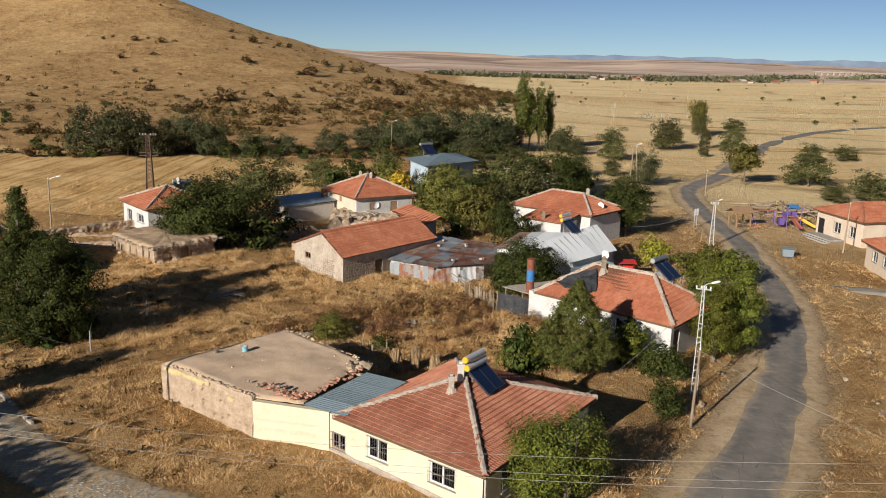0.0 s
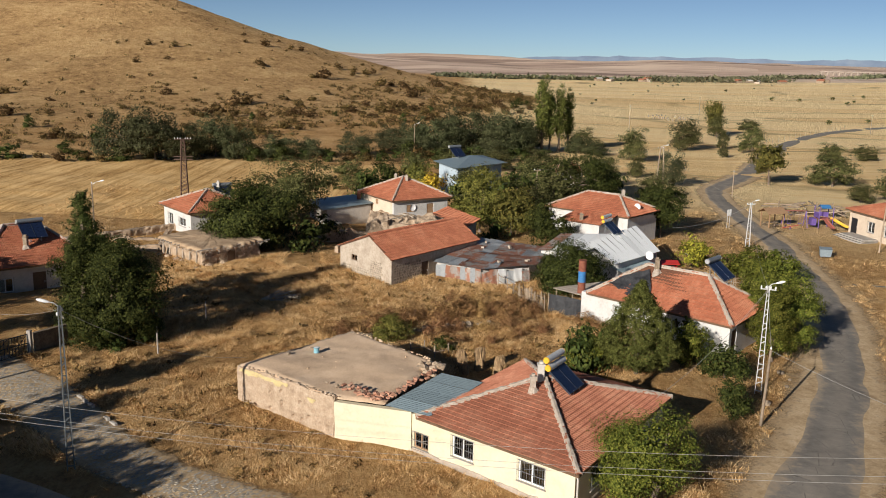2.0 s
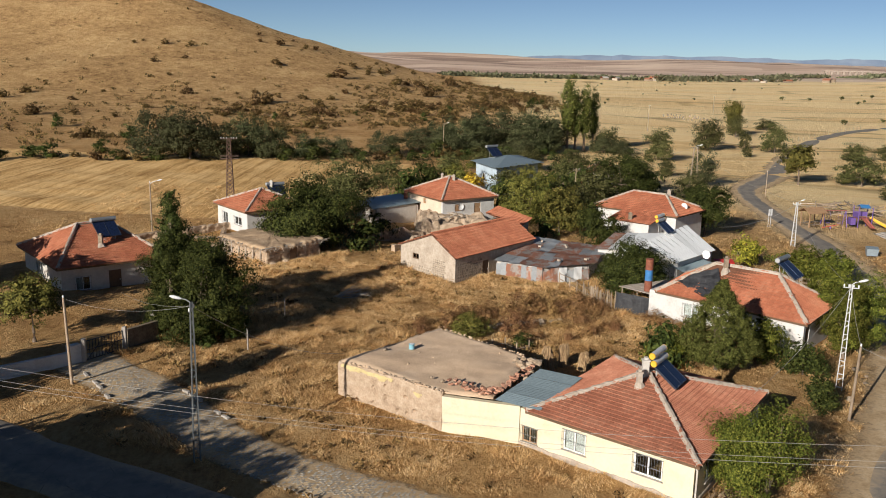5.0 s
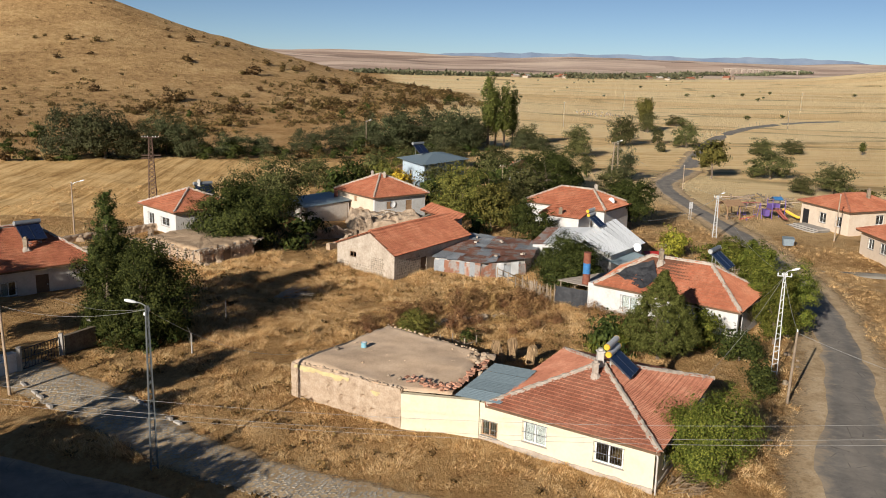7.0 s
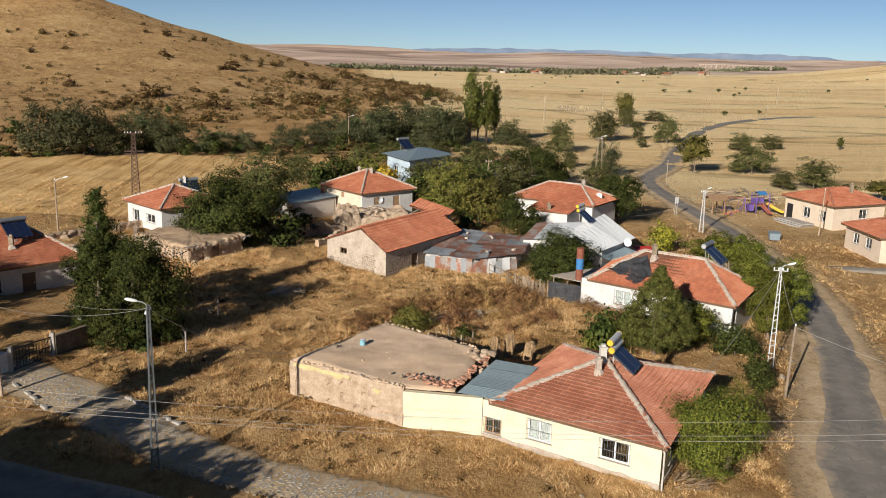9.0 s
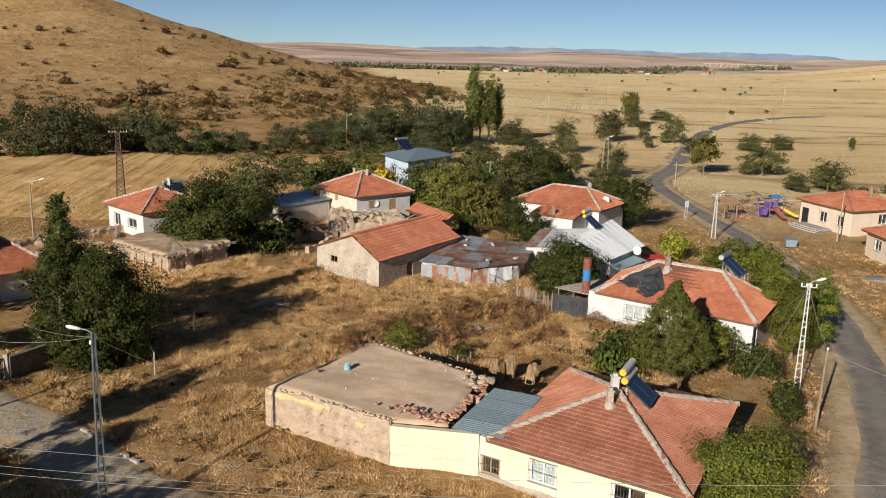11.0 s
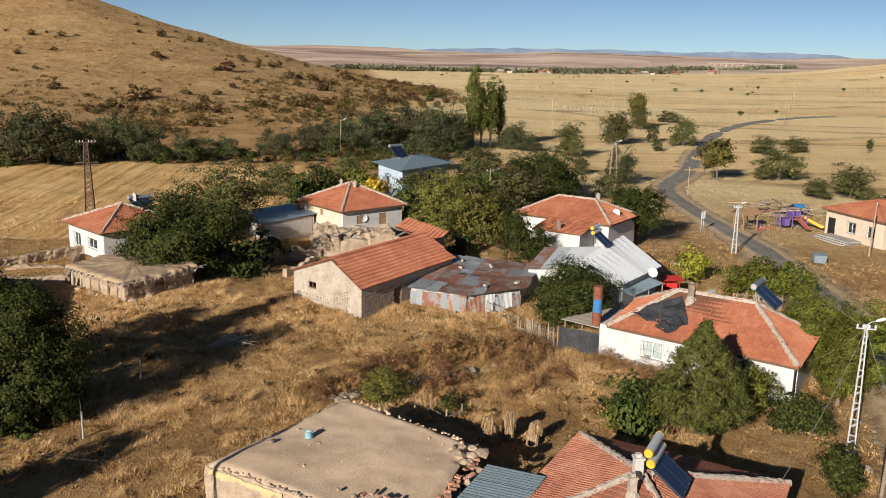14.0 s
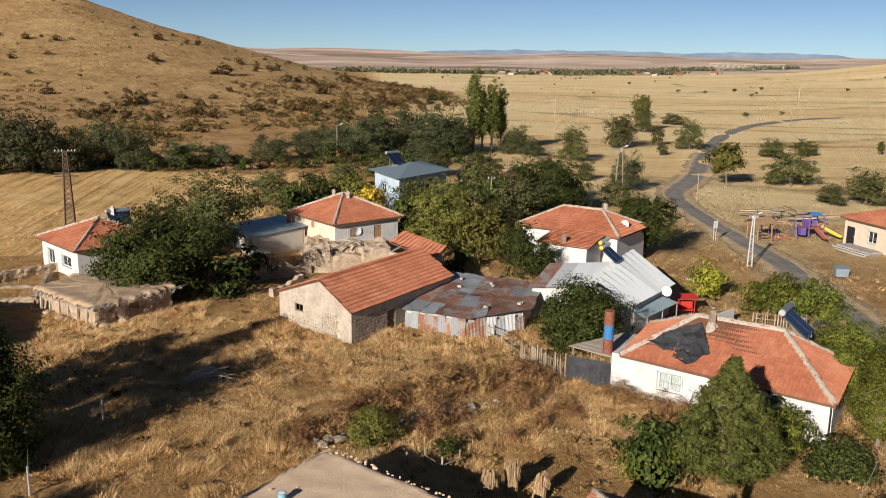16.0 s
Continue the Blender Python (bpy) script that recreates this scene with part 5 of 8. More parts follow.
# ---- trees ----
def crown_mesh(name, rng, rx, rz, zc, n, leaf, material, lumps=18, lump=0.42, droop=0.0, shape="round", fill=0.35, low=False, slim=0.55):
    """A crown of single leaves set on many uneven clumps."""
    blobs = []
    for k in range(lumps):
        for _ in range(30):
            p = Vector((rng.uniform(-1, 1), rng.uniform(-1, 1), rng.uniform(-1, 1)))
            if 0.25 < p.length < 1:
                break
        p = p.normalized() * rng.uniform(0.3, 0.82)
        w = 1.0
        if low and k % 3 == 0:
            a = rng.uniform(0, 6.283)
            e = rng.uniform(0.35, 0.72)
            p = Vector((e * math.cos(a), e * math.sin(a), rng.uniform(-0.85, -0.45)))
        if shape == "cone":
            q = ((k + rng.random()) / lumps) ** 1.25
            w = 0.62 + 1.7 * q if q < 0.22 else max(0.04, 1.0 - ((q - 0.22) / 0.78) ** 1.08)
            a = k * 2.4 + rng.uniform(-0.5, 0.5)
            e = w * rng.uniform(0.5, 0.9)
            p = Vector((e * math.cos(a), e * math.sin(a), 1.9 * q - 0.94))
        if shape == "column":
            w = 0.9 - 0.35 * max(0, p.z)
            p = Vector((p.x * w, p.y * w, p.z))
        r = lump * rng.uniform(0.8, 1.3) * (0.55 + 0.45 * w)
        blobs.append((p.x * rx, p.y * rx, zc + p.z * rz, r * rx, r * (rx * 0.5 + rz * 0.5) * (0.9 if shape != "column" else 0.8)))
    g = np.random.default_rng(rng.randrange(1 << 30))
    # twigs on the clumps, leaves round the twigs
    per = int(np.clip(n / (lumps * 22), 3, 16))
    tw = np.array(blobs).repeat(per, 0)
    d = g.normal(size=(len(tw), 3)) + np.array([0, 0, 0.25])
    d /= np.linalg.norm(d, axis=1)[:, None]
    size = np.stack([tw[:, 3], tw[:, 3], tw[:, 4]], 1)
    tc = tw[:, :3] + d * size * g.uniform(0.55, 1.12, len(tw))[:, None]
    which = g.integers(0, len(tw), n)
    off = g.normal(size=(n, 3)) * np.array([1.0, 1.0, 0.75])
    inner = g.random(n) < fill * 0.35
    spread = np.where(inner, 0.6, 0.24 + 1.0 / per)[:, None] * size[which]
    c = np.where(inner[:, None], tw[which, :3], tc[which]) + off * spread * 0.62
    c[:, 2] = np.maximum(c[:, 2], zc - rz * 1.05)
    mid = (c - np.array([0, 0, zc])) / np.array([rx, rx, rz])
    nr = d[which] * 0.8 + mid * 0.7 + off * 0.25 + g.normal(size=(n, 3)) * 0.36 + np.array([0, 0, 0.25 - droop])
    nr /= np.linalg.norm(nr, axis=1)[:, None]
    t = np.cross(nr, g.normal(size=(n, 3)))
    t /= np.linalg.norm(t, axis=1)[:, None]
    b = np.cross(nr, t)
    s = leaf * g.uniform(0.6, 1.35, n)[:, None]
    v = np.stack([c - t * s, c - b * s * slim + nr * s * 0.12, c + t * s, c + b * s * slim + nr * s * 0.12], 1).reshape(-1, 3)
    f = np.arange(4 * n, dtype=np.int32)
    me = bpy.data.meshes.new(name)
    me.vertices.add(4 * n)
    me.vertices.foreach_set("co", v.ravel())
    me.loops.add(4 * n)
    me.loops.foreach_set("vertex_index", f)
    me.polygons.add(n)
    me.polygons.foreach_set("loop_start", np.arange(0, 4 * n, 4, dtype=np.int32))
    me.polygons.foreach_set("loop_total", np.full(n, 4, dtype=np.int32))
    me.update(calc_edges=True)
    me.materials.append(material)
    return me, blobs


def make_tree(name, rng, h, r, leaf_mat, label, n=3500, leaf=0.16, clear=0.18, shape="round", trunks=1, lumps=20, lump=0.42, fill=0.35, bark=None, category="tree", slim=0.55):
    """A tree at the origin: tapered trunk and limbs, and a crown of leaves."""
    t = new(name)
    tagged(t, label, category)
    rz = h * (1 - clear) / 2
    zc = h - rz
    me, blobs = crown_mesh("crown", rng, r, rz * 0.94, zc, n, leaf, leaf_mat, lumps, lump, 0.0, shape, fill, clear < 0.1 and shape == "round", slim)
    bm = B()
    tr = max(0.04, h * 0.022)
    for k in range(trunks):
        a = rng.uniform(0, 6.28)
        off = 0.0 if trunks == 1 else r * 0.18
        x0, y0 = off * math.cos(a), off * math.sin(a)
        top = (x0 * 2 + rng.uniform(-0.1, 0.1) * r, y0 * 2 + rng.uniform(-0.1, 0.1) * r, zc + rz * 0.35)
        fork = Vector((x0 * 1.3, y0 * 1.3, max(0.3, h * clear * 0.9)))
        tube(bm, [(x0, y0, -0.25), (x0, y0, 0.1), tuple(fork), tuple((fork + Vector(top)) / 2 + Vector((rng.uniform(-0.1, 0.1), rng.uniform(-0.1, 0.1), 0)) * r), top], [tr * 1.5, tr * 1.1, tr * 0.85, tr * 0.5, tr * 0.15], 8 if category == "tree" else 5)
        for b in rng.sample(blobs, min(5, len(blobs))):
            e = Vector(b[:3])
            s = fork.lerp(Vector(top), rng.uniform(0.0, 0.6))
            mid = s.lerp(e, 0.5) + Vector((0, 0, 0.06 * h))
            if category == "tree":
                lb = B()
                tube(lb, [tuple(s), tuple(mid), tuple(e)], [tr * 0.5, tr * 0.32, tr * 0.08], 6)
                part("limb", lb, bark or M_BARK, t)
    part("trunk", bm, bark or M_BARK, t)
    c = new("crown", me)
    c.parent = t
    return t


def plant(proto, x, y, s=1.0, sz=None, turn=0.0, first=None):
    """A copy of proto (or proto itself, once) standing at x, y."""
    m = pose(x, y, ground_z(x, y) - 0.03, 0, 0, turn)
    ob = copy_thing(proto, m)
    ob.scale = (s, s, sz or s)
    return ob


rngv = random.Random(77)


def lone(x, y, h, r, mat, label, **kw):
    name = kw.pop("name", "tree")
    t = make_tree(name, rngv, h, r, mat, label, **kw)
    t.matrix_world = pose(x, y, ground_z(x, y) - 0.03, 0, 0, rngv.uniform(0, 360))
    return t


# garden trees
lone(5.2, 39.3, 6.0, 2.9, L_WALNUT, "bushy walnut tree beside the cream house", n=34000, leaf=0.06, clear=0.06, trunks=3, lumps=48, lump=0.33, fill=0.6)
lone(8.9, 58.7, 7.1, 3.6, L_PINE, "dense dark green conifer in the yard", n=60000, leaf=0.085, clear=0.08, shape="cone", lumps=330, lump=0.125, fill=0.5, name="conifer", slim=0.26)
lone(5.5, 59.7, 3.1, 1.8, L_WALNUT, "green leafy shrub beside the conifer", n=4500, leaf=0.1, clear=0.03, name="shrub", category="shrub")
lone(13.7, 51.9, 2.6, 1.35, L_DARK, "round dark shrub by the road", n=3000, leaf=0.09, clear=0.02, name="shrub", category="shrub")
lone(21.5, 68.6, 7.2, 2.7, L_WALNUT, "bushy walnut tree at the roadside", n=20000, leaf=0.075, clear=0.06, lumps=30, lump=0.33, fill=0.5)
lone(20.1, 63.2, 6.7, 2.2, L_WALNUT, "walnut tree at the roadside", n=19000, leaf=0.072, clear=0.08, lumps=28, lump=0.36)
lone(21.9, 64.6, 7.0, 2.4, L_WALNUT, "walnut tree at the roadside", n=20000, leaf=0.072, clear=0.08, lumps=30, lump=0.36)
lone(-9.1, 64.2, 1.9, 1.7, L_YGREEN, "bright green shrub behind the barn", n=5200, leaf=0.07, clear=0.02, name="shrub", category="shrub")
lone(15.2, 58.6, 3.0, 1.9, L_DARK, "dark green shrub in the yard", n=3500, leaf=0.1, clear=0.03, name="shrub", category="shrub")
lone(-29.2, 60.4, 8.8, 4.0, L_DARK, "leafy dark green garden tree", n=44000, leaf=0.082, clear=0.0, lumps=44, lump=0.32)
lone(-32.2, 62.0, 9.4, 2.3, L_DARK, "leafy dark green garden tree", n=27000, leaf=0.082, clear=0.02, lumps=32, lump=0.36)
lone(-32.2, 62.8, 10.9, 1.6, L_DARK, "slender tall tree behind the garden trees", n=10000, leaf=0.08, clear=0.4, shape="cone", lumps=18, lump=0.5)
for x, y, h, r in ((-27.0, 60.8, 2.2, 1.3), (-29.0, 58.9, 2.2, 1.3), (-32.8, 60.8, 2.0, 1.2)):
    lone(x, y, h, r, L_DARK, "leafy undergrowth below the garden trees", n=4200, leaf=0.085, clear=0.0, lumps=16, lump=0.42, name="shrub", category="shrub")
lone(-32.4, 68.4, 7.0, 2.8, L_DARK, "leafy dark green tree behind the garden", n=14000, leaf=0.11, clear=0.02, lumps=30, lump=0.36)
lone(13.2, 61.2, 3.6, 1.5, L_WALNUT, "light green shrub against the white house", n=4500, leaf=0.09, clear=0.05, name="shrub", category="shrub")
lone(-41.0, 58.0, 5.6, 2.5, L_YGREEN, "small yellowing olive-brown tree beside the gate", n=7000, leaf=0.1, clear=0.12, lumps=24, lump=0.34, fill=0.6)
lone(-27.2, 94.5, 8.4, 6.0, L_DARK, "broad dark green walnut tree", n=36000, leaf=0.135, clear=0.05, lumps=46, lump=0.33)
lone(-25.4, 110.0, 10.2, 5.6, L_OLIVE, "grey-green willow behind the walnut", n=18000, leaf=0.14, clear=0.08, lumps=34, lump=0.36)
lone(7.1, 80.8, 5.2, 4.0, L_DARK, "low spreading tree before the metal roof", n=26000, leaf=0.105, clear=0.04, lumps=38, lump=0.34)
lone(-1.2, 110.5, 9.2, 4.2, L_YGREEN, "yellowish green tree behind the barn", n=13000, leaf=0.13, clear=0.08, lumps=34, lump=0.35)
lone(2.8, 108.5, 7.4, 3.3, L_YGREEN, "yellowish green tree behind the barn", n=5000, leaf=0.17, clear=0.08)
lone(15.5, 137.0, 9.0, 5.6, L_DARK, "broad dark green tree among the houses", n=13000, leaf=0.15, clear=0.06, lumps=36, lump=0.35)
lone(7.2, 102.4, 5.6, 2.9, L_DARK, "dark green tree beside the red-roofed house", n=10000, leaf=0.12, clear=0.05)
lone(22.6, 112.4, 7.6, 3.7, L_DARK, "dark green tree beside the road", n=20000, leaf=0.125, clear=0.14, lumps=34, lump=0.35)
lone(22.2, 94.6, 4.2, 2.0, L_YGOLD, "yellow autumn shrub behind the house", n=2600, leaf=0.15, clear=0.08, name="shrub", category="shrub")
lone(29.2, 87.4, 4.3, 2.4, L_WALNUT, "green shrub behind the white house", n=5000, leaf=0.12, clear=0.04, name="shrub", category="shrub")
lone(26.3, 90.0, 3.8, 2.8, L_WALNUT, "green shrub behind the white house", n=4500, leaf=0.14, clear=0.05, name="shrub", category="shrub")
lone(-15.5, 136, 5.8, 4.0, L_DARK, "dark green garden tree behind the roofs", n=4000, leaf=0.2, clear=0.05)
lone(-10.6, 138, 5.6, 3.0, L_YGREEN, "yellowing garden tree among the houses", n=3000, leaf=0.2, clear=0.05)
lone(-8.3, 134, 4.8, 2.2, L_AUTUMN, "yellow autumn tree in a garden", n=2000, leaf=0.2, clear=0.05)
# shared kinds, planted often
far = -400
WILLOW = make_tree("willow", rngv, 11, 6.6, L_WILLOW, "grey-green willow at the foot of the hill", n=8500, leaf=0.21, clear=0.0, lumps=40, lump=0.33)
ROUND = make_tree("tree", rngv, 8, 4.4, L_OLIVE, "round green tree on the plain", n=5600, leaf=0.19, clear=0.06, lumps=28, lump=0.38)
YELLOW = make_tree("tree", rngv, 9, 4.2, L_YGREEN, "yellow-green tree by the road", n=3600, leaf=0.27, clear=0.15, lumps=20)
POPLAR = make_tree("poplar", rngv, 20, 2.3, L_POPLAR, "tall slender poplar tree in a row", n=4200, leaf=0.26, clear=0.05, shape="column", lumps=34, lump=0.55)
FARTREE = make_tree("tree", rngv, 8, 4.4, L_OLIVE, "small lone tree on the plain", n=700, leaf=0.5, clear=0.1, lumps=14, lump=0.45)
FARTREE.matrix_world = pose(420, 760, ground_z(420, 760), 0, 0, 0)
FARTREE.scale = (0.5, 0.5, 0.4)
SCRUB = make_tree("bush", rngv, 2.4, 1.7, L_SCRUB, "low dry thorn bush on the hillside", n=340, leaf=0.27, clear=0.02, lumps=9, trunks=2, category="bush")
THICKET = make_tree("bush", rngv, 1.5, 1.5, L_BROWN, "brown dried-out thicket in the yard", n=720, leaf=0.17, clear=0.0, lumps=11, trunks=2, category="bush", slim=0.15)
GREENB = make_tree("bush", rngv, 3.2, 2.4, L_DARK, "dark green leafy bush among the dry grass", n=760, leaf=0.24, clear=0.02, lumps=12, category="bush")
for k, p in enumerate((WILLOW, ROUND, YELLOW, POPLAR, SCRUB, THICKET, GREENB)):
    p.matrix_world = pose((-69.0, 37.4, 57.6, 16.5, -88, -6.0, -40)[k], (166.5, 207.8, 172.3, 216.8, 440, 66.0, 176)[k], ground_z((-69.0, 37.4, 57.6, 16.5, -88, -6.0, -40)[k], (166.5, 207.8, 172.3, 216.8, 440, 66.0, 176)[k]))
for x, y, s, q in ((-63.2, 167.5, 1.02, 0.98), (-58.5, 170, 0.7, 0.78), (-53.7, 176, 0.78, 0.9), (-49.0, 176.3, 0.55, 0.74), (-41.8, 181, 0.7, 0.5), (-35.6, 184, 0.55, 0.43), (-10.9, 199.5, 0.8, 0.9), (-15.5, 203.7, 0.65, 0.75), (-2.9, 209, 1.15, 1.1), (2.6, 211.5, 1.0, 0.92), (8.2, 209, 0.95, 1.1), (13, 222, 0.9, 0.75), (-20, 204, 0.75, 0.6), (3, 192, 0.7, 0.5), (-27, 192, 0.7, 0.55), (-6.5, 203, 0.9, 0.9), (5.5, 207, 0.95, 0.95), (-13, 197, 0.75, 0.65), (11, 212, 0.8, 0.8), (26, 219, 0.7, 0.45), (30, 216, 0.5, 0.4), (36.1, 164, 0.48, 0.7)):
    plant(WILLOW, x, y, s, q, rngv.uniform(0, 360))
for x, y, s, q in ((58.3, 241, 1.2, 1.13), (75.4, 237, 0.9, 1.05), (71.2, 249, 0.42, 0.7), (89.9, 220, 0.95, 0.62), (100.6, 226, 0.9, 0.52), (71.0, 174, 1.15, 0.8), (73.3, 153, 1.08, 0.74), (66.9, 152.4, 0.72, 0.47), (103.6, 326, 1.0, 0.55), (27.4, 223, 0.95, 0.8), (66, 262, 0.5, 0.5), (81, 290, 0.9, 1.0), (64, 225, 0.35, 0.4)):
    plant(ROUND, x, y, s, q, rngv.uniform(0, 360))
for x, y, s, q in ((81.2, 294, 0.9, 1.45), (78, 139, 0.95, 0.45), (70, 137, 0.7, 0.4)):
    plant(YELLOW, x, y, s, q, rngv.uniform(0, 360))
for x, y, s, q in ((21.1, 220, 0.9, 0.88), (23.9, 224, 0.7, 0.83), (18.6, 218.5, 0.8, 0.8), (122.7, 229, 0.45, 0.19)):
    plant(POPLAR, x, y, s, q, rngv.uniform(0, 360))
# hillside scrub, dense at the foot and thinning upwards
count = 0
while count < 170:
    x, y = rngv.uniform(-190, 30), rngv.uniform(185, 470)
    z = ground_z(x, y)
    if z < 2.6 or z > 40 or y < 182 - 0.15 * x - (60 if x < -60 else 0):
        continue
    if rngv.random() > (1.0 if z < 5 else 0.6 if z < 9 else 0.12) * (0.3 + 0.7 * float(smooth(x, -120, -40))):
        continue
    s = rngv.uniform(0.5, 1.5) * (1.0 if z < 9 else 0.75)
    proto = rngv.choice((SCRUB, SCRUB, SCRUB, GREENB)) if z < 4 else SCRUB
    plant(proto, x, y, s * (0.7 if proto is GREENB else 1.0), s * rngv.uniform(0.6, 1.0), rngv.uniform(0, 360))
    count += 1
for x, y, s in ((-99, 432, 1.6), (-92, 386, 1.5), (-63, 381, 2.2), (-16, 428, 2.0), (-143, 394, 1.1), (-132, 396, 1.2), (-49, 420, 1.3), (-39, 392, 1.6), (-78, 303, 1.8), (-137, 361, 1.0), (-62, 416, 1.2), (-57, 284, 1.4), (-23, 371, 1.8), (-80, 296, 1.5), (-30, 400, 1.5), (-35, 398, 1.2), (-84, 446, 1.1), (-46, 428, 1.0)):
    plant(SCRUB, x, y, s, s * 0.9, rngv.uniform(0, 360))
# undergrowth along the foot of the hill
for k in range(46):
    x = -96 + 2.45 * k + rngv.uniform(-1, 1)
    y = 170 + 0.4 * (x + 60) + rngv.uniform(-5, 9)
    s = rngv.uniform(0.6, 1.25)
    plant(rngv.choice((GREENB, GREENB, SCRUB)), x, y, s, s * rngv.uniform(0.6, 1.1), rngv.uniform(0, 360))
# garden bushes between the houses
for x, y, s, q in ((-5.1, 62.4, 0.4, 0.3), (5.6, 61.6, 0.6, 0.75), (5.0, 58.6, 0.7, 1.0), (13.5, 62.5, 0.6, 0.9), (-19.5, 100, 0.9, 0.9), (-29.5, 98, 0.9, 1.1), (-21, 94.5, 1.0, 1.1), (0.5, 104, 0.7, 0.8), (20.5, 139, 1.2, 1.5), (9.5, 141, 1.2, 1.6), (3.5, 132, 1.3, 1.5), (-4, 126, 1.1, 1.4), (-18, 131, 1.1, 1.4), (27, 131, 0.9, 1.0), (24, 72, 0.7, 0.9), (30, 93, 0.6, 0.7), (21, 141, 1, 1.4), (-1, 120, 1.3, 1.7), (5, 120, 1.3, 1.6)):
    plant(GREENB, x, y, s, q, rngv.uniform(0, 360))
for x, y, s in ((9.5, 125, 1.1), (5.0, 114.5, 0.9), (-2.5, 133, 0.85), (20, 148, 1.0), (29, 146, 0.7), (-22, 141, 0.8), (8, 150, 0.9), (-12, 156, 0.8), (12, 168, 0.85), (4, 176, 0.7), (-6, 172, 0.7), (22, 158, 0.8), (24, 172, 0.7), (32, 176, 0.55)):
    plant(ROUND, x, y, s, s * 0.85, rngv.uniform(0, 360))
# dried thicket along the old field wall and in the yard
for k in range(34):
    t = k / 33
    x, y = -13.8 + 15.5 * t + rngv.uniform(-0.7, 0.7), 63.6 + 10.5 * t + rngv.uniform(-0.8, 0.8) + 1.8 * math.sin(t * 3)
    plant(THICKET, x, y, rngv.uniform(0.5, 0.9), rngv.uniform(0.6, 1.0), rngv.uniform(0, 360))
for k in range(40):
    x, y = rngv.uniform(-5.5, 5.0), rngv.uniform(63.5, 75.0)
    if y < 62 + 0.5 * (x + 5):
        continue
    plant(THICKET, x, y, rngv.uniform(0.35, 0.7), rngv.uniform(0.5, 0.95), rngv.uniform(0, 360))
# lone trees and hedges on the plain
for k in range(60):
    x, y = rngv.uniform(60, 900), rngv.uniform(330, 1200)
    if x > y * 0.95:
        continue
    s = rngv.uniform(0.2, 0.5)
    plant(FARTREE, x, y, s, s * 0.75, rngv.uniform(0, 360))


def far_wood(name, a, b, depth, n, h, label, seed, mat):
    """A far belt of trees as one mass of small clumps."""
    rng = np.random.default_rng(seed)
    t = rng.random(n)
    x = a[0] + (b[0] - a[0]) * t + rng.normal(size=n) * 4
    y = a[1] + (b[1] - a[1]) * t + rng.uniform(-0.5, 0.5, n) * depth
    top = h * (0.55 + 0.45 * (vnoise(x, y, 45, seed) * 0.5 + 0.5) + 0.25 * vnoise(x, y, 14, seed + 1))
    z = base_ground(x, y) + top * rng.random(n) ** 0.6
    s = rng.uniform(0.9, 2.2, n)[:, None]
    d1, d2 = rng.normal(size=(n, 3)), rng.normal(size=(n, 3))
    c = np.stack([x, y, z], 1)
    v = np.stack([c - d1 * s, c - d2 * s, c + d1 * s, c + d2 * s], 1).reshape(-1, 3)
    me = bpy.data.meshes.new(name)
    me.from_pydata(v.tolist(), [], np.arange(4 * n).reshape(n, 4).tolist())
    me.materials.append(mat)
    tagged(new(name, me), label, "trees", kind="stuff")


far_wood("far_woods", (-40, 1330), (330, 1420), 50, 2200, 6, "dark belt of trees across the far plain", 3, L_FAR)
far_wood("far_woods", (300, 1450), (760, 1900), 60, 2200, 7, "dark belt of trees across the far plain", 5, L_FAR)
far_wood("far_woods", (900, 2150), (1260, 2500), 60, 1900, 9, "dark belt of trees across the far plain", 7, L_FAR)
far_wood("far_woods", (280, 1380), (560, 1560), 140, 1100, 9, "trees round the far village", 9, L_FAR)

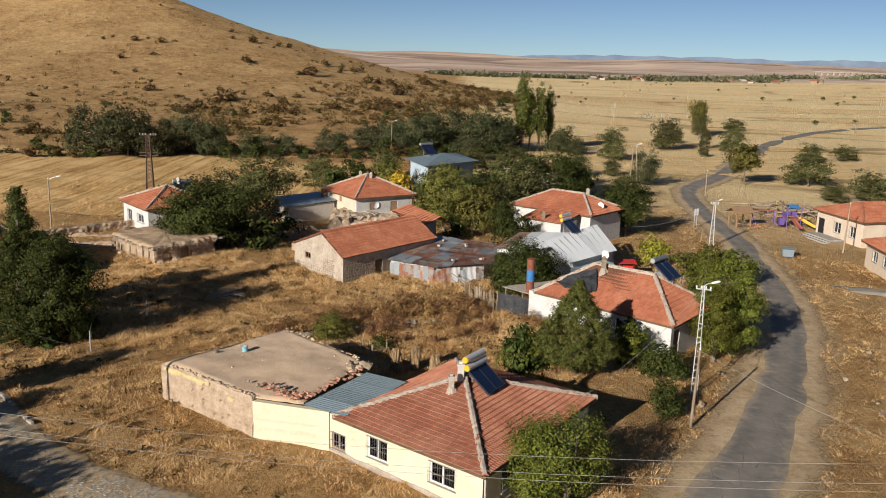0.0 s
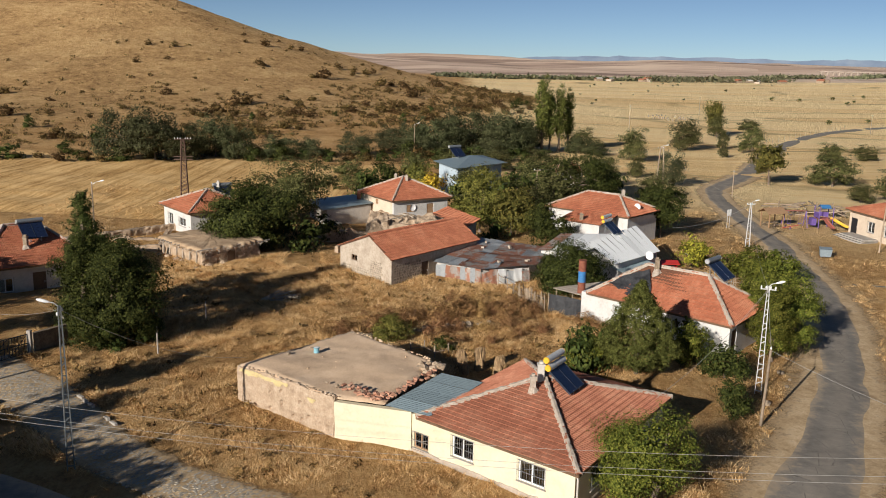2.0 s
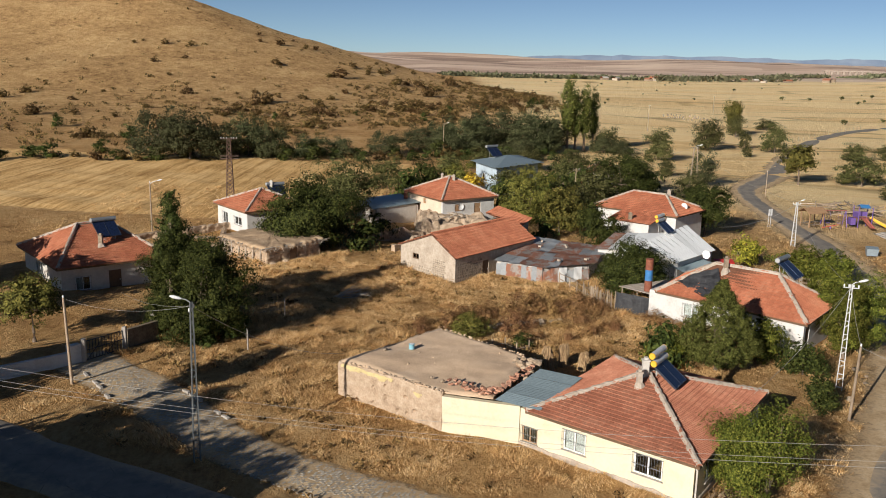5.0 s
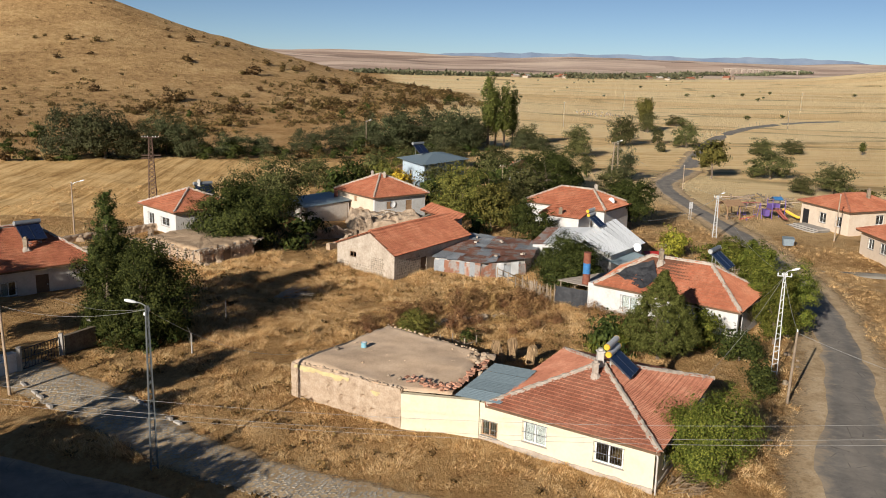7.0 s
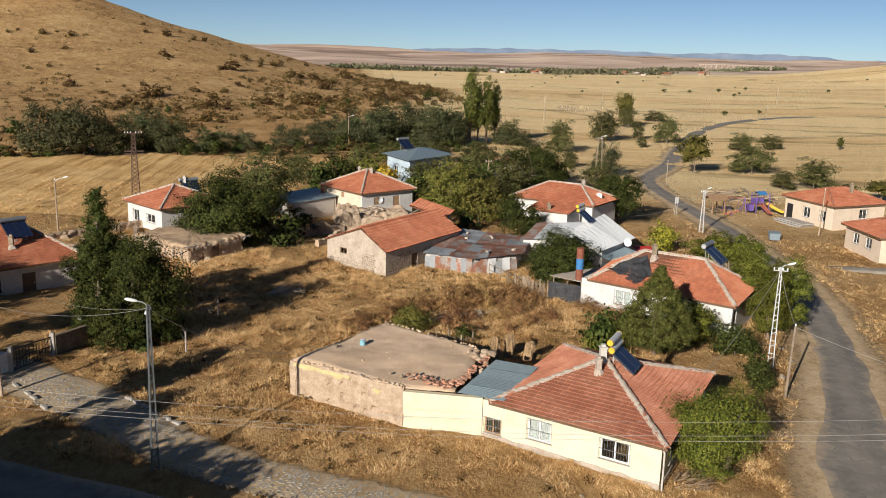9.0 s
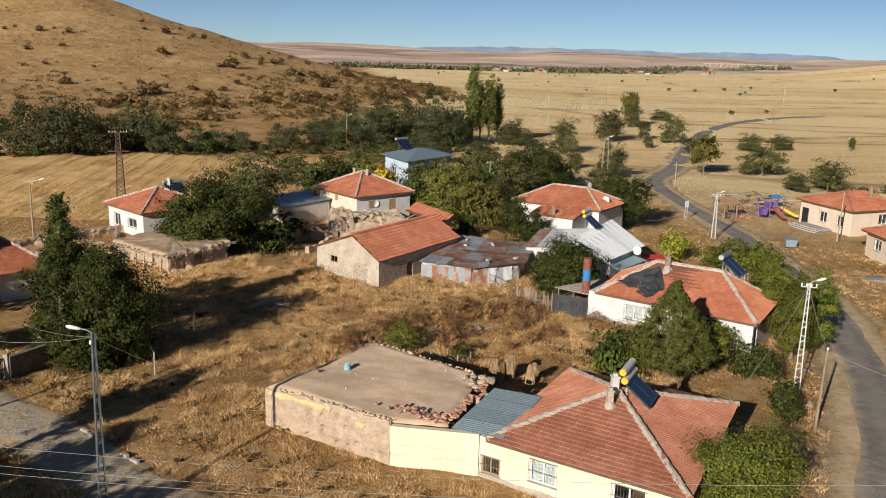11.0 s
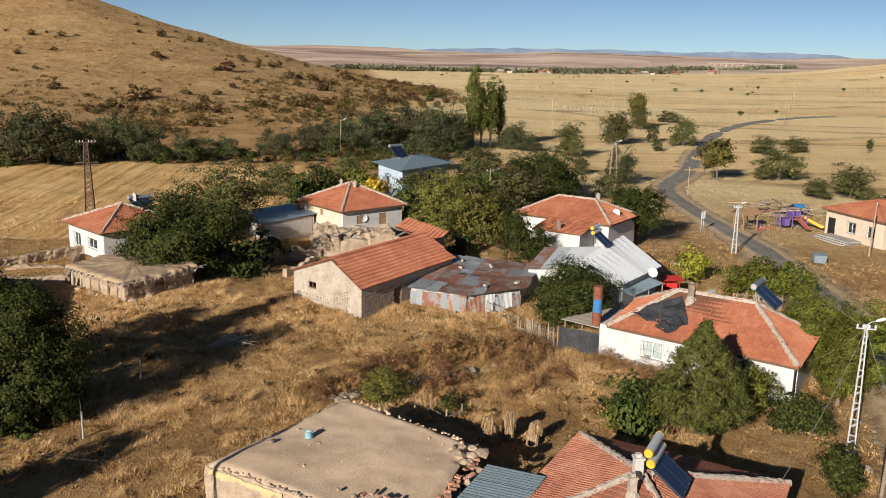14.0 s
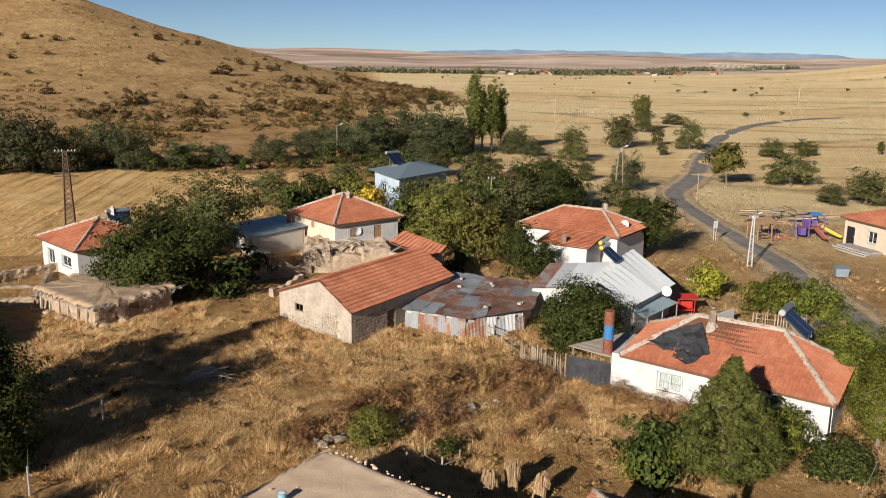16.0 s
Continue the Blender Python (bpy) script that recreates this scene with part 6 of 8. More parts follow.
# ---- dry grass ----
def grass(name, n, area, height, seed, label, keep):
    g = np.random.default_rng(seed)
    x, y = g.uniform(area[0], area[2], n), g.uniform(area[1], area[3], n)
    ok = keep(x, y)
    x, y = x[ok], y[ok]
    blades = 12
    big = np.repeat(g.uniform(0.5, 1.5, len(x)), blades)
    flop = np.repeat(4.5 * vnoise(x, y, 2.6, seed + 3) + 2.0 * vnoise(x, y, 0.9, seed + 4) + g.normal(size=len(x)) * 0.4, blades)
    x, y = np.repeat(x, blades), np.repeat(y, blades)
    k = len(x)
    lush = 0.26 + 0.9 * np.clip(vnoise(x, y, 5.2, seed) * 0.4 + vnoise(x, y, 1.1, seed + 1) * 0.85 + 0.28, 0, 1)
    h = height * lush * g.uniform(0.45, 1.2, k) * (0.6 + 0.4 * big)
    a = g.uniform(0, 2 * math.pi, k)
    sp = np.abs(g.normal(size=k)) * 0.19 * big
    bx, by = x + np.cos(a) * sp, y + np.sin(a) * sp
    a = a + g.normal(size=k) * 0.5
    z = base_ground(bx, by) - 0.05 + 0.16 * vnoise(bx, by, 5, 1) + 0.13 * vnoise(bx, by, 1.7, 2)
    w = g.uniform(0.011, 0.028, k)
    lean = g.uniform(0.1, 1.3, k) * h
    bend = 0.75 * h
    px, py = -np.sin(a), np.cos(a)
    v = np.stack([np.stack([bx - px * w, by - py * w, z], 1), np.stack([bx + px * w, by + py * w, z], 1), np.stack([bx + np.cos(a) * lean + np.cos(flop) * bend, by + np.sin(a) * lean + np.sin(flop) * bend, z + h], 1)], 1).reshape(-1, 3)
    me = bpy.data.meshes.new(name)
    me.vertices.add(3 * k)
    me.vertices.foreach_set("co", v.ravel())
    me.loops.add(3 * k)
    me.loops.foreach_set("vertex_index", np.arange(3 * k, dtype=np.int32))
    me.polygons.add(k)
    me.polygons.foreach_set("loop_start", np.arange(0, 3 * k, 3, dtype=np.int32))
    me.polygons.foreach_set("loop_total", np.full(k, 3, dtype=np.int32))
    me.update(calc_edges=True)
    me.materials.append(L_STRAW)
    tagged(new(name, me), label, "grass", kind="stuff")


PLOTS = [[YW, YS, YE, YN], [SW, SE_, (-5.3, 51.8), SN], [SP, YW, YN, SX], [BS, BE, BN, BW], [(-6.1, 85.3), (-1.7, 82.5), (3.2, 84.7), (5.3, 90.3), (-1.2, 93.6)], [RW, RS, RE, RN], [WW, WS, WE, WN], [(-20.8, 108.6), (-15.7, 113.4), (-18.6, 118.6), (-24.0, 114.6)], [LW, LS, LE, LN], [(-35.7, 90.0), (-29.8, 84.4), (-25.2, 89.6), (-31.2, 95.2)], [(11.9, 83.4), (17.0, 89.4), (16.2, 98.6), (9.9, 89.2)], [GW, GS, GE, GN], [TW, TS, TE, TN]]


def in_plots(x, y, margin=0.25):
    hit = np.zeros(len(x), bool)
    for p in PLOTS:
        ring = grow(p, margin) if len(p) == 4 else p
        c = np.zeros(len(x), bool)
        j = len(ring) - 1
        for i in range(len(ring)):
            (xi, yi), (xj, yj) = ring[i], ring[j]
            c ^= ((yi > y) != (yj > y)) & (x < (xj - xi) * (y - yi) / (yj - yi + 1e-9) + xi)
            j = i
        hit |= c
    return hit


def open_ground(x, y):
    d = np.minimum(near_path(x, y, ROAD_PTS[:100]), near_path(x, y, LANE_PTS))
    return (d > 1.0 + 0.8 * vnoise(x, y, 2.5, 12)) & (near_path(x, y, PATHWAY) > 0.35) & ~in_plots(x, y)


def thick(x, y):
    return open_ground(x, y) & (vnoise(x, y, 6.5, 14) + 0.5 * vnoise(x, y, 2.0, 15) > -0.75)


def thin(x, y):
    return open_ground(x, y) & (vnoise(x, y, 9, 16) + 0.4 * vnoise(x, y, 2.2, 17) > -0.1)


grass("dry_grass", 30000, (-36, 33, 9, 62), 0.27, 101, "tall dry straw-coloured grass", thick)
grass("dry_grass", 26000, (-34, 60, 8, 92), 0.46, 102, "tall dry straw-coloured grass", thick)
grass("dry_grass", 11000, (7, 40, 48, 92), 0.28, 103, "sparse dry grass beside the road", thick)
grass("dry_grass", 7000, (-60, 92, 70, 135), 0.5, 104, "sparse dry grass between the houses", thin)


def hill_scrub(n, seed):
    """Low thorny tussocks that mottle the foot of the hill, as one mass."""
    g = np.random.default_rng(seed)
    m = n // 24
    cx, cy = g.uniform(-200, 40, m * 6), g.uniform(180, 480, m * 6)
    z = base_ground(cx, cy)
    keep = (z > 2.4) & (g.random(m * 6) < np.where(z < 6, 1.0, np.where(z < 12, 0.45, 0.1)) * (0.3 + 0.7 * smooth(cx, -120, -40))) & (vnoise(cx, cy, 22, 31) + 0.5 * g.normal(size=m * 6) > 0.0)
    cx, cy = cx[keep][:m], cy[keep][:m]
    r = g.uniform(0.3, 1.0, len(cx))
    cx, cy, r = np.repeat(cx, 24), np.repeat(cy, 24), np.repeat(r, 24)
    k = len(cx)
    x, y = cx + g.normal(size=k) * r * 0.6, cy + g.normal(size=k) * r * 0.6
    c = np.stack([x, y, base_ground(x, y) + g.random(k) * r * 0.9], 1)
    s = (r * g.uniform(0.1, 0.26, k))[:, None]
    d1, d2 = g.normal(size=(k, 3)), g.normal(size=(k, 3))
    v = np.stack([c - d1 * s, c - d2 * s, c + d1 * s, c + d2 * s], 1).reshape(-1, 3)
    me = bpy.data.meshes.new("hill_scrub")
    me.from_pydata(v.tolist(), [], np.arange(4 * k).reshape(k, 4).tolist())
    me.materials.append(L_YSCRUB if seed == 53 else L_SCRUB)
    tagged(new("hill_scrub", me), "low dry scrub and tussocks on the hillside", "scrub", kind="stuff")


hill_scrub(30000, 51)
hill_scrub(34000, 53)
hill_scrub(12000, 52)


def yard_weeds(n, mat, seed, lo, hi, label):
    """Low withered weeds dotted through the dry grass, as one mass."""
    g = np.random.default_rng(seed)
    cx, cy = g.uniform(-35, 10, n), 34 + 58 * g.random(n)
    ok = open_ground(cx, cy) & (vnoise(cx, cy, 7, seed) + 0.4 * g.normal(size=n) > 0.05)
    cx, cy = cx[ok], cy[ok]
    r = g.uniform(lo, hi, len(cx))
    q = 26
    cx, cy, r = np.repeat(cx, q), np.repeat(cy, q), np.repeat(r, q)
    k = len(cx)
    x, y = cx + g.normal(size=k) * r * 0.55, cy + g.normal(size=k) * r * 0.55
    c = np.stack([x, y, base_ground(x, y) + 0.16 * vnoise(x, y, 5, 1) + 0.13 * vnoise(x, y, 1.7, 2) + g.random(k) * r * 0.9], 1)
    s = (r * g.uniform(0.12, 0.3, k))[:, None]
    d1, d2 = g.normal(size=(k, 3)), g.normal(size=(k, 3)) * 0.5
    v = np.stack([c - d1 * s, c - d2 * s, c + d1 * s, c + d2 * s], 1).reshape(-1, 3)
    me = bpy.data.meshes.new("weeds")
    me.from_pydata(v.tolist(), [], np.arange(4 * k).reshape(k, 4).tolist())
    me.materials.append(mat)
    tagged(new("weeds", me), label, "weeds", kind="stuff")


yard_weeds(500, L_SCRUB, 61, 0.12, 0.34, "small withered olive weeds in the dry grass")
yard_weeds(1100, L_DRYWEED, 62, 0.15, 0.42, "brown dried weeds in the dry grass")


# ---- poles and wires ----
def lamp_arm(parent, top, way, reach=1.0, up=0.35):
    """A street lamp on a bent arm."""
    x, y, z = top
    bm = B()
    tube(bm, [(x, y, z - 0.5), (x, y, z - 0.05), (x + way[0] * reach * 0.5, y + way[1] * reach * 0.5, z + up * 0.7), (x + way[0] * reach, y + way[1] * reach, z + up)], 0.03, 8)
    arm = part("lamp_arm", bm, M_STEEL, parent)
    bm = B()
    a = Vector((x + way[0] * reach, y + way[1] * reach, z + up))
    d = Vector((way[0], way[1], 0.25)).normalized()
    tube(bm, [tuple(a), tuple(a + d * 0.12), tuple(a + d * 0.42), tuple(a + d * 0.58)], [0.04, 0.075, 0.09, 0.04], 10)
    part("lamp_head", bm, M_FRAME, arm)


def insulators(parent, spots):
    for s in spots:
        bm = B()
        tube(bm, [s, (s[0], s[1], s[2] + 0.07), (s[0], s[1], s[2] + 0.1), (s[0], s[1], s[2] + 0.19)], [0.025, 0.06, 0.05, 0.03], 8)
        part("insulator", bm, M_FRAME, parent)


M_POLE = plain("dull_grey_steel", (0.15, 0.16, 0.16), 0.6, 0.2)


def lattice_pole(x, y, h, label, lamp=None, turn=0.0, wide=0.42, paint=None, arm=True):
    """A steel ladder-like pole: two pairs of tapering angle legs with rungs and diagonals."""
    t = thing("lattice_pole", (x, y, ground_z(x, y) - 0.15), label, "utility pole", turn=turn)
    paint = paint or M_SILVERPAINT
    tip = 0.3
    for s in (-1, 1):
        for q in (-1, 1):
            bm = B()
            beam(bm, (s * wide / 2, q * wide * 0.16, 0), (s * wide / 2 * tip, q * wide * 0.12, h), 0.05, 0.05)
            part("leg", bm, paint, t)
    n = int(h / 0.5)
    for k in range(n):
        z = 0.4 + k * (h - 0.6) / n
        w = wide / 2 * (1 - (1 - tip) * z / h)
        for q in (-1, 1):
            bm = B()
            beam(bm, (-w, q * wide * 0.15, z), (w, q * wide * 0.15, z + (0.2 if k % 2 else -0.05)), 0.035, 0.025)
            part("rung", bm, paint, t)
    if arm:
        bm = B()
        beam(bm, (-0.5, 0, h - 0.25), (0.5, 0, h - 0.25), 0.06)
        part("crossarm", bm, paint, t)
        insulators(t, [(k, 0, h - 0.21) for k in (-0.45, -0.15, 0.15, 0.45)])
    else:
        insulators(t, [(0.12, 0, h - 0.3), (-0.12, 0, h - 0.5)])
    if lamp:
        lamp_arm(t, (0, 0, h), lamp, 0.5, 0.2)
    return t


def wood_pole(x, y, h, label, lamp=None, lean=0.0, r=0.1, cross=False, name="wooden_pole"):
    t = thing(name, (x, y, ground_z(x, y) - 0.1), label, "utility pole")
    bm = B()
    tube(bm, [(0, 0, 0), (lean * h * 0.5, 0, h * 0.5), (lean * h, 0, h)], [r, r * 0.88, r * 0.72], 10)
    part("shaft", bm, M_WOOD, t)
    if cross:
        bm = B()
        beam(bm, (lean * h - 0.5, 0, h - 0.3), (lean * h + 0.5, 0, h - 0.3), 0.08)
        part("crossarm", bm, M_WOOD, t)
        insulators(t, [(lean * h + k, 0, h - 0.26) for k in (-0.42, 0.0, 0.42)])
    else:
        insulators(t, [(lean * h, 0, h)])
    if lamp:
        lamp_arm(t, (lean * h, 0, h - 0.1), lamp, 0.9)
    return t


lattice_pole(-23.7, 40.2, 8.9, "steel lattice street-lamp pole beside the paved lane", (-0.85, 0.4), 35, 0.36, M_POLE, False)
lattice_pole(16.7, 55.9, 7.8, "silver lattice pole with lamp beside the asphalt road", (0.9, 0.2), -20)
lattice_pole(32.6, 107.6, 5.9, "silver lattice pole with lamp beside the asphalt road", (0.95, 0.2), 0, 0.55)
wood_pole(-34.7, 50.0, 5.8, "weathered wooden pole beside the gate", lean=-0.03)
wood_pole(15.0, 50.3, 5.1, "short weathered wooden pole at the roadside", lean=0.03)
wood_pole(31.3, 154.8, 8.3, "tall wooden pole with street lamp", (0.9, -0.3), lean=0.05, r=0.13, cross=True)
wood_pole(32.6, 154.4, 8.1, "wooden stay pole leaning on its neighbour", lean=-0.05, r=0.12)
wood_pole(49.3, 107.8, 6.4, "dark wooden pole before the beige building", lean=0.03)
wood_pole(8.2, 136.0, 5.6, "wooden pole among the trees", lean=0.02, cross=True)
wood_pole(-14.0, 193.0, 7.3, "pole with street lamp below the hill", (0.7, 0.2))
wood_pole(-46.4, 98.1, 5.9, "pole with street lamp beside the stubble field", (0.95, 0.1))
wood_pole(44.6, 153.3, 4.6, "thin wooden pole beside the road bend", r=0.08)
for x, y, h in ((54, 300, 9), (110, 420, 9), (150, 330, 7), (230, 480, 10), (300, 430, 10)):
    wood_pole(x, y, h, "far wooden pole out on the plain", r=0.14, cross=True)


def lattice_tower(x, y, h):
    t = thing("lattice_tower", (x, y, ground_z(x, y) - 0.1), "rusty steel lattice power pylon in the stubble field", "power pylon", turn=12)
    for sx in (-1, 1):
        for sy in (-1, 1):
            bm = B()
            beam(bm, (sx * 0.55, sy * 0.55, 0), (sx * 0.22, sy * 0.22, h), 0.09)
            part("leg", bm, M_PYLON, t)
    n = 15
    for k in range(n):
        z0, z1 = h * k / n, h * (k + 1) / n
        for a in range(4):
            c = [(-1, -1), (1, -1), (1, 1), (-1, 1)]
            for p, q in ((c[a], c[(a + 1) % 4]), (c[(a + 1) % 4], c[a])):
                r0, r1 = 0.55 - 0.33 * z0 / h, 0.55 - 0.33 * z1 / h
                bm = B()
                beam(bm, (p[0] * r0, p[1] * r0, z0), (q[0] * r1, q[1] * r1, z1), 0.06)
                part("brace", bm, M_PYLON, t)
    for z, w in ((h - 2.9, 1.3), (h - 2.5, 1.3), (h, 1.15)):
        bm = B()
        for s in (-0.2, 0.2):
            beam(bm, (-w, s, z), (w, s, z), 0.09)
        for x in (-w, w):
            beam(bm, (x, -0.2, z), (x, 0.2, z), 0.08)
        part("crossarm", bm, M_PYLON, t)
    insulators(t, [(k, 0, h + 0.05) for k in (-1.1, -0.7, -0.35, 0.35, 0.7, 1.1)])


lattice_tower(-44.0, 124.5, 8.8)


def wire(a, b, sag, r=0.012, label="thin aluminium cable strung between poles", n=24, name="cable"):
    a, b = Vector(a), Vector(b)
    bm = B()
    pts = []
    for k in range(n + 1):
        t = k / n
        p = a.lerp(b, t)
        p.z -= sag * 4 * t * (1 - t)
        pts.append(tuple(p))
    tube(bm, pts, 0.62 * r, 5)
    ob = part(name, bm, M_WIRE)
    return tagged(ob, label, "cable", "overhead cables")


for k, y0 in enumerate((28.5, 27.0, 26.3)):
    wire((-58, y0 + 10.6, 11.6), (34, y0 - 6.3, 13.0), 4.3 - 0.12 * k, 0.011)
PL, PR = (-23.7, 40.2, 9.7), (16.7, 55.9, 7.7)
wire(PL, (-34.7, 50.0, 7.0), 0.5, 0.014)
wire(PL, (-36.0, 62.0, 4.2), 0.4, 0.012)
wire(PL, (-17.4, 52.0, 3.3), 0.8, 0.016)
wire(PR, (7.5, 46.6, 3.4), 0.5, 0.02)
wire(PR, (15.2, 50.3, 5.2), 0.3, 0.02)
wire(PR, (32.6, 107.6, 5.6), 1.2, 0.014)
wire(PR, (17.2, 63.0, 3.2), 0.4, 0.014)
wire((32.6, 107.6, 5.6), (31.6, 154.6, 8.0), 1.0, 0.014)
wire((15.2, 50.3, 5.2), (34, 24, 6.0), 1.6, 0.02)
wire((32.6, 107.6, 5.4), (21.0, 100.0, 3.6), 0.7, 0.03)
wire((8.2, 136.0, 5.8), (-5.5, 113.8, 4.6), 0.7, 0.014)
wire((8.2, 136.0, 5.8), (31.4, 154.8, 8.0), 0.8, 0.014)

# ---- roof fittings ----
solar_heater(1.95, 45.1, 4.25, 58, "solar water heater with silver tanks and yellow caps on the roof", 2, True, 0.87, 2)
solar_heater(17.3, 68.6, 5.0, 50, "solar water heater with a dark collector on the roof", 1, False, 1.0, 2)
solar_heater(12.9, 94.0, 3.75, 55, "solar water heater with yellow tank ends on metal roof", 2, True, 0.9, 2)
solar_heater(-4.4, 146.5, 6.2, 40, "solar water heater on the blue-grey roof", 1, False, 1.1, 2)
solar_heater(-32.9, 104.6, 5.0, 30, "dark solar water heater on the red roof", 1, False, 1.0, 2)
solar_heater(-42.9, 76.5, 5.31, 45, "solar water heater on the tiled roof", 1, False, 1.0, 2)



def house_chimney(h, x, y, z0, z1, w, mat, cap=True, collar=True):
    bm = B()
    box(bm, (x - w / 2, y - w / 2, z0), (x + w / 2, y + w / 2, z1))
    if cap:
        box(bm, (x - w * 0.62, y - w * 0.62, z1), (x + w * 0.62, y + w * 0.62, z1 + 0.08))
        box(bm, (x - w * 0.3, y - w * 0.3, z1 + 0.08), (x + w * 0.3, y + w * 0.3, z1 + 0.22))
    c = under(h, part("chimney", bm, mat))
    if collar:
        bm = B()
        rng = random.Random(int(abs(x) * 100))
        k = 14
        low = [bm.verts.new((x + (w * 0.95 + rng.uniform(0, 0.22)) * math.cos(6.283 * i / k), y + (w * 0.95 + rng.uniform(0, 0.22)) * math.sin(6.283 * i / k), z0 + 0.42 - 0.28 * math.sin(6.283 * i / k + 2.2) * -1 - 0.3)) for i in range(k)]
        top = [bm.verts.new((x + w * 0.6 * math.cos(6.283 * i / k), y + w * 0.6 * math.sin(6.283 * i / k), z0 + 0.72)) for i in range(k)]
        for i in range(k):
            bm.faces.new((low[i], low[(i + 1) % k], top[(i + 1) % k], top[i]))
        bm.faces.new(top)
        part("mortar_collar", bm, M_CEMENT, c)


house_chimney(yh, 0.15, 44.2, 4.1, 5.35, 0.3, M_CEMENT)
house_chimney(yh, 0.65, 45.1, 4.6, 5.75, 0.36, M_GREYWALL, True, False)
house_chimney(rh, 12.6, 70.3, 4.8, 6.3, 0.34, M_STONE)
house_chimney(wh, -12.6, 116.4, 6.0, 6.95, 0.34, M_CEMENT, True, False)
house_chimney(wh, -11.0, 114.4, 6.0, 7.05, 0.36, M_CEMENT, True, False)
house_chimney(an, -17.5, 115.6, 3.4, 4.6, 0.5, M_RUSTDRUM, False, False)
house_chimney(gh, -42.8, 74.9, 4.5, 5.9, 0.35, M_STONE)
house_chimney(ca, 11.0, 104.2, 3.5, 4.2, 0.4, M_STONE, True, False)
house_chimney(lh, -33.6, 104.8, 5.8, 7.0, 0.35, M_GREYWALL, True, False)
house_chimney(tan, 58.6, 116.6, 4.0, 5.4, 0.4, M_STONE, True, False)
house_chimney(ch, 17.4, 112.0, 5.2, 6.1, 0.4, M_CEMENT, True, False)


def dish(x, y, z, turn, label="white satellite dish", r=0.45):
    t = thing("satellite_dish", (x, y, z), label + " on a short mast", "satellite dish", turn=turn)
    bm = B()
    rings = [[bm.verts.new((r * q * math.cos(6.283 * i / 14), -0.02 - 0.25 * r * (1 - q * q), 0.5 + r * q * math.sin(6.283 * i / 14))) for i in range(14)] for q in (0.25, 0.65, 1.0)]
    for a, b in zip(rings, rings[1:]):
        for i in range(14):
            bm.faces.new((a[i], a[(i + 1) % 14], b[(i + 1) % 14], b[i]))
    bm.faces.new(rings[0])
    part("reflector", bm, M_FRAME, t)
    bm = B()
    tube(bm, [(0, -0.15, 0), (0, -0.15, 0.5)], 0.025, 6)
    tube(bm, [(0, -0.02, 0.15), (0, 0.35, 0.45)], 0.012, 6)
    part("mast", bm, M_STEEL, t)


dish(-9.9, 110.5, 3.0, 215)
dish(15.6, 86.6, 2.6, 140)
dish(18.5, 108.0, 4.2, 140)

# ---- bucket, bricks and stones on the mud roof ----
bk = thing("bucket", (-13.1, 52.9, 3.42), "pale blue plastic bucket on the mud roof", "bucket")
bm = B()
tube(bm, [(0, 0, 0.0), (0, 0, 0.3), (0, 0, 0.31), (0, 0, 0.34)], [0.2, 0.17, 0.21, 0.21], 16)
part("body", bm, M_LBLUE, bk)
bm = B()
tube(bm, [(0, 0, 0.345), (0, 0, 0.36)], [0.16, 0.12], 16)
part("rim", bm, M_FRAME, bk)


def rock(bm, c, s, rng):
    g = bmesh.ops.create_icosphere(bm, subdivisions=1, radius=1.0)
    k = Vector((s * rng.uniform(0.7, 1.3), s * rng.uniform(0.7, 1.3), s * rng.uniform(0.45, 0.9)))
    for v in g["verts"]:
        v.co = Vector((v.co.x * k.x, v.co.y * k.y, v.co.z * k.z)) * rng.uniform(0.82, 1.15) + Vector(c)


rngs = random.Random(12)
brick_me = bpy.data.meshes.new("brick")
bb = B()
box(bb, (-0.15, -0.09, -0.05), (0.15, 0.09, 0.05))
bmesh.ops.bevel(bb, geom=bb.edges[:], offset=0.012, segments=1, affect="EDGES")
bb.to_mesh(brick_me)
bb.free()
M_BRICK = surface("old_brick", (0.44, 0.22, 0.14), (0.28, 0.13, 0.085), (0.56, 0.36, 0.26), 1.2, 8, 0.92, bump=0.5, piece=0.3)
brick_me.materials.append(M_BRICK)
for k in range(64):
    t = k / 63
    if k < 34:
        p = Vector((-8.1, 44.7)).lerp(Vector((-5.3, 49.5)), k / 33)
        z, sp = 3.56, 0.13
    else:
        p = Vector((-10.2, 46.3)).lerp(Vector((-7.9, 45.0)), (k - 34) / 29)
        z, sp = 3.54, 0.4
    ob = new("brick", brick_me)
    ob.matrix_world = pose(p.x + rngs.gauss(0, sp), p.y + rngs.gauss(0, sp), z + rngs.uniform(0, 0.16), rngs.gauss(0, 14), rngs.gauss(0, 14), rngs.uniform(0, 360))
    tagged(ob, "loose old red brick on the barn roof", "brick", "bricks on the barn roof")


def stone_heap(name, spots, size, label, seed, mat=None, group="", cat="stone"):
    rng = random.Random(seed)
    for x, y, z in spots:
        bm = B()
        s = size * rng.uniform(0.6, 1.4)
        rock(bm, (0, 0, 0), s, rng)
        ob = part(name, bm, mat or M_STONE)
        ob.matrix_world = pose(x, y, z + s * 0.25, 0, 0, rng.uniform(0, 360))
        tagged(ob, label, cat, group)


def on_ground(pts):
    return [(x, y, ground_z(x, y)) for x, y in pts if float(near_path(np.array([x]), np.array([y]), ROAD_PTS[:90])[0]) > 1.3]


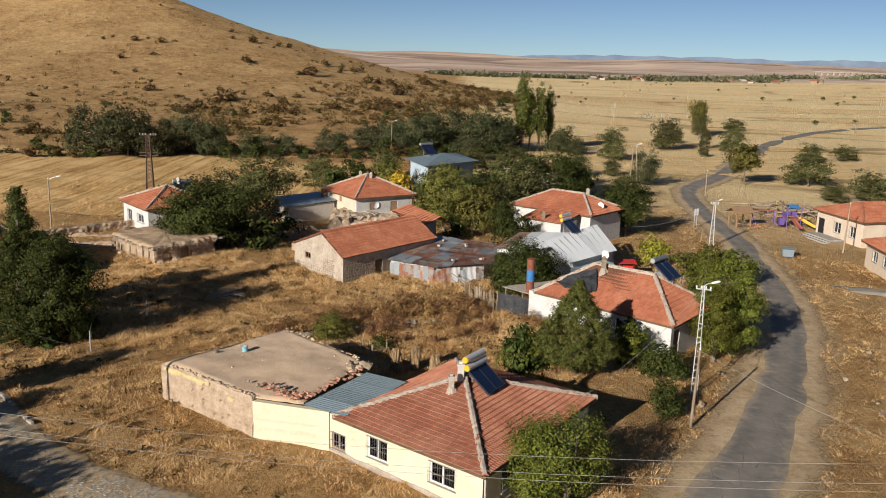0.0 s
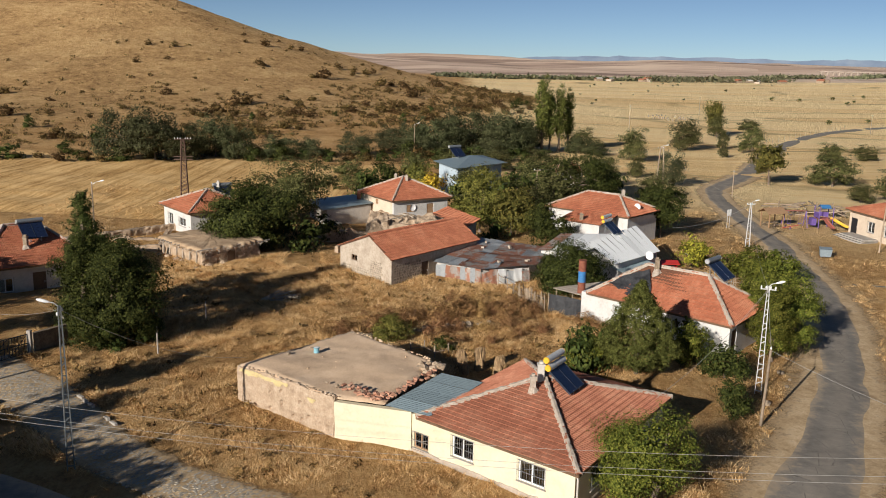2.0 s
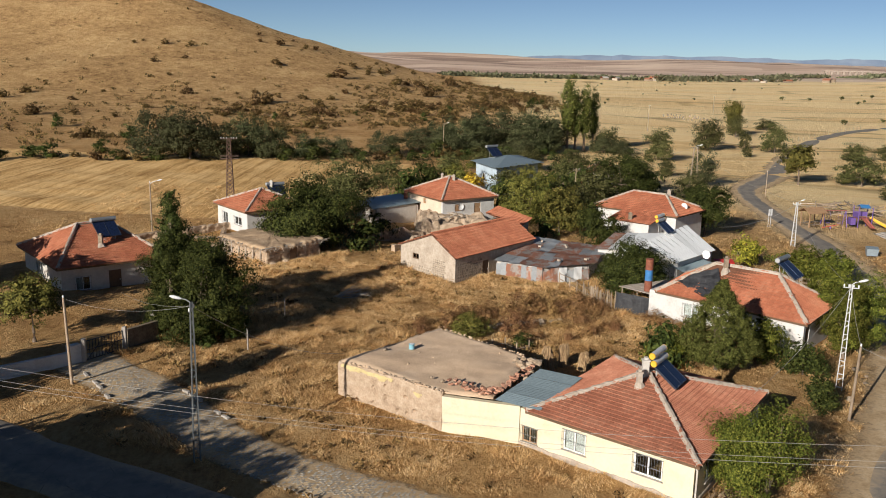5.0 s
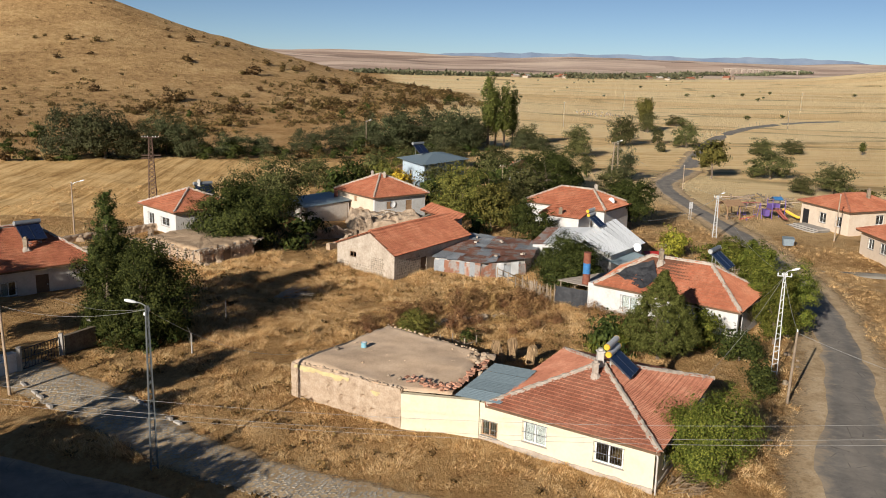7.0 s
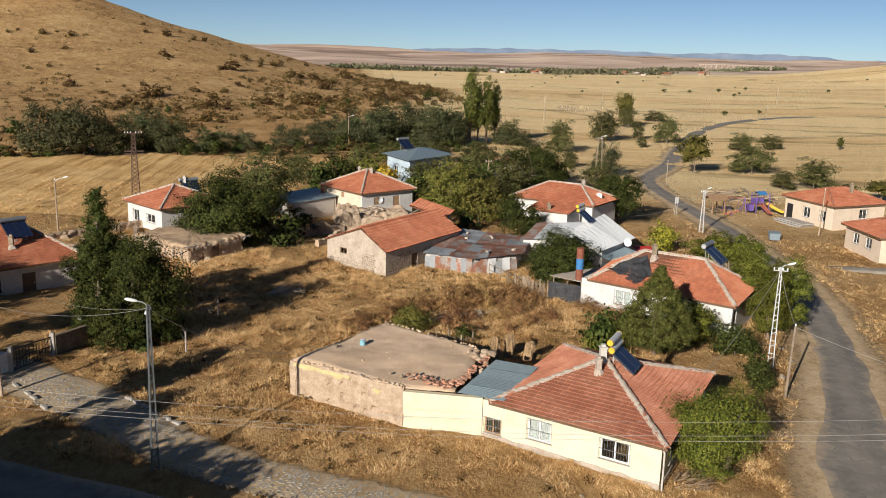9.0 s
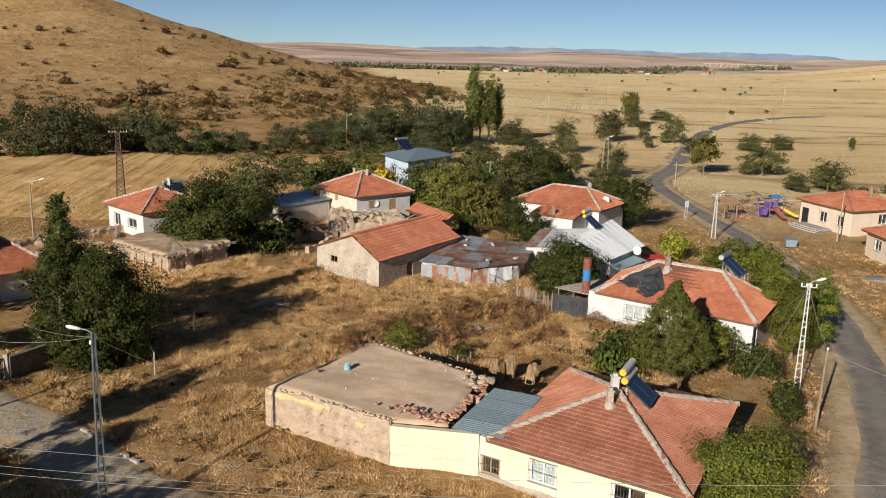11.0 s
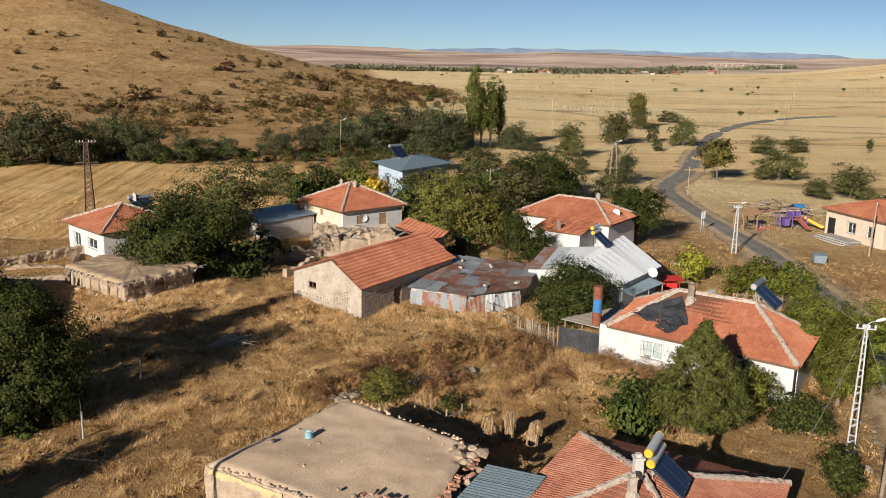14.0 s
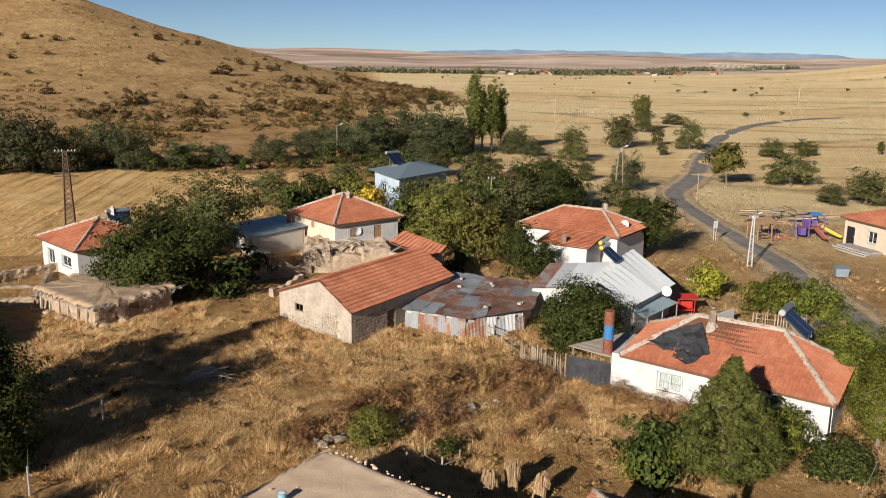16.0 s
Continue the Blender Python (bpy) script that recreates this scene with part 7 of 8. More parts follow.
stone_heap("stone", on_ground([(-14.6 + rngs.gauss(0, 0.5), 64.6 + rngs.gauss(0, 0.4)) for _ in range(26)]), 0.17, "pale field stone on a heap", 3, None, "heap of field stones")
stone_heap("stone", on_ground([(-13.6 + 12.5 * k / 44 + rngs.gauss(0, 0.25), 63.2 + 6.6 * k / 44 + rngs.gauss(0, 0.25)) for k in range(45)]), 0.26, "field stone of the ruined low wall", 4, None, "stones of the field wall")
stone_heap("stone", on_ground([(rngs.uniform(-5, 3), 36.2 + rngs.gauss(0, 0.5) - 0.0) for _ in range(10)] + [(rngs.uniform(16, 20), rngs.uniform(48, 62)) for _ in range(8)] + [(rngs.uniform(28, 34), rngs.uniform(52, 70)) for _ in range(9)] + [(-28.2, 53.2), (1.1, 68.4), (1.5, 68.8), (4.5, 57.5)]), 0.22, "loose pale stone in the dry grass", 5, None, "loose stones")
stone_heap("clod", [(-14.8, 52.4, 3.45), (-10.9, 46.8, 3.5), (-11.6, 47.4, 3.5), (-9.6, 46.6, 3.5)], 0.14, "dark clod on the mud roof", 6, M_STONE, "", "stone")
stone_heap("clod", [(rngs.uniform(-15.5, -6.5), rngs.uniform(49.5, 54.0), 3.43) for _ in range(26)], 0.05, "small crumb of dried mud on the flat roof", 9, M_MUD, "crumbs on the mud roof", "stone")
# ragged end of the mud roof
stone_heap("mud_lump", [(-5.6 + rngs.gauss(0, 0.3), 51.6 - 2.4 * k / 30 + rngs.gauss(0, 0.2), 2.9 + rngs.uniform(-0.8, 0.6)) for k in range(30)], 0.28, "crumbling lump of the broken mud roof edge", 7, M_ADOBE, "broken roof edge", "rubble")
stone_heap("roof_stone", [(-11.4 + 6.0 * k / 44 + rngs.gauss(0, 0.14), 57.9 - 6.1 * k / 44 + rngs.gauss(0, 0.14), 3.38) for k in range(45)], 0.085, "lump of dried mud along the roof edge", 8, M_MUD, "stones on the roof edge", "stone")


# ---- dried stalks stacked beside the barn ----
M_BARKDEAD = surface("rotting_wood", (0.20, 0.135, 0.08), (0.10, 0.065, 0.04), (0.31, 0.225, 0.145), 2, 12, 0.95, bump=0.6)
M_STALK = surface("dried_stalks", (0.33, 0.215, 0.115), (0.17, 0.105, 0.055), (0.5, 0.35, 0.2), 3, 16, 0.95, bump=0.3, piece=0.25)


def sheaf(x, y, h, seed, lean):
    """A bundle of dry stalks, tied below the middle and flaring at its head."""
    rng = random.Random(seed)
    t = thing("stalk_sheaf", (x, y, ground_z(x, y) - 0.05), "brown bundle of dried stalks standing in the yard", "sheaf", "dried stalk bundles")
    bm = B()
    for k in range(150):
        a, r = rng.uniform(0, 6.283), math.sqrt(rng.random())
        hh = h * rng.uniform(0.72, 1.08)
        foot, tie, head = 0.33 * r, 0.29 * r, (0.24 + 0.12 * rng.random()) * r
        top = Vector((math.cos(a) * head + lean * hh, math.sin(a) * head, hh))
        mid = Vector((math.cos(a) * tie + lean * hh * 0.45, math.sin(a) * tie, hh * 0.5))
        tube(bm, [(math.cos(a) * foot, math.sin(a) * foot, 0), tuple(mid), tuple(top), tuple(top + Vector((math.cos(a) * 0.12, math.sin(a) * 0.12, -rng.uniform(0.15, 0.5))))], [0.04, 0.05, 0.045, 0.02], 4)
    part("stalk_bundle", bm, M_STALK, t)
    bm = B()
    ring = [(math.cos(0.4488 * k) * 0.31 + lean * h * 0.42, math.sin(0.4488 * k) * 0.31, h * 0.46) for k in range(15)]
    tube(bm, ring, [0.025] * 15, 5)
    part("tie", bm, M_STALK, t)


sheaf(-3.4, 56.9, 1.75, 1, -0.16)
sheaf(-2.4, 57.9, 1.65, 2, 0.05)
sheaf(-1.1, 57.4, 1.3, 3, 0.12)


def branch_pile(x, y, label, n=22, seed=1, spread=2.2, mat=None):
    rng = random.Random(seed)
    t = thing("branch_pile", (x, y, ground_z(x, y)), label, "branches")
    for k in range(n):
        a = rng.uniform(-0.6, 0.9)
        p = Vector((rng.uniform(-0.8, 0.8), rng.uniform(-0.8, 0.8), rng.uniform(0.05, 0.4)))
        d = Vector((math.cos(a), math.sin(a), rng.uniform(0.05, 0.5))) * rng.uniform(0.8, spread)
        bm = B()
        tube(bm, [tuple(p), tuple(p + d * 0.5 + Vector((0, 0, rng.uniform(-0.1, 0.2)))), tuple(p + d)], [0.045, 0.03, 0.008], 6)
        b = p + d * 0.5
        e = Vector((math.cos(a + 0.7), math.sin(a + 0.7), 0.3)) * 0.6
        tube(bm, [tuple(b), tuple(b + e)], [0.025, 0.006], 5)
        part("branch", bm, mat or M_DEAD, t)


branch_pile(-20.4, 73.2, "pile of bleached dead branches on the grass", 26, 1, 2.6)
branch_pile(3.4, 38.2, "heap of cut brush beside the house wall", 30, 2, 1.1, M_BARKDEAD)
branch_pile(10.6, 78.6, "heap of dry brush behind the white house", 18, 3, 1.2)
branch_pile(23.5, 101.0, "heap of cut branches by the trees", 18, 4, 1.6)


# ---- fences, gate and lean-to ----
def picket_fence(a, b, h, label, seed, gap=0.2, missing=0.0):
    rng = random.Random(seed)
    a, b = Vector(a), Vector(b)
    d = b - a
    t = thing("picket_fence", (a.x, a.y, ground_z(a.x, a.y)), label, "fence")
    n = int(d.length / gap)
    for k in range(n + 1):
        if rng.random() < missing:
            continue
        p = d * (k / n)
        hh = h * rng.uniform(0.75, 1.15)
        bm = B()
        top = Vector((p.x + rng.gauss(0, 0.06), p.y + rng.gauss(0, 0.06), hh))
        beam(bm, (p.x, p.y, -0.1), tuple(top), 0.1, 0.03)
        part("picket", bm, M_WOOD, t)
    for z in (0.35 * h, 0.75 * h):
        bm = B()
        beam(bm, (0, 0, z), (d.x, d.y, z), 0.06, 0.05)
        part("rail", bm, M_WOOD, t)


def post_fence(pts, h, label, name="post_fence", rails=2, mat=None, r=0.06):
    t = thing(name, (pts[0][0], pts[0][1], ground_z(*pts[0])), label, "fence")
    o = Vector((pts[0][0], pts[0][1], ground_z(*pts[0])))
    prev = None
    for x, y in pts:
        z = ground_z(x, y) - o.z
        bm = B()
        tube(bm, [(x - o.x, y - o.y, z - 0.1), (x - o.x, y - o.y, z + h)], [r, r * 0.85], 7)
        part("post", bm, mat or M_WOOD, t)
        if prev and rails:
            for q in range(rails):
                zz = h * (0.45 + 0.45 * q)
                bm = B()
                tube(bm, [(prev[0], prev[1], prev[2] + zz), (x - o.x, y - o.y, z + zz)], 0.035 if mat is None else 0.008, 6)
                part("rail", bm, mat or M_WOOD, t)
        prev = (x - o.x, y - o.y, z)


picket_fence((1.7, 77.4), (3.8, 73.9), 1.5, "grey weathered picket fence with uneven slats", 1, 0.17)
post_fence([(0.0, 82.2), (0.8, 80.3), (1.3, 78.8), (1.7, 77.4)], 1.25, "rough rail fence of grey poles")
post_fence([(-24.4, 66.9), (-27.5, 64.3), (-25.4, 58.3)], 1.5, "concrete fence posts in the shaded garden", "wire_fence", 2, M_CONC)
post_fence([(-7.4, 60.8), (-6.4, 61.4), (-5.6, 60.2), (-4.6, 61.0)], 0.9, "crooked garden stakes among the weeds", "stake_fence", 1)
tp = thing("tarpaulin_screen", (4.1, 73.8, ground_z(4.1, 73.8)), "black tarpaulin screen sheltering a lean-to", "tarpaulin")
verts, faces = [], []
for i in range(25):
    for j in range(8):
        s, q = i / 24, j / 7
        verts.append((s * 3.0 + 0.1 * float(vnoise(i, j, 3, 5)) * 0.6, -s * 1.75 - 0.12 * float(vnoise(i, j, 2.2, 6)) - 0.25 * (1 - q), -0.1 + 1.75 * q + (0.06 * float(vnoise(i, 0, 3, 7)) if j == 7 else 0)))
for i in range(24):
    for j in range(7):
        a = i * 8 + j
        faces.append((a, a + 8, a + 9, a + 1))
raw("sheet", verts, faces, M_TARP, tp)
for k in range(3):
    bm = B()
    tube(bm, [(1.45 * k, -0.85 * k + 0.08, -0.1), (1.45 * k, -0.85 * k + 0.08, 1.75)], 0.04, 6)
    part("post", bm, M_WOOD, tp)
lt = thing("lean_to_roof", (7.0, 74.5, 2.0), "flat grey board roof of a lean-to", "roof")
for k in range(9):
    t = k / 8
    a, b = Vector((4.6, 75.2)).lerp(Vector((8.9, 77.6)), t), Vector((7.3, 72.4)).lerp(Vector((11.0, 76.2)), t)
    bm = B()
    c, e = Vector((4.6, 75.2)).lerp(Vector((8.9, 77.6)), t + 0.122), Vector((7.3, 72.4)).lerp(Vector((11.0, 76.2)), t + 0.122)
    z = 0.4 + 0.012 * (k % 3)
    slab(bm, [(a.x - 7, a.y - 74.5, z), (b.x - 7, b.y - 74.5, z), (e.x - 7, e.y - 74.5, z), (c.x - 7, c.y - 74.5, z)], 0.05)
    part("board", bm, M_CEMENT, lt)
for x, y in ((4.9, 75.0), (7.0, 73.0), (8.6, 77.2), (6.5, 76.0)):
    bm = B()
    tube(bm, [(x - 7, y - 74.5, -1.6), (x - 7, y - 74.5, 0.36)], 0.06, 7)
    part("post", bm, M_WOOD, lt)
st = thing("drum_chimney", (6.9, 73.6, 2.44), "chimney of three stacked rusty and blue oil drums", "chimney")
for k in range(3):
    bm = B()
    z = k * 0.98
    tube(bm, [(0, 0, z), (0, 0, z + 0.03), (0, 0, z + 0.32), (0, 0, z + 0.34), (0, 0, z + 0.36), (0, 0, z + 0.64), (0, 0, z + 0.66), (0, 0, z + 0.68), (0, 0, z + 0.95), (0, 0, z + 0.98)], [0.36, 0.34, 0.34, 0.36, 0.34, 0.34, 0.36, 0.34, 0.34, 0.36], 18)
    part("drum", bm, M_BLUE if k == 1 else M_RUSTDRUM, st, "faded blue drum" if k == 1 else "rusty red drum")
picket_fence((23.6, 87.2), (27.4, 85.3), 1.1, "low fence of rough grey poles behind the house", 7, 0.24, 0.1)
ig = thing("iron_gate", (26.6, 82.8, ground_z(26.6, 82.8)), "black sheet-iron gate leaf standing ajar by the road", "gate", turn=-30)
for lo, hi in (((0, 0, 0), (0.06, 0.06, 1.9)), ((1.2, 0, 0), (1.26, 0.06, 1.7))):
    bm = B()
    box(bm, lo, hi)
    part("post", bm, M_IRON, ig)
bm = B()
for k in range(6):
    box(bm, (0.06, 0.01, 0.2 + 0.27 * k), (1.2, 0.04, 0.25 + 0.27 * k))
for k in range(5):
    box(bm, (0.15 + 0.22 * k, 0.012, 0.2), (0.18 + 0.22 * k, 0.038, 1.6))
part("gate_leaf", bm, M_IRON, ig)
# tarpaulin patch on the weathered roof
tr = thing("roof_tarpaulin", (10.4, 70.0, 4.1), "torn black tarpaulin patch lying on the tiles", "tarpaulin")
verts, faces = [], []
qa, qb, qc, qd = Vector((8.6, 71.4, 3.85)), Vector((12.1, 70.7, 5.2)), Vector((11.8, 68.4, 3.95)), Vector((10.2, 68.3, 3.2))
for i in range(17):
    for j in range(15):
        s, q = i / 16, j / 14
        p = (qa * (1 - s) + qb * s) * (1 - q) + (qd * (1 - s) + qc * s) * q
        pull = 0.25 * math.sin(3.14 * q) * (1 - s)
        verts.append((p.x + pull - 10.4, p.y - 70.0, p.z - 4.1 + 0.15 + 0.15 * float(vnoise(i, j, 2.3, 9))))
for i in range(16):
    for j in range(14):
        a = i * 15 + j
        faces.append((a, a + 15, a + 16, a + 1))
raw("sheet", verts, faces, M_TARP, tr)

# ---- gate and yard wall ----
gt = thing("yard_gate", (-34.4, 55.6, 1.35), "open-barred iron gate between concrete posts", "gate")
for x, y in ((0.5, 1.3), (1.2, 5.2), (-1.2, -1.6)):
    bm = B()
    box(bm, (x - 0.14, y - 0.14, -0.2), (x + 0.14, y + 0.14, 1.75))
    bmesh.ops.bevel(bm, geom=bm.edges[:], offset=0.02, segments=1, affect="EDGES")
    part("gate_post", bm, M_CONC, gt)
for a, b in (((-1.1, -1.4), (-0.35, -0.1)), ((-0.3, 0.0), (0.42, 1.15))):
    bm = B()
    for z in (0.15, 0.85, 1.5):
        beam(bm, (a[0], a[1], z), (b[0], b[1], z), 0.05)
    for k in range(7):
        t = k / 6
        beam(bm, (a[0] + (b[0] - a[0]) * t, a[1] + (b[1] - a[1]) * t, 0.15), (a[0] + (b[0] - a[0]) * t, a[1] + (b[1] - a[1]) * t, 1.5), 0.03)
    beam(bm, (a[0], a[1], 0.15), (b[0], b[1], 1.5), 0.03)
    part("gate_leaf", bm, M_IRON, gt)
yw = thing("yard_wall", (-36.6, 52.2, 1.3), "low whitewashed yard wall beside the gate", "wall")
under(yw, part("wall", wall_bm((-44.0, 45.5), (-36.0, 53.4), 1.0, 2.35, 0.3), M_WHITE))
under(yw, part("pier", wall_bm((-36.2, 53.2), (-35.7, 53.9), 1.0, 2.75, 0.5), M_WHITE))
yw2 = thing("garden_wall", (-33.0, 59.5, 1.3), "grey rubble garden wall under the trees", "wall")
under(yw2, part("wall", wall_bm((-33.8, 57.3), (-32.4, 59.6), 1.0, 2.75, 0.3), M_STONE))


# ---- ruined mud building ----
def ruin():
    t = thing("ruined_house", (-10.3, 107.6, 0.8), "collapsed mud-brick building with a heap of earth", "ruin")
    nx, ny = 44, 34
    verts, faces = [], []
    for j in range(ny + 1):
        for i in range(nx + 1):
            a, b = i / nx, j / ny
            x = -15.4 + 9.8 * a - 1.0 * b
            y = 102.6 + 2.2 * a + 9.4 * b
            e = min(a, 1 - a, b, 1 - b)
            h = 2.05 * float(smooth(e, 0.0, 0.1)) * (1.0 + 0.16 * float(vnoise(x, y, 3.0, 41)))
            h += 0.3 * float(vnoise(x, y, 1.1, 42)) * float(smooth(e, 0.02, 0.12)) + 0.22 * float(vnoise(x, y, 0.45, 43)) * float(smooth(e, 0.0, 0.1))
            if 0.3 < a < 0.62 and b < 0.3:
                h *= 0.72
            verts.append((x + 10.3 + 0.2 * float(vnoise(x, y, 0.8, 44)), y - 107.6, h - 0.15))
    for j in range(ny):
        for i in range(nx):
            k = j * (nx + 1) + i
            faces.append((k, k + 1, k + nx + 2, k + nx + 1))
    raw("earth_mound", verts, faces, M_ADOBE, t)
    rng = random.Random(8)
    for k in range(7):
        bm = B()
        x, y = rng.uniform(-4, 3.5), rng.uniform(-3, 2.5)
        a = rng.uniform(0, 3.1)
        d = Vector((math.cos(a), math.sin(a), rng.uniform(-0.1, 0.2))) * rng.uniform(1.0, 2.0)
        tube(bm, [(x, y, 2.1), (x + d.x, y + d.y, 2.15 + d.z)], [0.08, 0.06], 7)
        part("roof_beam", bm, M_DEAD, t)


ruin()
for a, b, h, nm in (((-21.5, 98.5), (-14.6, 103.0), 1.5, "courtyard_wall"), ((-17.5, 93.5), (-15.0, 97.0), 1.3, "courtyard_wall"), ((-47.0, 88.0), (-36.4, 90.6), 1.0, "field_wall"), ((-45.0, 94.2), (-34.8, 97.6), 1.25, "field_wall")):
    cwall = thing(nm, ((a[0] + b[0]) / 2, (a[1] + b[1]) / 2, ground_z(*a)), "low crumbling mud and stone wall", "wall")
    bm = B()
    n = 34
    prev = None
    d = (v2(b) - v2(a)).normalized()
    nn = Vector((-d.y, d.x))
    for k in range(n + 1):
        p = v2(a).lerp(v2(b), k / n)
        hh = h * (0.7 + 0.35 * float(vnoise(p.x, p.y, 1.4, 46)) + 0.2 * float(vnoise(p.x, p.y, 0.5, 47)))
        row = [bm.verts.new((p.x + nn.x * o, p.y + nn.y * o, z)) for o, z in ((-0.35, 0.4), (-0.22, 0.9 + hh), (0.22, 0.95 + hh * 0.95), (0.35, 0.4))]
        if prev:
            for i in range(3):
                bm.faces.new((prev[i], prev[i + 1], row[i + 1], row[i]))
        else:
            bm.faces.new(row)
        prev = row
    bm.faces.new(prev[::-1])
    under(cwall, part("wall", bm, M_ADOBE))
# adobe buttresses and timber on the store
for k in range(6):
    t = (k + 0.35) / 6
    p = v2((-35.7, 90.0)).lerp(v2((-29.8, 84.4)), t)
    bm = B()
    beam(bm, (p.x - 0.12, p.y - 0.12, 1.0), (p.x - 0.03, p.y - 0.03, 3.05), 0.12)
    under(ad, part("timber_post", bm, M_DEAD))
for k in range(16):
    p = v2((-35.9, 89.8)).lerp(v2((-29.8, 84.1)), k / 15) if k < 9 else v2((-29.8, 84.1)).lerp(v2((-24.9, 89.4)), (k - 9) / 6)
    bm = B()
    tube(bm, [(p.x - 0.35, p.y - 0.3, 2.98), (p.x + 0.7, p.y + 0.8, 3.05)], 0.07, 7)
    under(ad, part("roof_pole", bm, M_DEAD))
bm = B()
box(bm, (3.0, -0.03, 1.2), (3.9, -0.004, 2.7), wall_frame((-29.8, 84.4), (-25.2, 89.6)))
under(ad, part("door", bm, M_DARKWOOD))
# ---- stone infill and corner of the barn ----
def stone_panel(parent, a, b, s0, s1, z0, z1, seed, size=0.26, proud=0.05, mat=None):
    """Single field stones set in a wall face."""
    rng = random.Random(seed)
    m = wall_frame(a, b)
    z = z0
    while z < z1:
        s = s0 + rng.uniform(0, 0.12)
        row = size * rng.uniform(0.65, 1.0)
        while s < s1:
            w = size * rng.uniform(0.8, 1.5)
            bm = B()
            rock(bm, (0, 0, 0), 0.5, rng)
            for v in bm.verts:
                v.co = m @ Vector((s + w / 2 + v.co.x * w * 0.92, 0.0 + v.co.y * proud * 2.2, z + row / 2 + v.co.z * row * 1.35))
            ob = part("stone", bm, mat or M_STONE)
            ob.parent = parent
            s += w
        z += row


bw = [c for c in barn.children if c.name.startswith("wall")]
M_BARNSTONE = surface("barn_stone", (0.296, 0.244, 0.184), (0.200, 0.159, 0.115), (0.385, 0.326, 0.259), 1.5, 6, 0.92, bump=0.5, piece=0.2)
stone_panel(bw[3], BW, BS, 5.1, 6.95, 0.9, 2.6, 1, 0.26, 0.04, M_BARNSTONE)
stone_panel(bw[0], BS, BE, 0.25, 4.3, 0.7, 2.5, 2, 0.34, 0.025, M_BARNSTONE)
stone_panel(bw[3], BW, BS, 0.3, 4.9, 0.8, 1.35, 3, 0.3, 0.03, M_BARNSTONE)
def paint_flake(s0, s1, z0, z1, seed):
    """A thin ragged coat of old paint left on the barn's front."""
    m = wall_frame(SW, SP)
    k, verts, faces = 26, [], []
    for i in range(k + 1):
        x = s0 + (s1 - s0) * i / k
        e = min(1.0, 4 * min(i, k - i) / k)
        lo = z0 + (1 - e) * (z1 - z0) * 0.5 + 0.09 * float(vnoise(x, 0, 0.3, seed)) + 0.05 * float(vnoise(x, 0, 0.1, seed + 1))
        hi = z1 + 0.03 * float(vnoise(x, 0, 0.3, seed + 2))
        for z in (lo, (lo + hi) / 2, hi):
            d = 0.05 * (float(vnoise(x, z, 0.9, 69)) + 0.7 * float(vnoise(x, z, 0.28, 70))) + 0.10 * max(0.0, (z - 0.3) / 3.12 - 0.9) * 10
            verts.append(tuple(m @ Vector((x, d - 0.04, z))))
    for i in range(k):
        for j in range(2):
            p = i * 3 + j
            faces.append((p, p + 3, p + 4, p + 1))
    ob = raw("paint_patch", verts, faces, M_YELLOWP, barn_front)
    tagged(ob, "flaking yellow paint")


stone_heap("mud_lump", [(SW[0] + (SP[0] - SW[0]) * k / 40 + 0.12 + rngs.gauss(0, 0.06), SW[1] + (SP[1] - SW[1]) * k / 40 + 0.15 + rngs.gauss(0, 0.06), 3.36) for k in range(41)], 0.09, "crumbled lump of earth on the wall top", 21, M_EARTH, "lumps on the barn wall", "rubble")
for s0, s1, z0, z1, k in ((0.3, 2.2, 2.95, 3.27, 1), (2.1, 4.6, 2.98, 3.25, 2), (6.2, 6.9, 2.62, 2.85, 3)):
    paint_flake(s0, s1, z0, z1, 70 + 3 * k)

bm = B()
box(bm, (0.0, -0.06, 0.0), ((v2(RS) - v2(RW)).length, -0.004, 0.85), wall_frame(RW, RS))
under(rh, part("plinth", bm, M_GREYWALL, None, "grey cement plinth"))
# ---- timber, bench and clutter by the metal-roofed house ----
sw = thing("side_porch", (14.6, 85.4, 0.5), "small porch with a pale blue-grey sheet roof", "porch")
under(sw, sheet(None, (12.4, 82.2, 2.15), (4.4, 4.4, 0.0), (-1.4, 1.5, 0.35), 6.0, 2.2, M_BLUETIN, pitch=0.2))
for x, y in ((12.7, 82.6), (16.5, 86.4), (14.6, 84.5)):
    bm = B()
    tube(bm, [(x, y, 0.2), (x, y, 2.2)], 0.05, 7)
    under(sw, part("post", bm, M_STEEL))
rb = thing("red_bench", (18.4, 89.4, 0.2), "red painted metal swing bench", "bench")
for lo, hi in (((-0.8, -0.3, 0.45), (0.8, 0.3, 0.52)), ((-0.8, 0.3, 0.5), (0.8, 0.36, 1.2))):
    bm = B()
    box(bm, lo, hi)
    part("seat" if lo[2] < 0.48 else "backrest", bm, M_RED, rb)
for sx in (-0.75, 0.75):
    for sy in (-0.3, 0.3):
        bm = B()
        beam(bm, (sx, sy, 0), (sx, sy, 1.6), 0.06)
        part("leg", bm, M_RED, rb)
bm = B()
slab(bm, [(-1.0, -0.6, 1.55), (1.0, -0.6, 1.55), (1.0, 0.6, 1.75), (-1.0, 0.6, 1.75)], 0.05)
part("canopy", bm, M_RED, rb)
ww2 = thing("white_yard_wall", (19.8, 85.6, 0.2), "short whitewashed yard wall", "wall")
under(ww2, part("wall", wall_bm((18.6, 84.2), (21.6, 86.6), -0.2, 1.5, 0.25), M_WHITE))


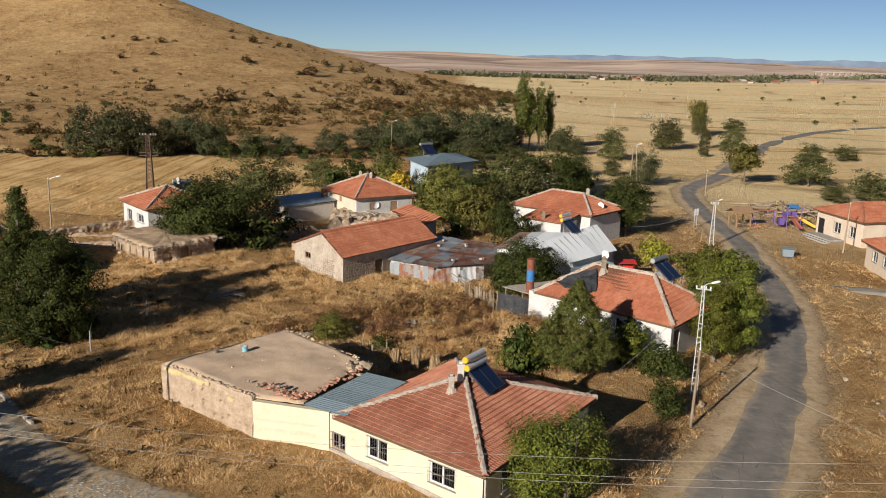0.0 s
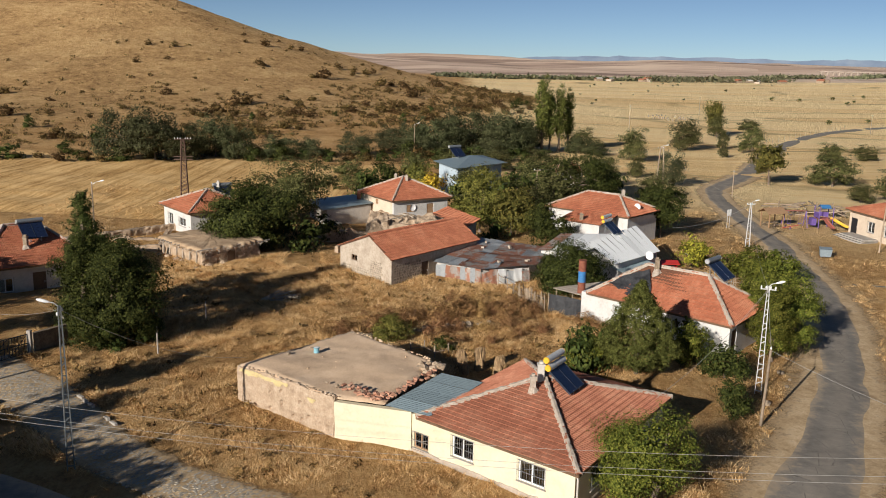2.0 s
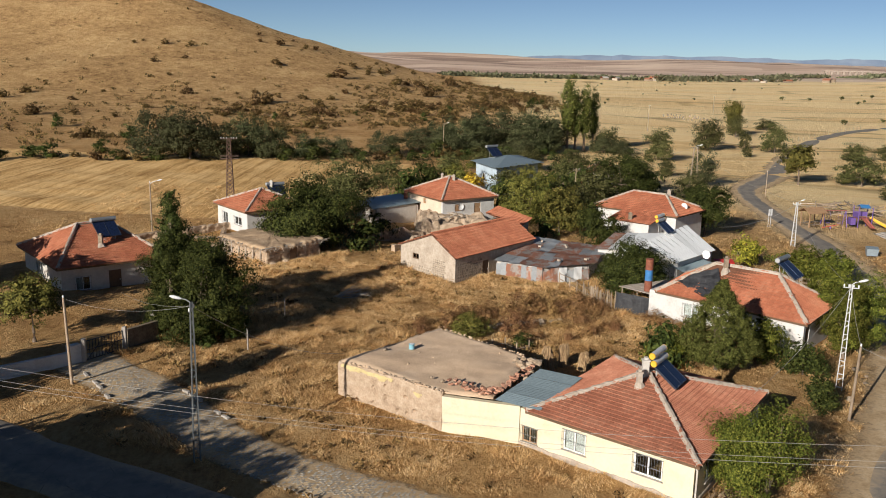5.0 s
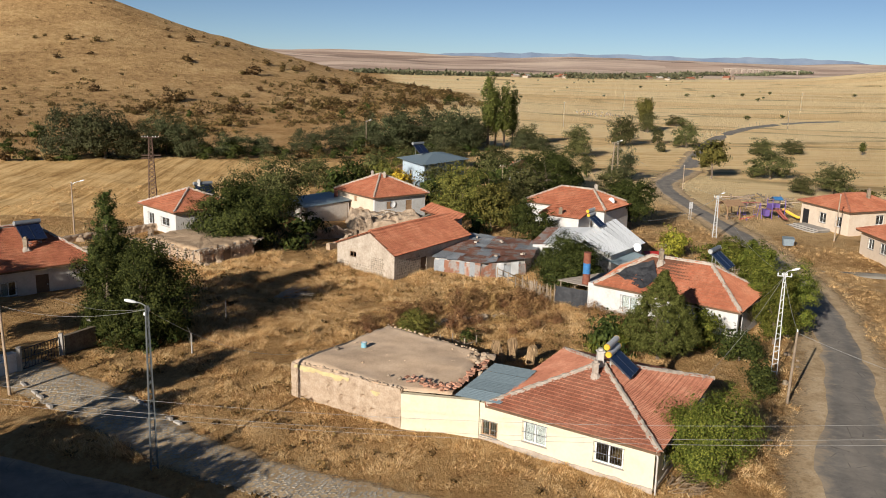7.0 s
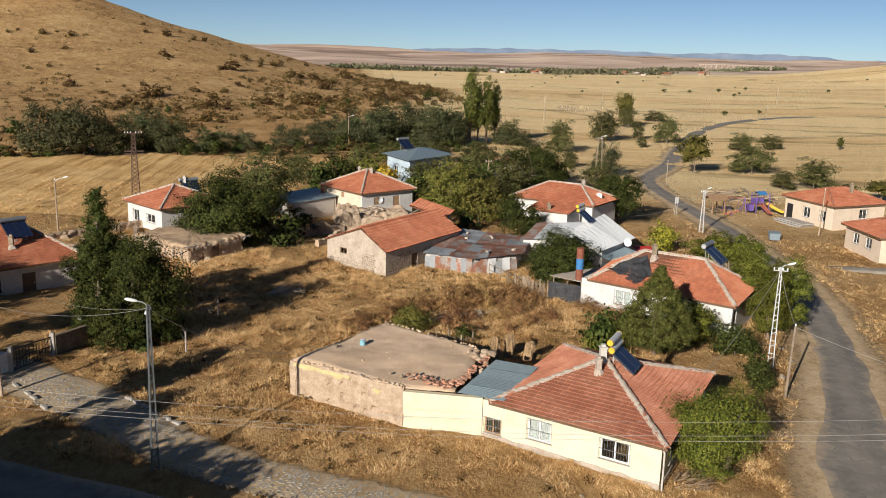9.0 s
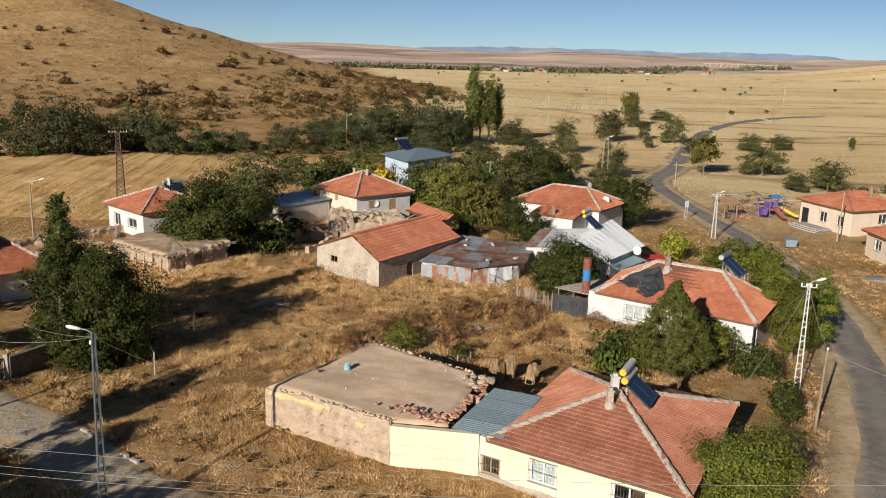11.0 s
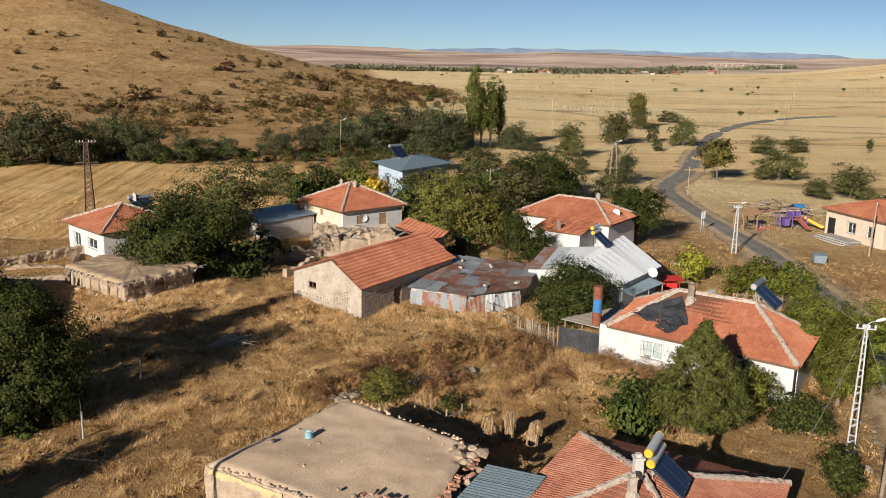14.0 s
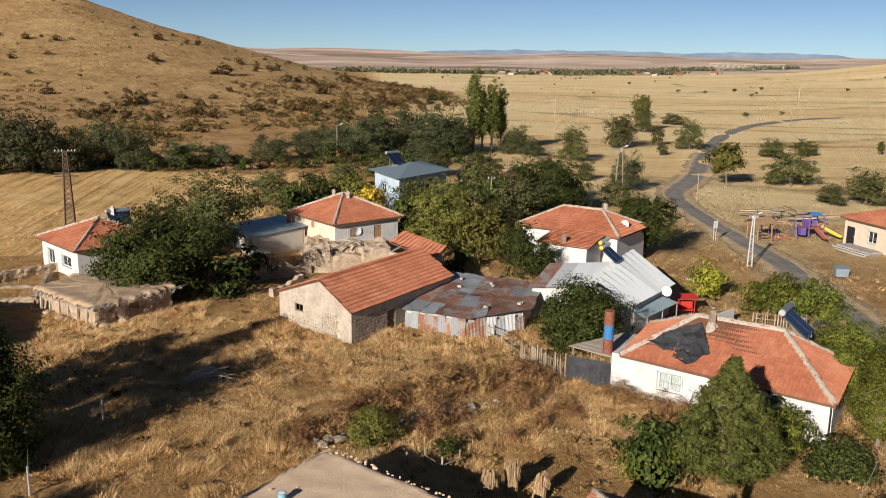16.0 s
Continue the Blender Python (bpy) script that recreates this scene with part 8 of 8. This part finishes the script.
# ---- playground ----
def playground():
    z = ground_z(47, 124)
    t = thing("play_tower", (49.4, 125.6, z), "purple and blue playground tower with slides", "playground")
    for sx in (-1.0, 1.0):
        for sy in (-0.9, 0.9):
            bm = B()
            tube(bm, [(sx, sy, -0.1), (sx, sy, 3.0)], 0.07, 8)
            part("post", bm, M_PURPLE, t)
    bm = B()
    box(bm, (-1.0, -0.9, 1.25), (1.0, 0.9, 1.33))
    part("platform", bm, M_BROWNPL, t)
    for lo, hi in (((-1.0, 0.9, 1.4), (1.0, 0.95, 2.1)), ((-1.05, -0.9, 1.4), (-1.0, 0.9, 2.1)), ((-1.9, -0.6, 0.3), (-1.2, 0.6, 1.3))):
        bm = B()
        box(bm, lo, hi)
        part("side_panel", bm, M_PURPLE, t)
    bm = B()
    slab(bm, [(-0.7, -0.9, 2.9), (0.7, -0.9, 2.9), (0.7, 0.0, 3.3), (-0.7, 0.0, 3.3)], 0.06)
    slab(bm, [(-0.7, 0.9, 2.9), (0.7, 0.9, 2.9), (0.7, 0.0, 3.3), (-0.7, 0.0, 3.3)], 0.06)
    part("canopy", bm, M_BLUE, t, "blue plastic canopy")
    for x0, y0, x1, y1, mat, lb in ((1.0, -0.3, 2.9, -2.0, M_YELLOW, "yellow slide"), (-0.2, -0.9, 0.2, -3.2, M_BROWNPL, "brown slide")):
        d = Vector((x1 - x0, y1 - y0, 0)).normalized()
        s = Vector((d.y, -d.x, 0)) * 0.32
        bm = B()
        prev = None
        for k in range(9):
            q = k / 8
            p = Vector((x0 + (x1 - x0) * q, y0 + (y1 - y0) * q, 1.3 - 1.15 * (q ** 0.9) if q < 0.88 else 0.26))
            row = [bm.verts.new(p + s * u + Vector((0, 0, h))) for u, h in ((-1, 0.28), (-0.9, 0.02), (0, 0), (0.9, 0.02), (1, 0.28))]
            if prev:
                for i in range(4):
                    bm.faces.new((prev[i], prev[i + 1], row[i + 1], row[i]))
            prev = row
        part("slide", bm, mat, t, lb)
    f = thing("swing_frame", (45.0, 125.0, z), "purple steel swing frame", "playground")
    for x in (-1.6, 1.6):
        for y in (-0.9, 0.9):
            bm = B()
            tube(bm, [(x, y, -0.1), (x, 0, 2.4)], 0.06, 8)
            part("leg", bm, M_PURPLE, f)
    bm = B()
    tube(bm, [(-1.7, 0, 2.4), (1.7, 0, 2.4)], 0.06, 8)
    part("top_bar", bm, M_BROWNPL, f)
    for x in (-0.8, 0.8):
        bm = B()
        beam(bm, (x - 0.2, 0, 0.55), (x - 0.2, 0, 2.4), 0.02)
        beam(bm, (x + 0.2, 0, 0.55), (x + 0.2, 0, 2.4), 0.02)
        box(bm, (x - 0.25, -0.12, 0.5), (x + 0.25, 0.12, 0.56))
        part("swing", bm, M_PURPLE, f)
    ss = thing("seesaw", (43.4, 122.2, z), "small red seesaw on the dry ground", "playground")
    bm = B()
    beam(bm, (-1.2, 0, 0.3), (1.2, 0.2, 0.75), 0.12, 0.06)
    part("plank", bm, M_RED, ss)
    bm = B()
    tube(bm, [(0, 0, -0.1), (0, 0, 0.5)], 0.08, 8)
    part("pivot", bm, M_PURPLE, ss)
    p = thing("picnic_shelter", (41.3, 123.8, ground_z(41.3, 123.8)), "small wooden picnic shelter with table", "shelter", turn=20)
    for x in (-1.2, 1.2):
        for y in (-0.9, 0.9):
            bm = B()
            beam(bm, (x, y, -0.1), (x, y, 2.2), 0.12)
            part("post", bm, M_BROWNWOOD, p)
    for s in (-1, 1):
        bm = B()
        slab(bm, [(-1.7, s * 1.3, 2.15), (1.7, s * 1.3, 2.15), (1.7, 0, 2.85), (-1.7, 0, 2.85)], 0.06)
        part("roof_side", bm, M_BROWNWOOD, p)
    bm = B()
    box(bm, (-0.9, -0.35, 0.7), (0.9, 0.35, 0.76))
    part("tabletop", bm, M_WOOD, p)
    for y in (-0.75, 0.75):
        bm = B()
        box(bm, (-0.9, y - 0.14, 0.42), (0.9, y + 0.14, 0.47))
        part("bench", bm, M_WOOD, p)
    bm = B()
    box(bm, (-0.6, -0.06, 0), (-0.5, 0.06, 0.7))
    box(bm, (0.5, -0.06, 0), (0.6, 0.06, 0.7))
    part("trestle", bm, M_WOOD, p)
    rng = random.Random(4)
    w = thing("timber_stack", (51.0, 137.0, ground_z(51, 137)), "collapsed stack of old grey roof timbers", "timber")
    for k in range(34):
        bm = B()
        x, y = rng.uniform(-6, 6), rng.uniform(-2, 2)
        a = rng.choice((rng.gauss(0.1, 0.2), rng.gauss(0.1, 0.3), rng.gauss(1.6, 0.2)))
        l = rng.uniform(2.0, 5.0)
        z0 = rng.uniform(0.1, 1.6)
        beam(bm, (x - l / 2 * math.cos(a), y - l / 2 * math.sin(a), z0), (x + l / 2 * math.cos(a), y + l / 2 * math.sin(a), z0 + rng.uniform(-0.1, 0.5)), 0.16, 0.16)
        part("beam", bm, M_WOOD, w)
    for x in (-4, -1, 2, 4.5):
        bm = B()
        beam(bm, (x, 0, -0.1), (x, 0.1, 2.0), 0.16)
        part("post", bm, M_WOOD, w)
    b = thing("waste_container", (40.6, 103.2, ground_z(40.6, 103.2)), "grey-blue steel waste container on wheels", "waste container", turn=-15)
    bm = B()
    vs = box(bm, (-0.6, -0.45, 0.25), (0.6, 0.45, 1.1))
    for v in vs[4:]:
        v.co.x *= 1.15
        v.co.y *= 1.15
    part("body", bm, M_GALV, b)
    bm = B()
    slab(bm, [(-0.72, -0.55, 1.14), (0.72, -0.55, 1.14), (0.72, 0.55, 1.3), (-0.72, 0.55, 1.3)], 0.04)
    part("lid", bm, M_GALV, b)
    for x in (-0.45, 0.45):
        for y in (-0.35, 0.35):
            bm = B()
            tube(bm, [(x - 0.03, y, 0.12), (x + 0.03, y, 0.12)], 0.12, 10)
            part("wheel", bm, M_IRON, b)


M_GALV = plain("blue_grey_paint", (0.24, 0.29, 0.32), 0.55, 0.2)
playground()
sg = thing("road_sign", (34.2, 121.1, ground_z(34.2, 121.1)), "pair of small white road signs on posts", "road sign", turn=35)
for x in (-0.25, 0.25):
    bm = B()
    tube(bm, [(x, 0, -0.1), (x, 0, 2.7)], 0.04, 7)
    part("post", bm, M_STEEL, sg)
    bm = B()
    box(bm, (x - 0.2, -0.06, 1.75), (x + 0.2, -0.03, 2.7))
    part("board", bm, M_FRAME, sg)
sp = thing("entrance_steps", (50.4, 117.0, ground_z(50.4, 117.0)), "grey concrete entrance steps and slab", "steps", turn=-79)
for k in range(3):
    bm = B()
    box(bm, (-3.0 + 0.3 * k, -1.6 + 0.4 * k, -0.1), (3.0, 1.2, 0.16 * (k + 1)))
    part("step", bm, M_CONC, sp)
ribbon("side_lane", path_points([(38.0, 89.0, 2.6), (44, 88.6, 2.6), (52, 87.2, 2.6), (66, 84, 2.6)]), 0, 0.03, 0.3, M_PAVE, "pale stony side lane leaving the road", 8)

# ---- far village, graves and fence posts on the plain ----
rngf = random.Random(31)
for k in range(16):
    x, y = rngf.uniform(230, 560), rngf.uniform(1330, 1560)
    x += (y - 1400) * 0.6
    w, d, h = rngf.uniform(7, 14), rngf.uniform(7, 11), rngf.uniform(3, 5)
    fh = thing("village_house", (x, y, ground_z(x, y) - 0.3), "tiny far village house with a pitched roof", "house", "far village", rngf.uniform(0, 180))
    bm = B()
    box(bm, (-w / 2, -d / 2, 0), (w / 2, d / 2, h))
    part("wall", bm, rngf.choice((M_STONE, M_RUBBLE, M_STONE)), fh)
    for s in (-1, 1):
        bm = B()
        slab(bm, [(-w / 2 - 0.4, s * (d / 2 + 0.4), h), (w / 2 + 0.4, s * (d / 2 + 0.4), h), (w / 2 + 0.4, 0, h + 2.2), (-w / 2 - 0.4, 0, h + 2.2)], 0.1)
        part("roof_side", bm, rngf.choice((M_TILE, M_TILE_OLD, M_GREYWALL)), fh)
for k in range(34):
    x, y = rngf.uniform(78, 96), rngf.uniform(366, 402)
    bm = B()
    box(bm, (-0.3, -0.08, -0.2), (0.3, 0.08, rngf.uniform(0.5, 0.9)))
    bmesh.ops.bevel(bm, geom=bm.edges[:], offset=0.04, segments=1, affect="EDGES")
    me = mesh_of("gravestone", bm, M_STONE)
    ob = new("gravestone", me)
    ob.matrix_world = pose(x, y, ground_z(x, y), 0, rngf.gauss(0, 4), rngf.gauss(0, 12))
    tagged(ob, "pale upright gravestone in a far graveyard", "gravestone", "far graveyard")
post_fence([(86 + 62 * k / 17, 262 + 86 * k / 17) for k in range(18)], 1.7, "row of thin weathered fence posts along the road", "roadside_fence", 0, M_WOOD, 0.06)
M_PYLON_PALE = surface("far_concrete", (0.36, 0.29, 0.235), (0.30, 0.24, 0.19), None, 0.1, 1.0)
vd = thing("viaduct", (1060, 2380, ground_z(1060, 2380)), "long pale viaduct far across the plain", "bridge")
bm = B()
box(bm, (-110, -4, 10), (110, 4, 12.5))
part("deck", bm, M_PYLON_PALE, vd)
for k in range(14):
    bm = B()
    box(bm, (-106 + k * 16, -3, -4), (-102 + k * 16, 3, 10))
    part("pier", bm, M_PYLON_PALE, vd)

# ---- trees behind the camera that shade the lane ----
SHADE = make_tree("tree", rngv, 9, 4.6, L_DARK, "dense green tree on the far side of the lane", n=4500, leaf=0.4, clear=0.1, lumps=26, lump=0.4)
SLENDER = make_tree("tree", rngv, 10.6, 1.9, L_DARK, "slender tree with a bare trunk beside the lane", n=2600, leaf=0.2, clear=0.52, lumps=14, lump=0.5)
SHADE.matrix_world = pose(-41.5, 25.3, ground_z(-41.5, 25.3), 0, 0, 20)
SLENDER.matrix_world = pose(-38.0, 35.8, ground_z(-38.0, 35.8), 0, 0, 0)
for x, y, s, q in ((-48.6, 38.4, 0.85, 1.0), (-52.5, 59.5, 1.0, 0.95), (-59, 66, 1.0, 0.95), (-34.5, 20.3, 0.8, 1.05), (-41, 18.3, 1.0, 1.1), (-30.5, 16.8, 0.7, 0.9), (-26.5, 14.3, 0.9, 0.9), (-37.6, 22.7, 1.0, 1.0)):
    plant(SHADE, x, y, s, q, 40 * s + x)
for x, y, s, q in ((-36.0, 33.2, 0.75, 0.75), (-35.0, 34.6, 0.4, 0.7)):
    plant(SLENDER, x, y, s, q, 40 * s + x)
for k in range(26):
    t = k / 25
    x, y = 6.2 + 6.5 * t + rngv.uniform(-0.3, 0.3), 70.9 - 6.3 * t + rngv.uniform(-0.6, 0.2)
    plant(THICKET, x, y, rngv.uniform(0.4, 0.7), rngv.uniform(0.4, 0.75), rngv.uniform(0, 360))
rsl = random.Random(91)
for k in range(13):
    t = k / 12
    p = v2((-36.3, 90.0)).lerp(v2((-29.9, 84.0)), t * 2) if t < 0.5 else v2((-29.9, 84.0)).lerp(v2((-24.8, 89.4)), t * 2 - 1)
    r = rsl.uniform(0.18, 0.5)
    bm = B()
    rock(bm, (0, 0, 0), r, rsl)
    lump = tagged(part("adobe_lump", bm, M_ADOBE), "fallen lump of earth at the foot of the adobe store", "rubble", "fallen adobe lumps")
    x, y = p.x + rsl.uniform(-0.5, 0.1), p.y + rsl.uniform(-0.5, 0.1)
    lump.matrix_world = pose(x, y, ground_z(x, y) + r * 0.15, 0, 0, rsl.uniform(0, 360))


# ---- paved lane of stone setts ----
def paved_lane():
    lane = ribbon("paved_lane", PATHWAY, 0.5, 0.008, 0.2, M_VERGE, "old paved lane of worn grey stone setts", 9)
    rng = random.Random(19)
    me = bpy.data.meshes.new("sett")
    bm = B()
    box(bm, (-0.125, -0.085, -0.05), (0.125, 0.085, 0.02))
    bmesh.ops.bevel(bm, geom=[e for e in bm.edges if e.verts[0].co.z > 0 and e.verts[1].co.z > 0], offset=0.02, segments=1, affect="EDGES")
    bm.to_mesh(me)
    bm.free()
    me.materials.append(M_PAVE)
    fine = path_points([tuple(p) for p in PATHWAY[::3]], 0.185)
    spots = []
    for k in range(len(fine) - 1):
        x, y, w = fine[k]
        t = Vector((fine[k + 1][0] - x, fine[k + 1][1] - y)).normalized()
        s = Vector((t.y, -t.x))
        n = int(w / 0.27)
        for j in range(n):
            u = (j + 0.5 + (0.5 if k % 2 else 0)) / n * w - w / 2
            if u > w / 2 or rng.random() < 0.06 + 0.45 * max(0.0, float(vnoise(x + s.x * u, y + s.y * u, 1.6, 33))):
                continue
            px, py = x + s.x * u + rng.gauss(0, 0.03), y + s.y * u + rng.gauss(0, 0.03)
            m = pose(px, py, ground_z(px, py) + 0.05 * (1 - (2 * u / w) ** 2) + rng.uniform(-0.012, 0.015), rng.gauss(0, 2.5), rng.gauss(0, 2.5), math.degrees(math.atan2(s.y, s.x)) + rng.gauss(0, 7))
            spots.append(m)
    near = [m for m in spots if m.translation.x > -29][:300]
    rest = [m for m in spots if not any(m is q for q in near)]
    for m in near:
        ob = new("sett", me)
        ob.parent = lane
        ob.matrix_basis = m
    co, fa = [v.co.copy() for v in me.vertices], [tuple(p.vertices) for p in me.polygons]
    verts, faces = [], []
    for m in rest:
        k = len(verts)
        verts += [tuple(m @ c) for c in co]
        faces += [tuple(k + i for i in f) for f in fa]
    tagged(raw("setts", verts, faces, M_PAVE, lane), kind="stuff")


paved_lane()
rk = random.Random(44)
kerb_me = bpy.data.meshes.new("kerb_stone")
kb_ = B()
box(kb_, (-0.33, -0.1, -0.2), (0.33, 0.1, 0.16))
bmesh.ops.bevel(kb_, geom=kb_.edges[:], offset=0.025, segments=1, affect="EDGES")
kb_.to_mesh(kerb_me)
kb_.free()
kerb_me.materials.append(M_CONC)
for p, q in (((-34.4, 51.6), (-30.7, 46.8)), ((-27.2, 49.5), (-22.6, 44.7))):
    n = int(math.dist(p, q) / 0.78)
    for k in range(n):
        if rk.random() < 0.22:
            continue
        x, y = p[0] + (q[0] - p[0]) * k / n, p[1] + (q[1] - p[1]) * k / n
        ob = new("kerb_stone", kerb_me)
        ob.matrix_world = pose(x + rk.gauss(0, 0.04), y + rk.gauss(0, 0.04), ground_z(x, y) + rk.uniform(-0.03, 0.04), rk.gauss(0, 3), rk.gauss(0, 3), math.degrees(math.atan2(q[1] - p[1], q[0] - p[0])) + rk.gauss(0, 4))
        tagged(ob, "worn concrete kerb stone along the paved lane", "kerb stone", "kerb stones of the lane")

lay_tiles()
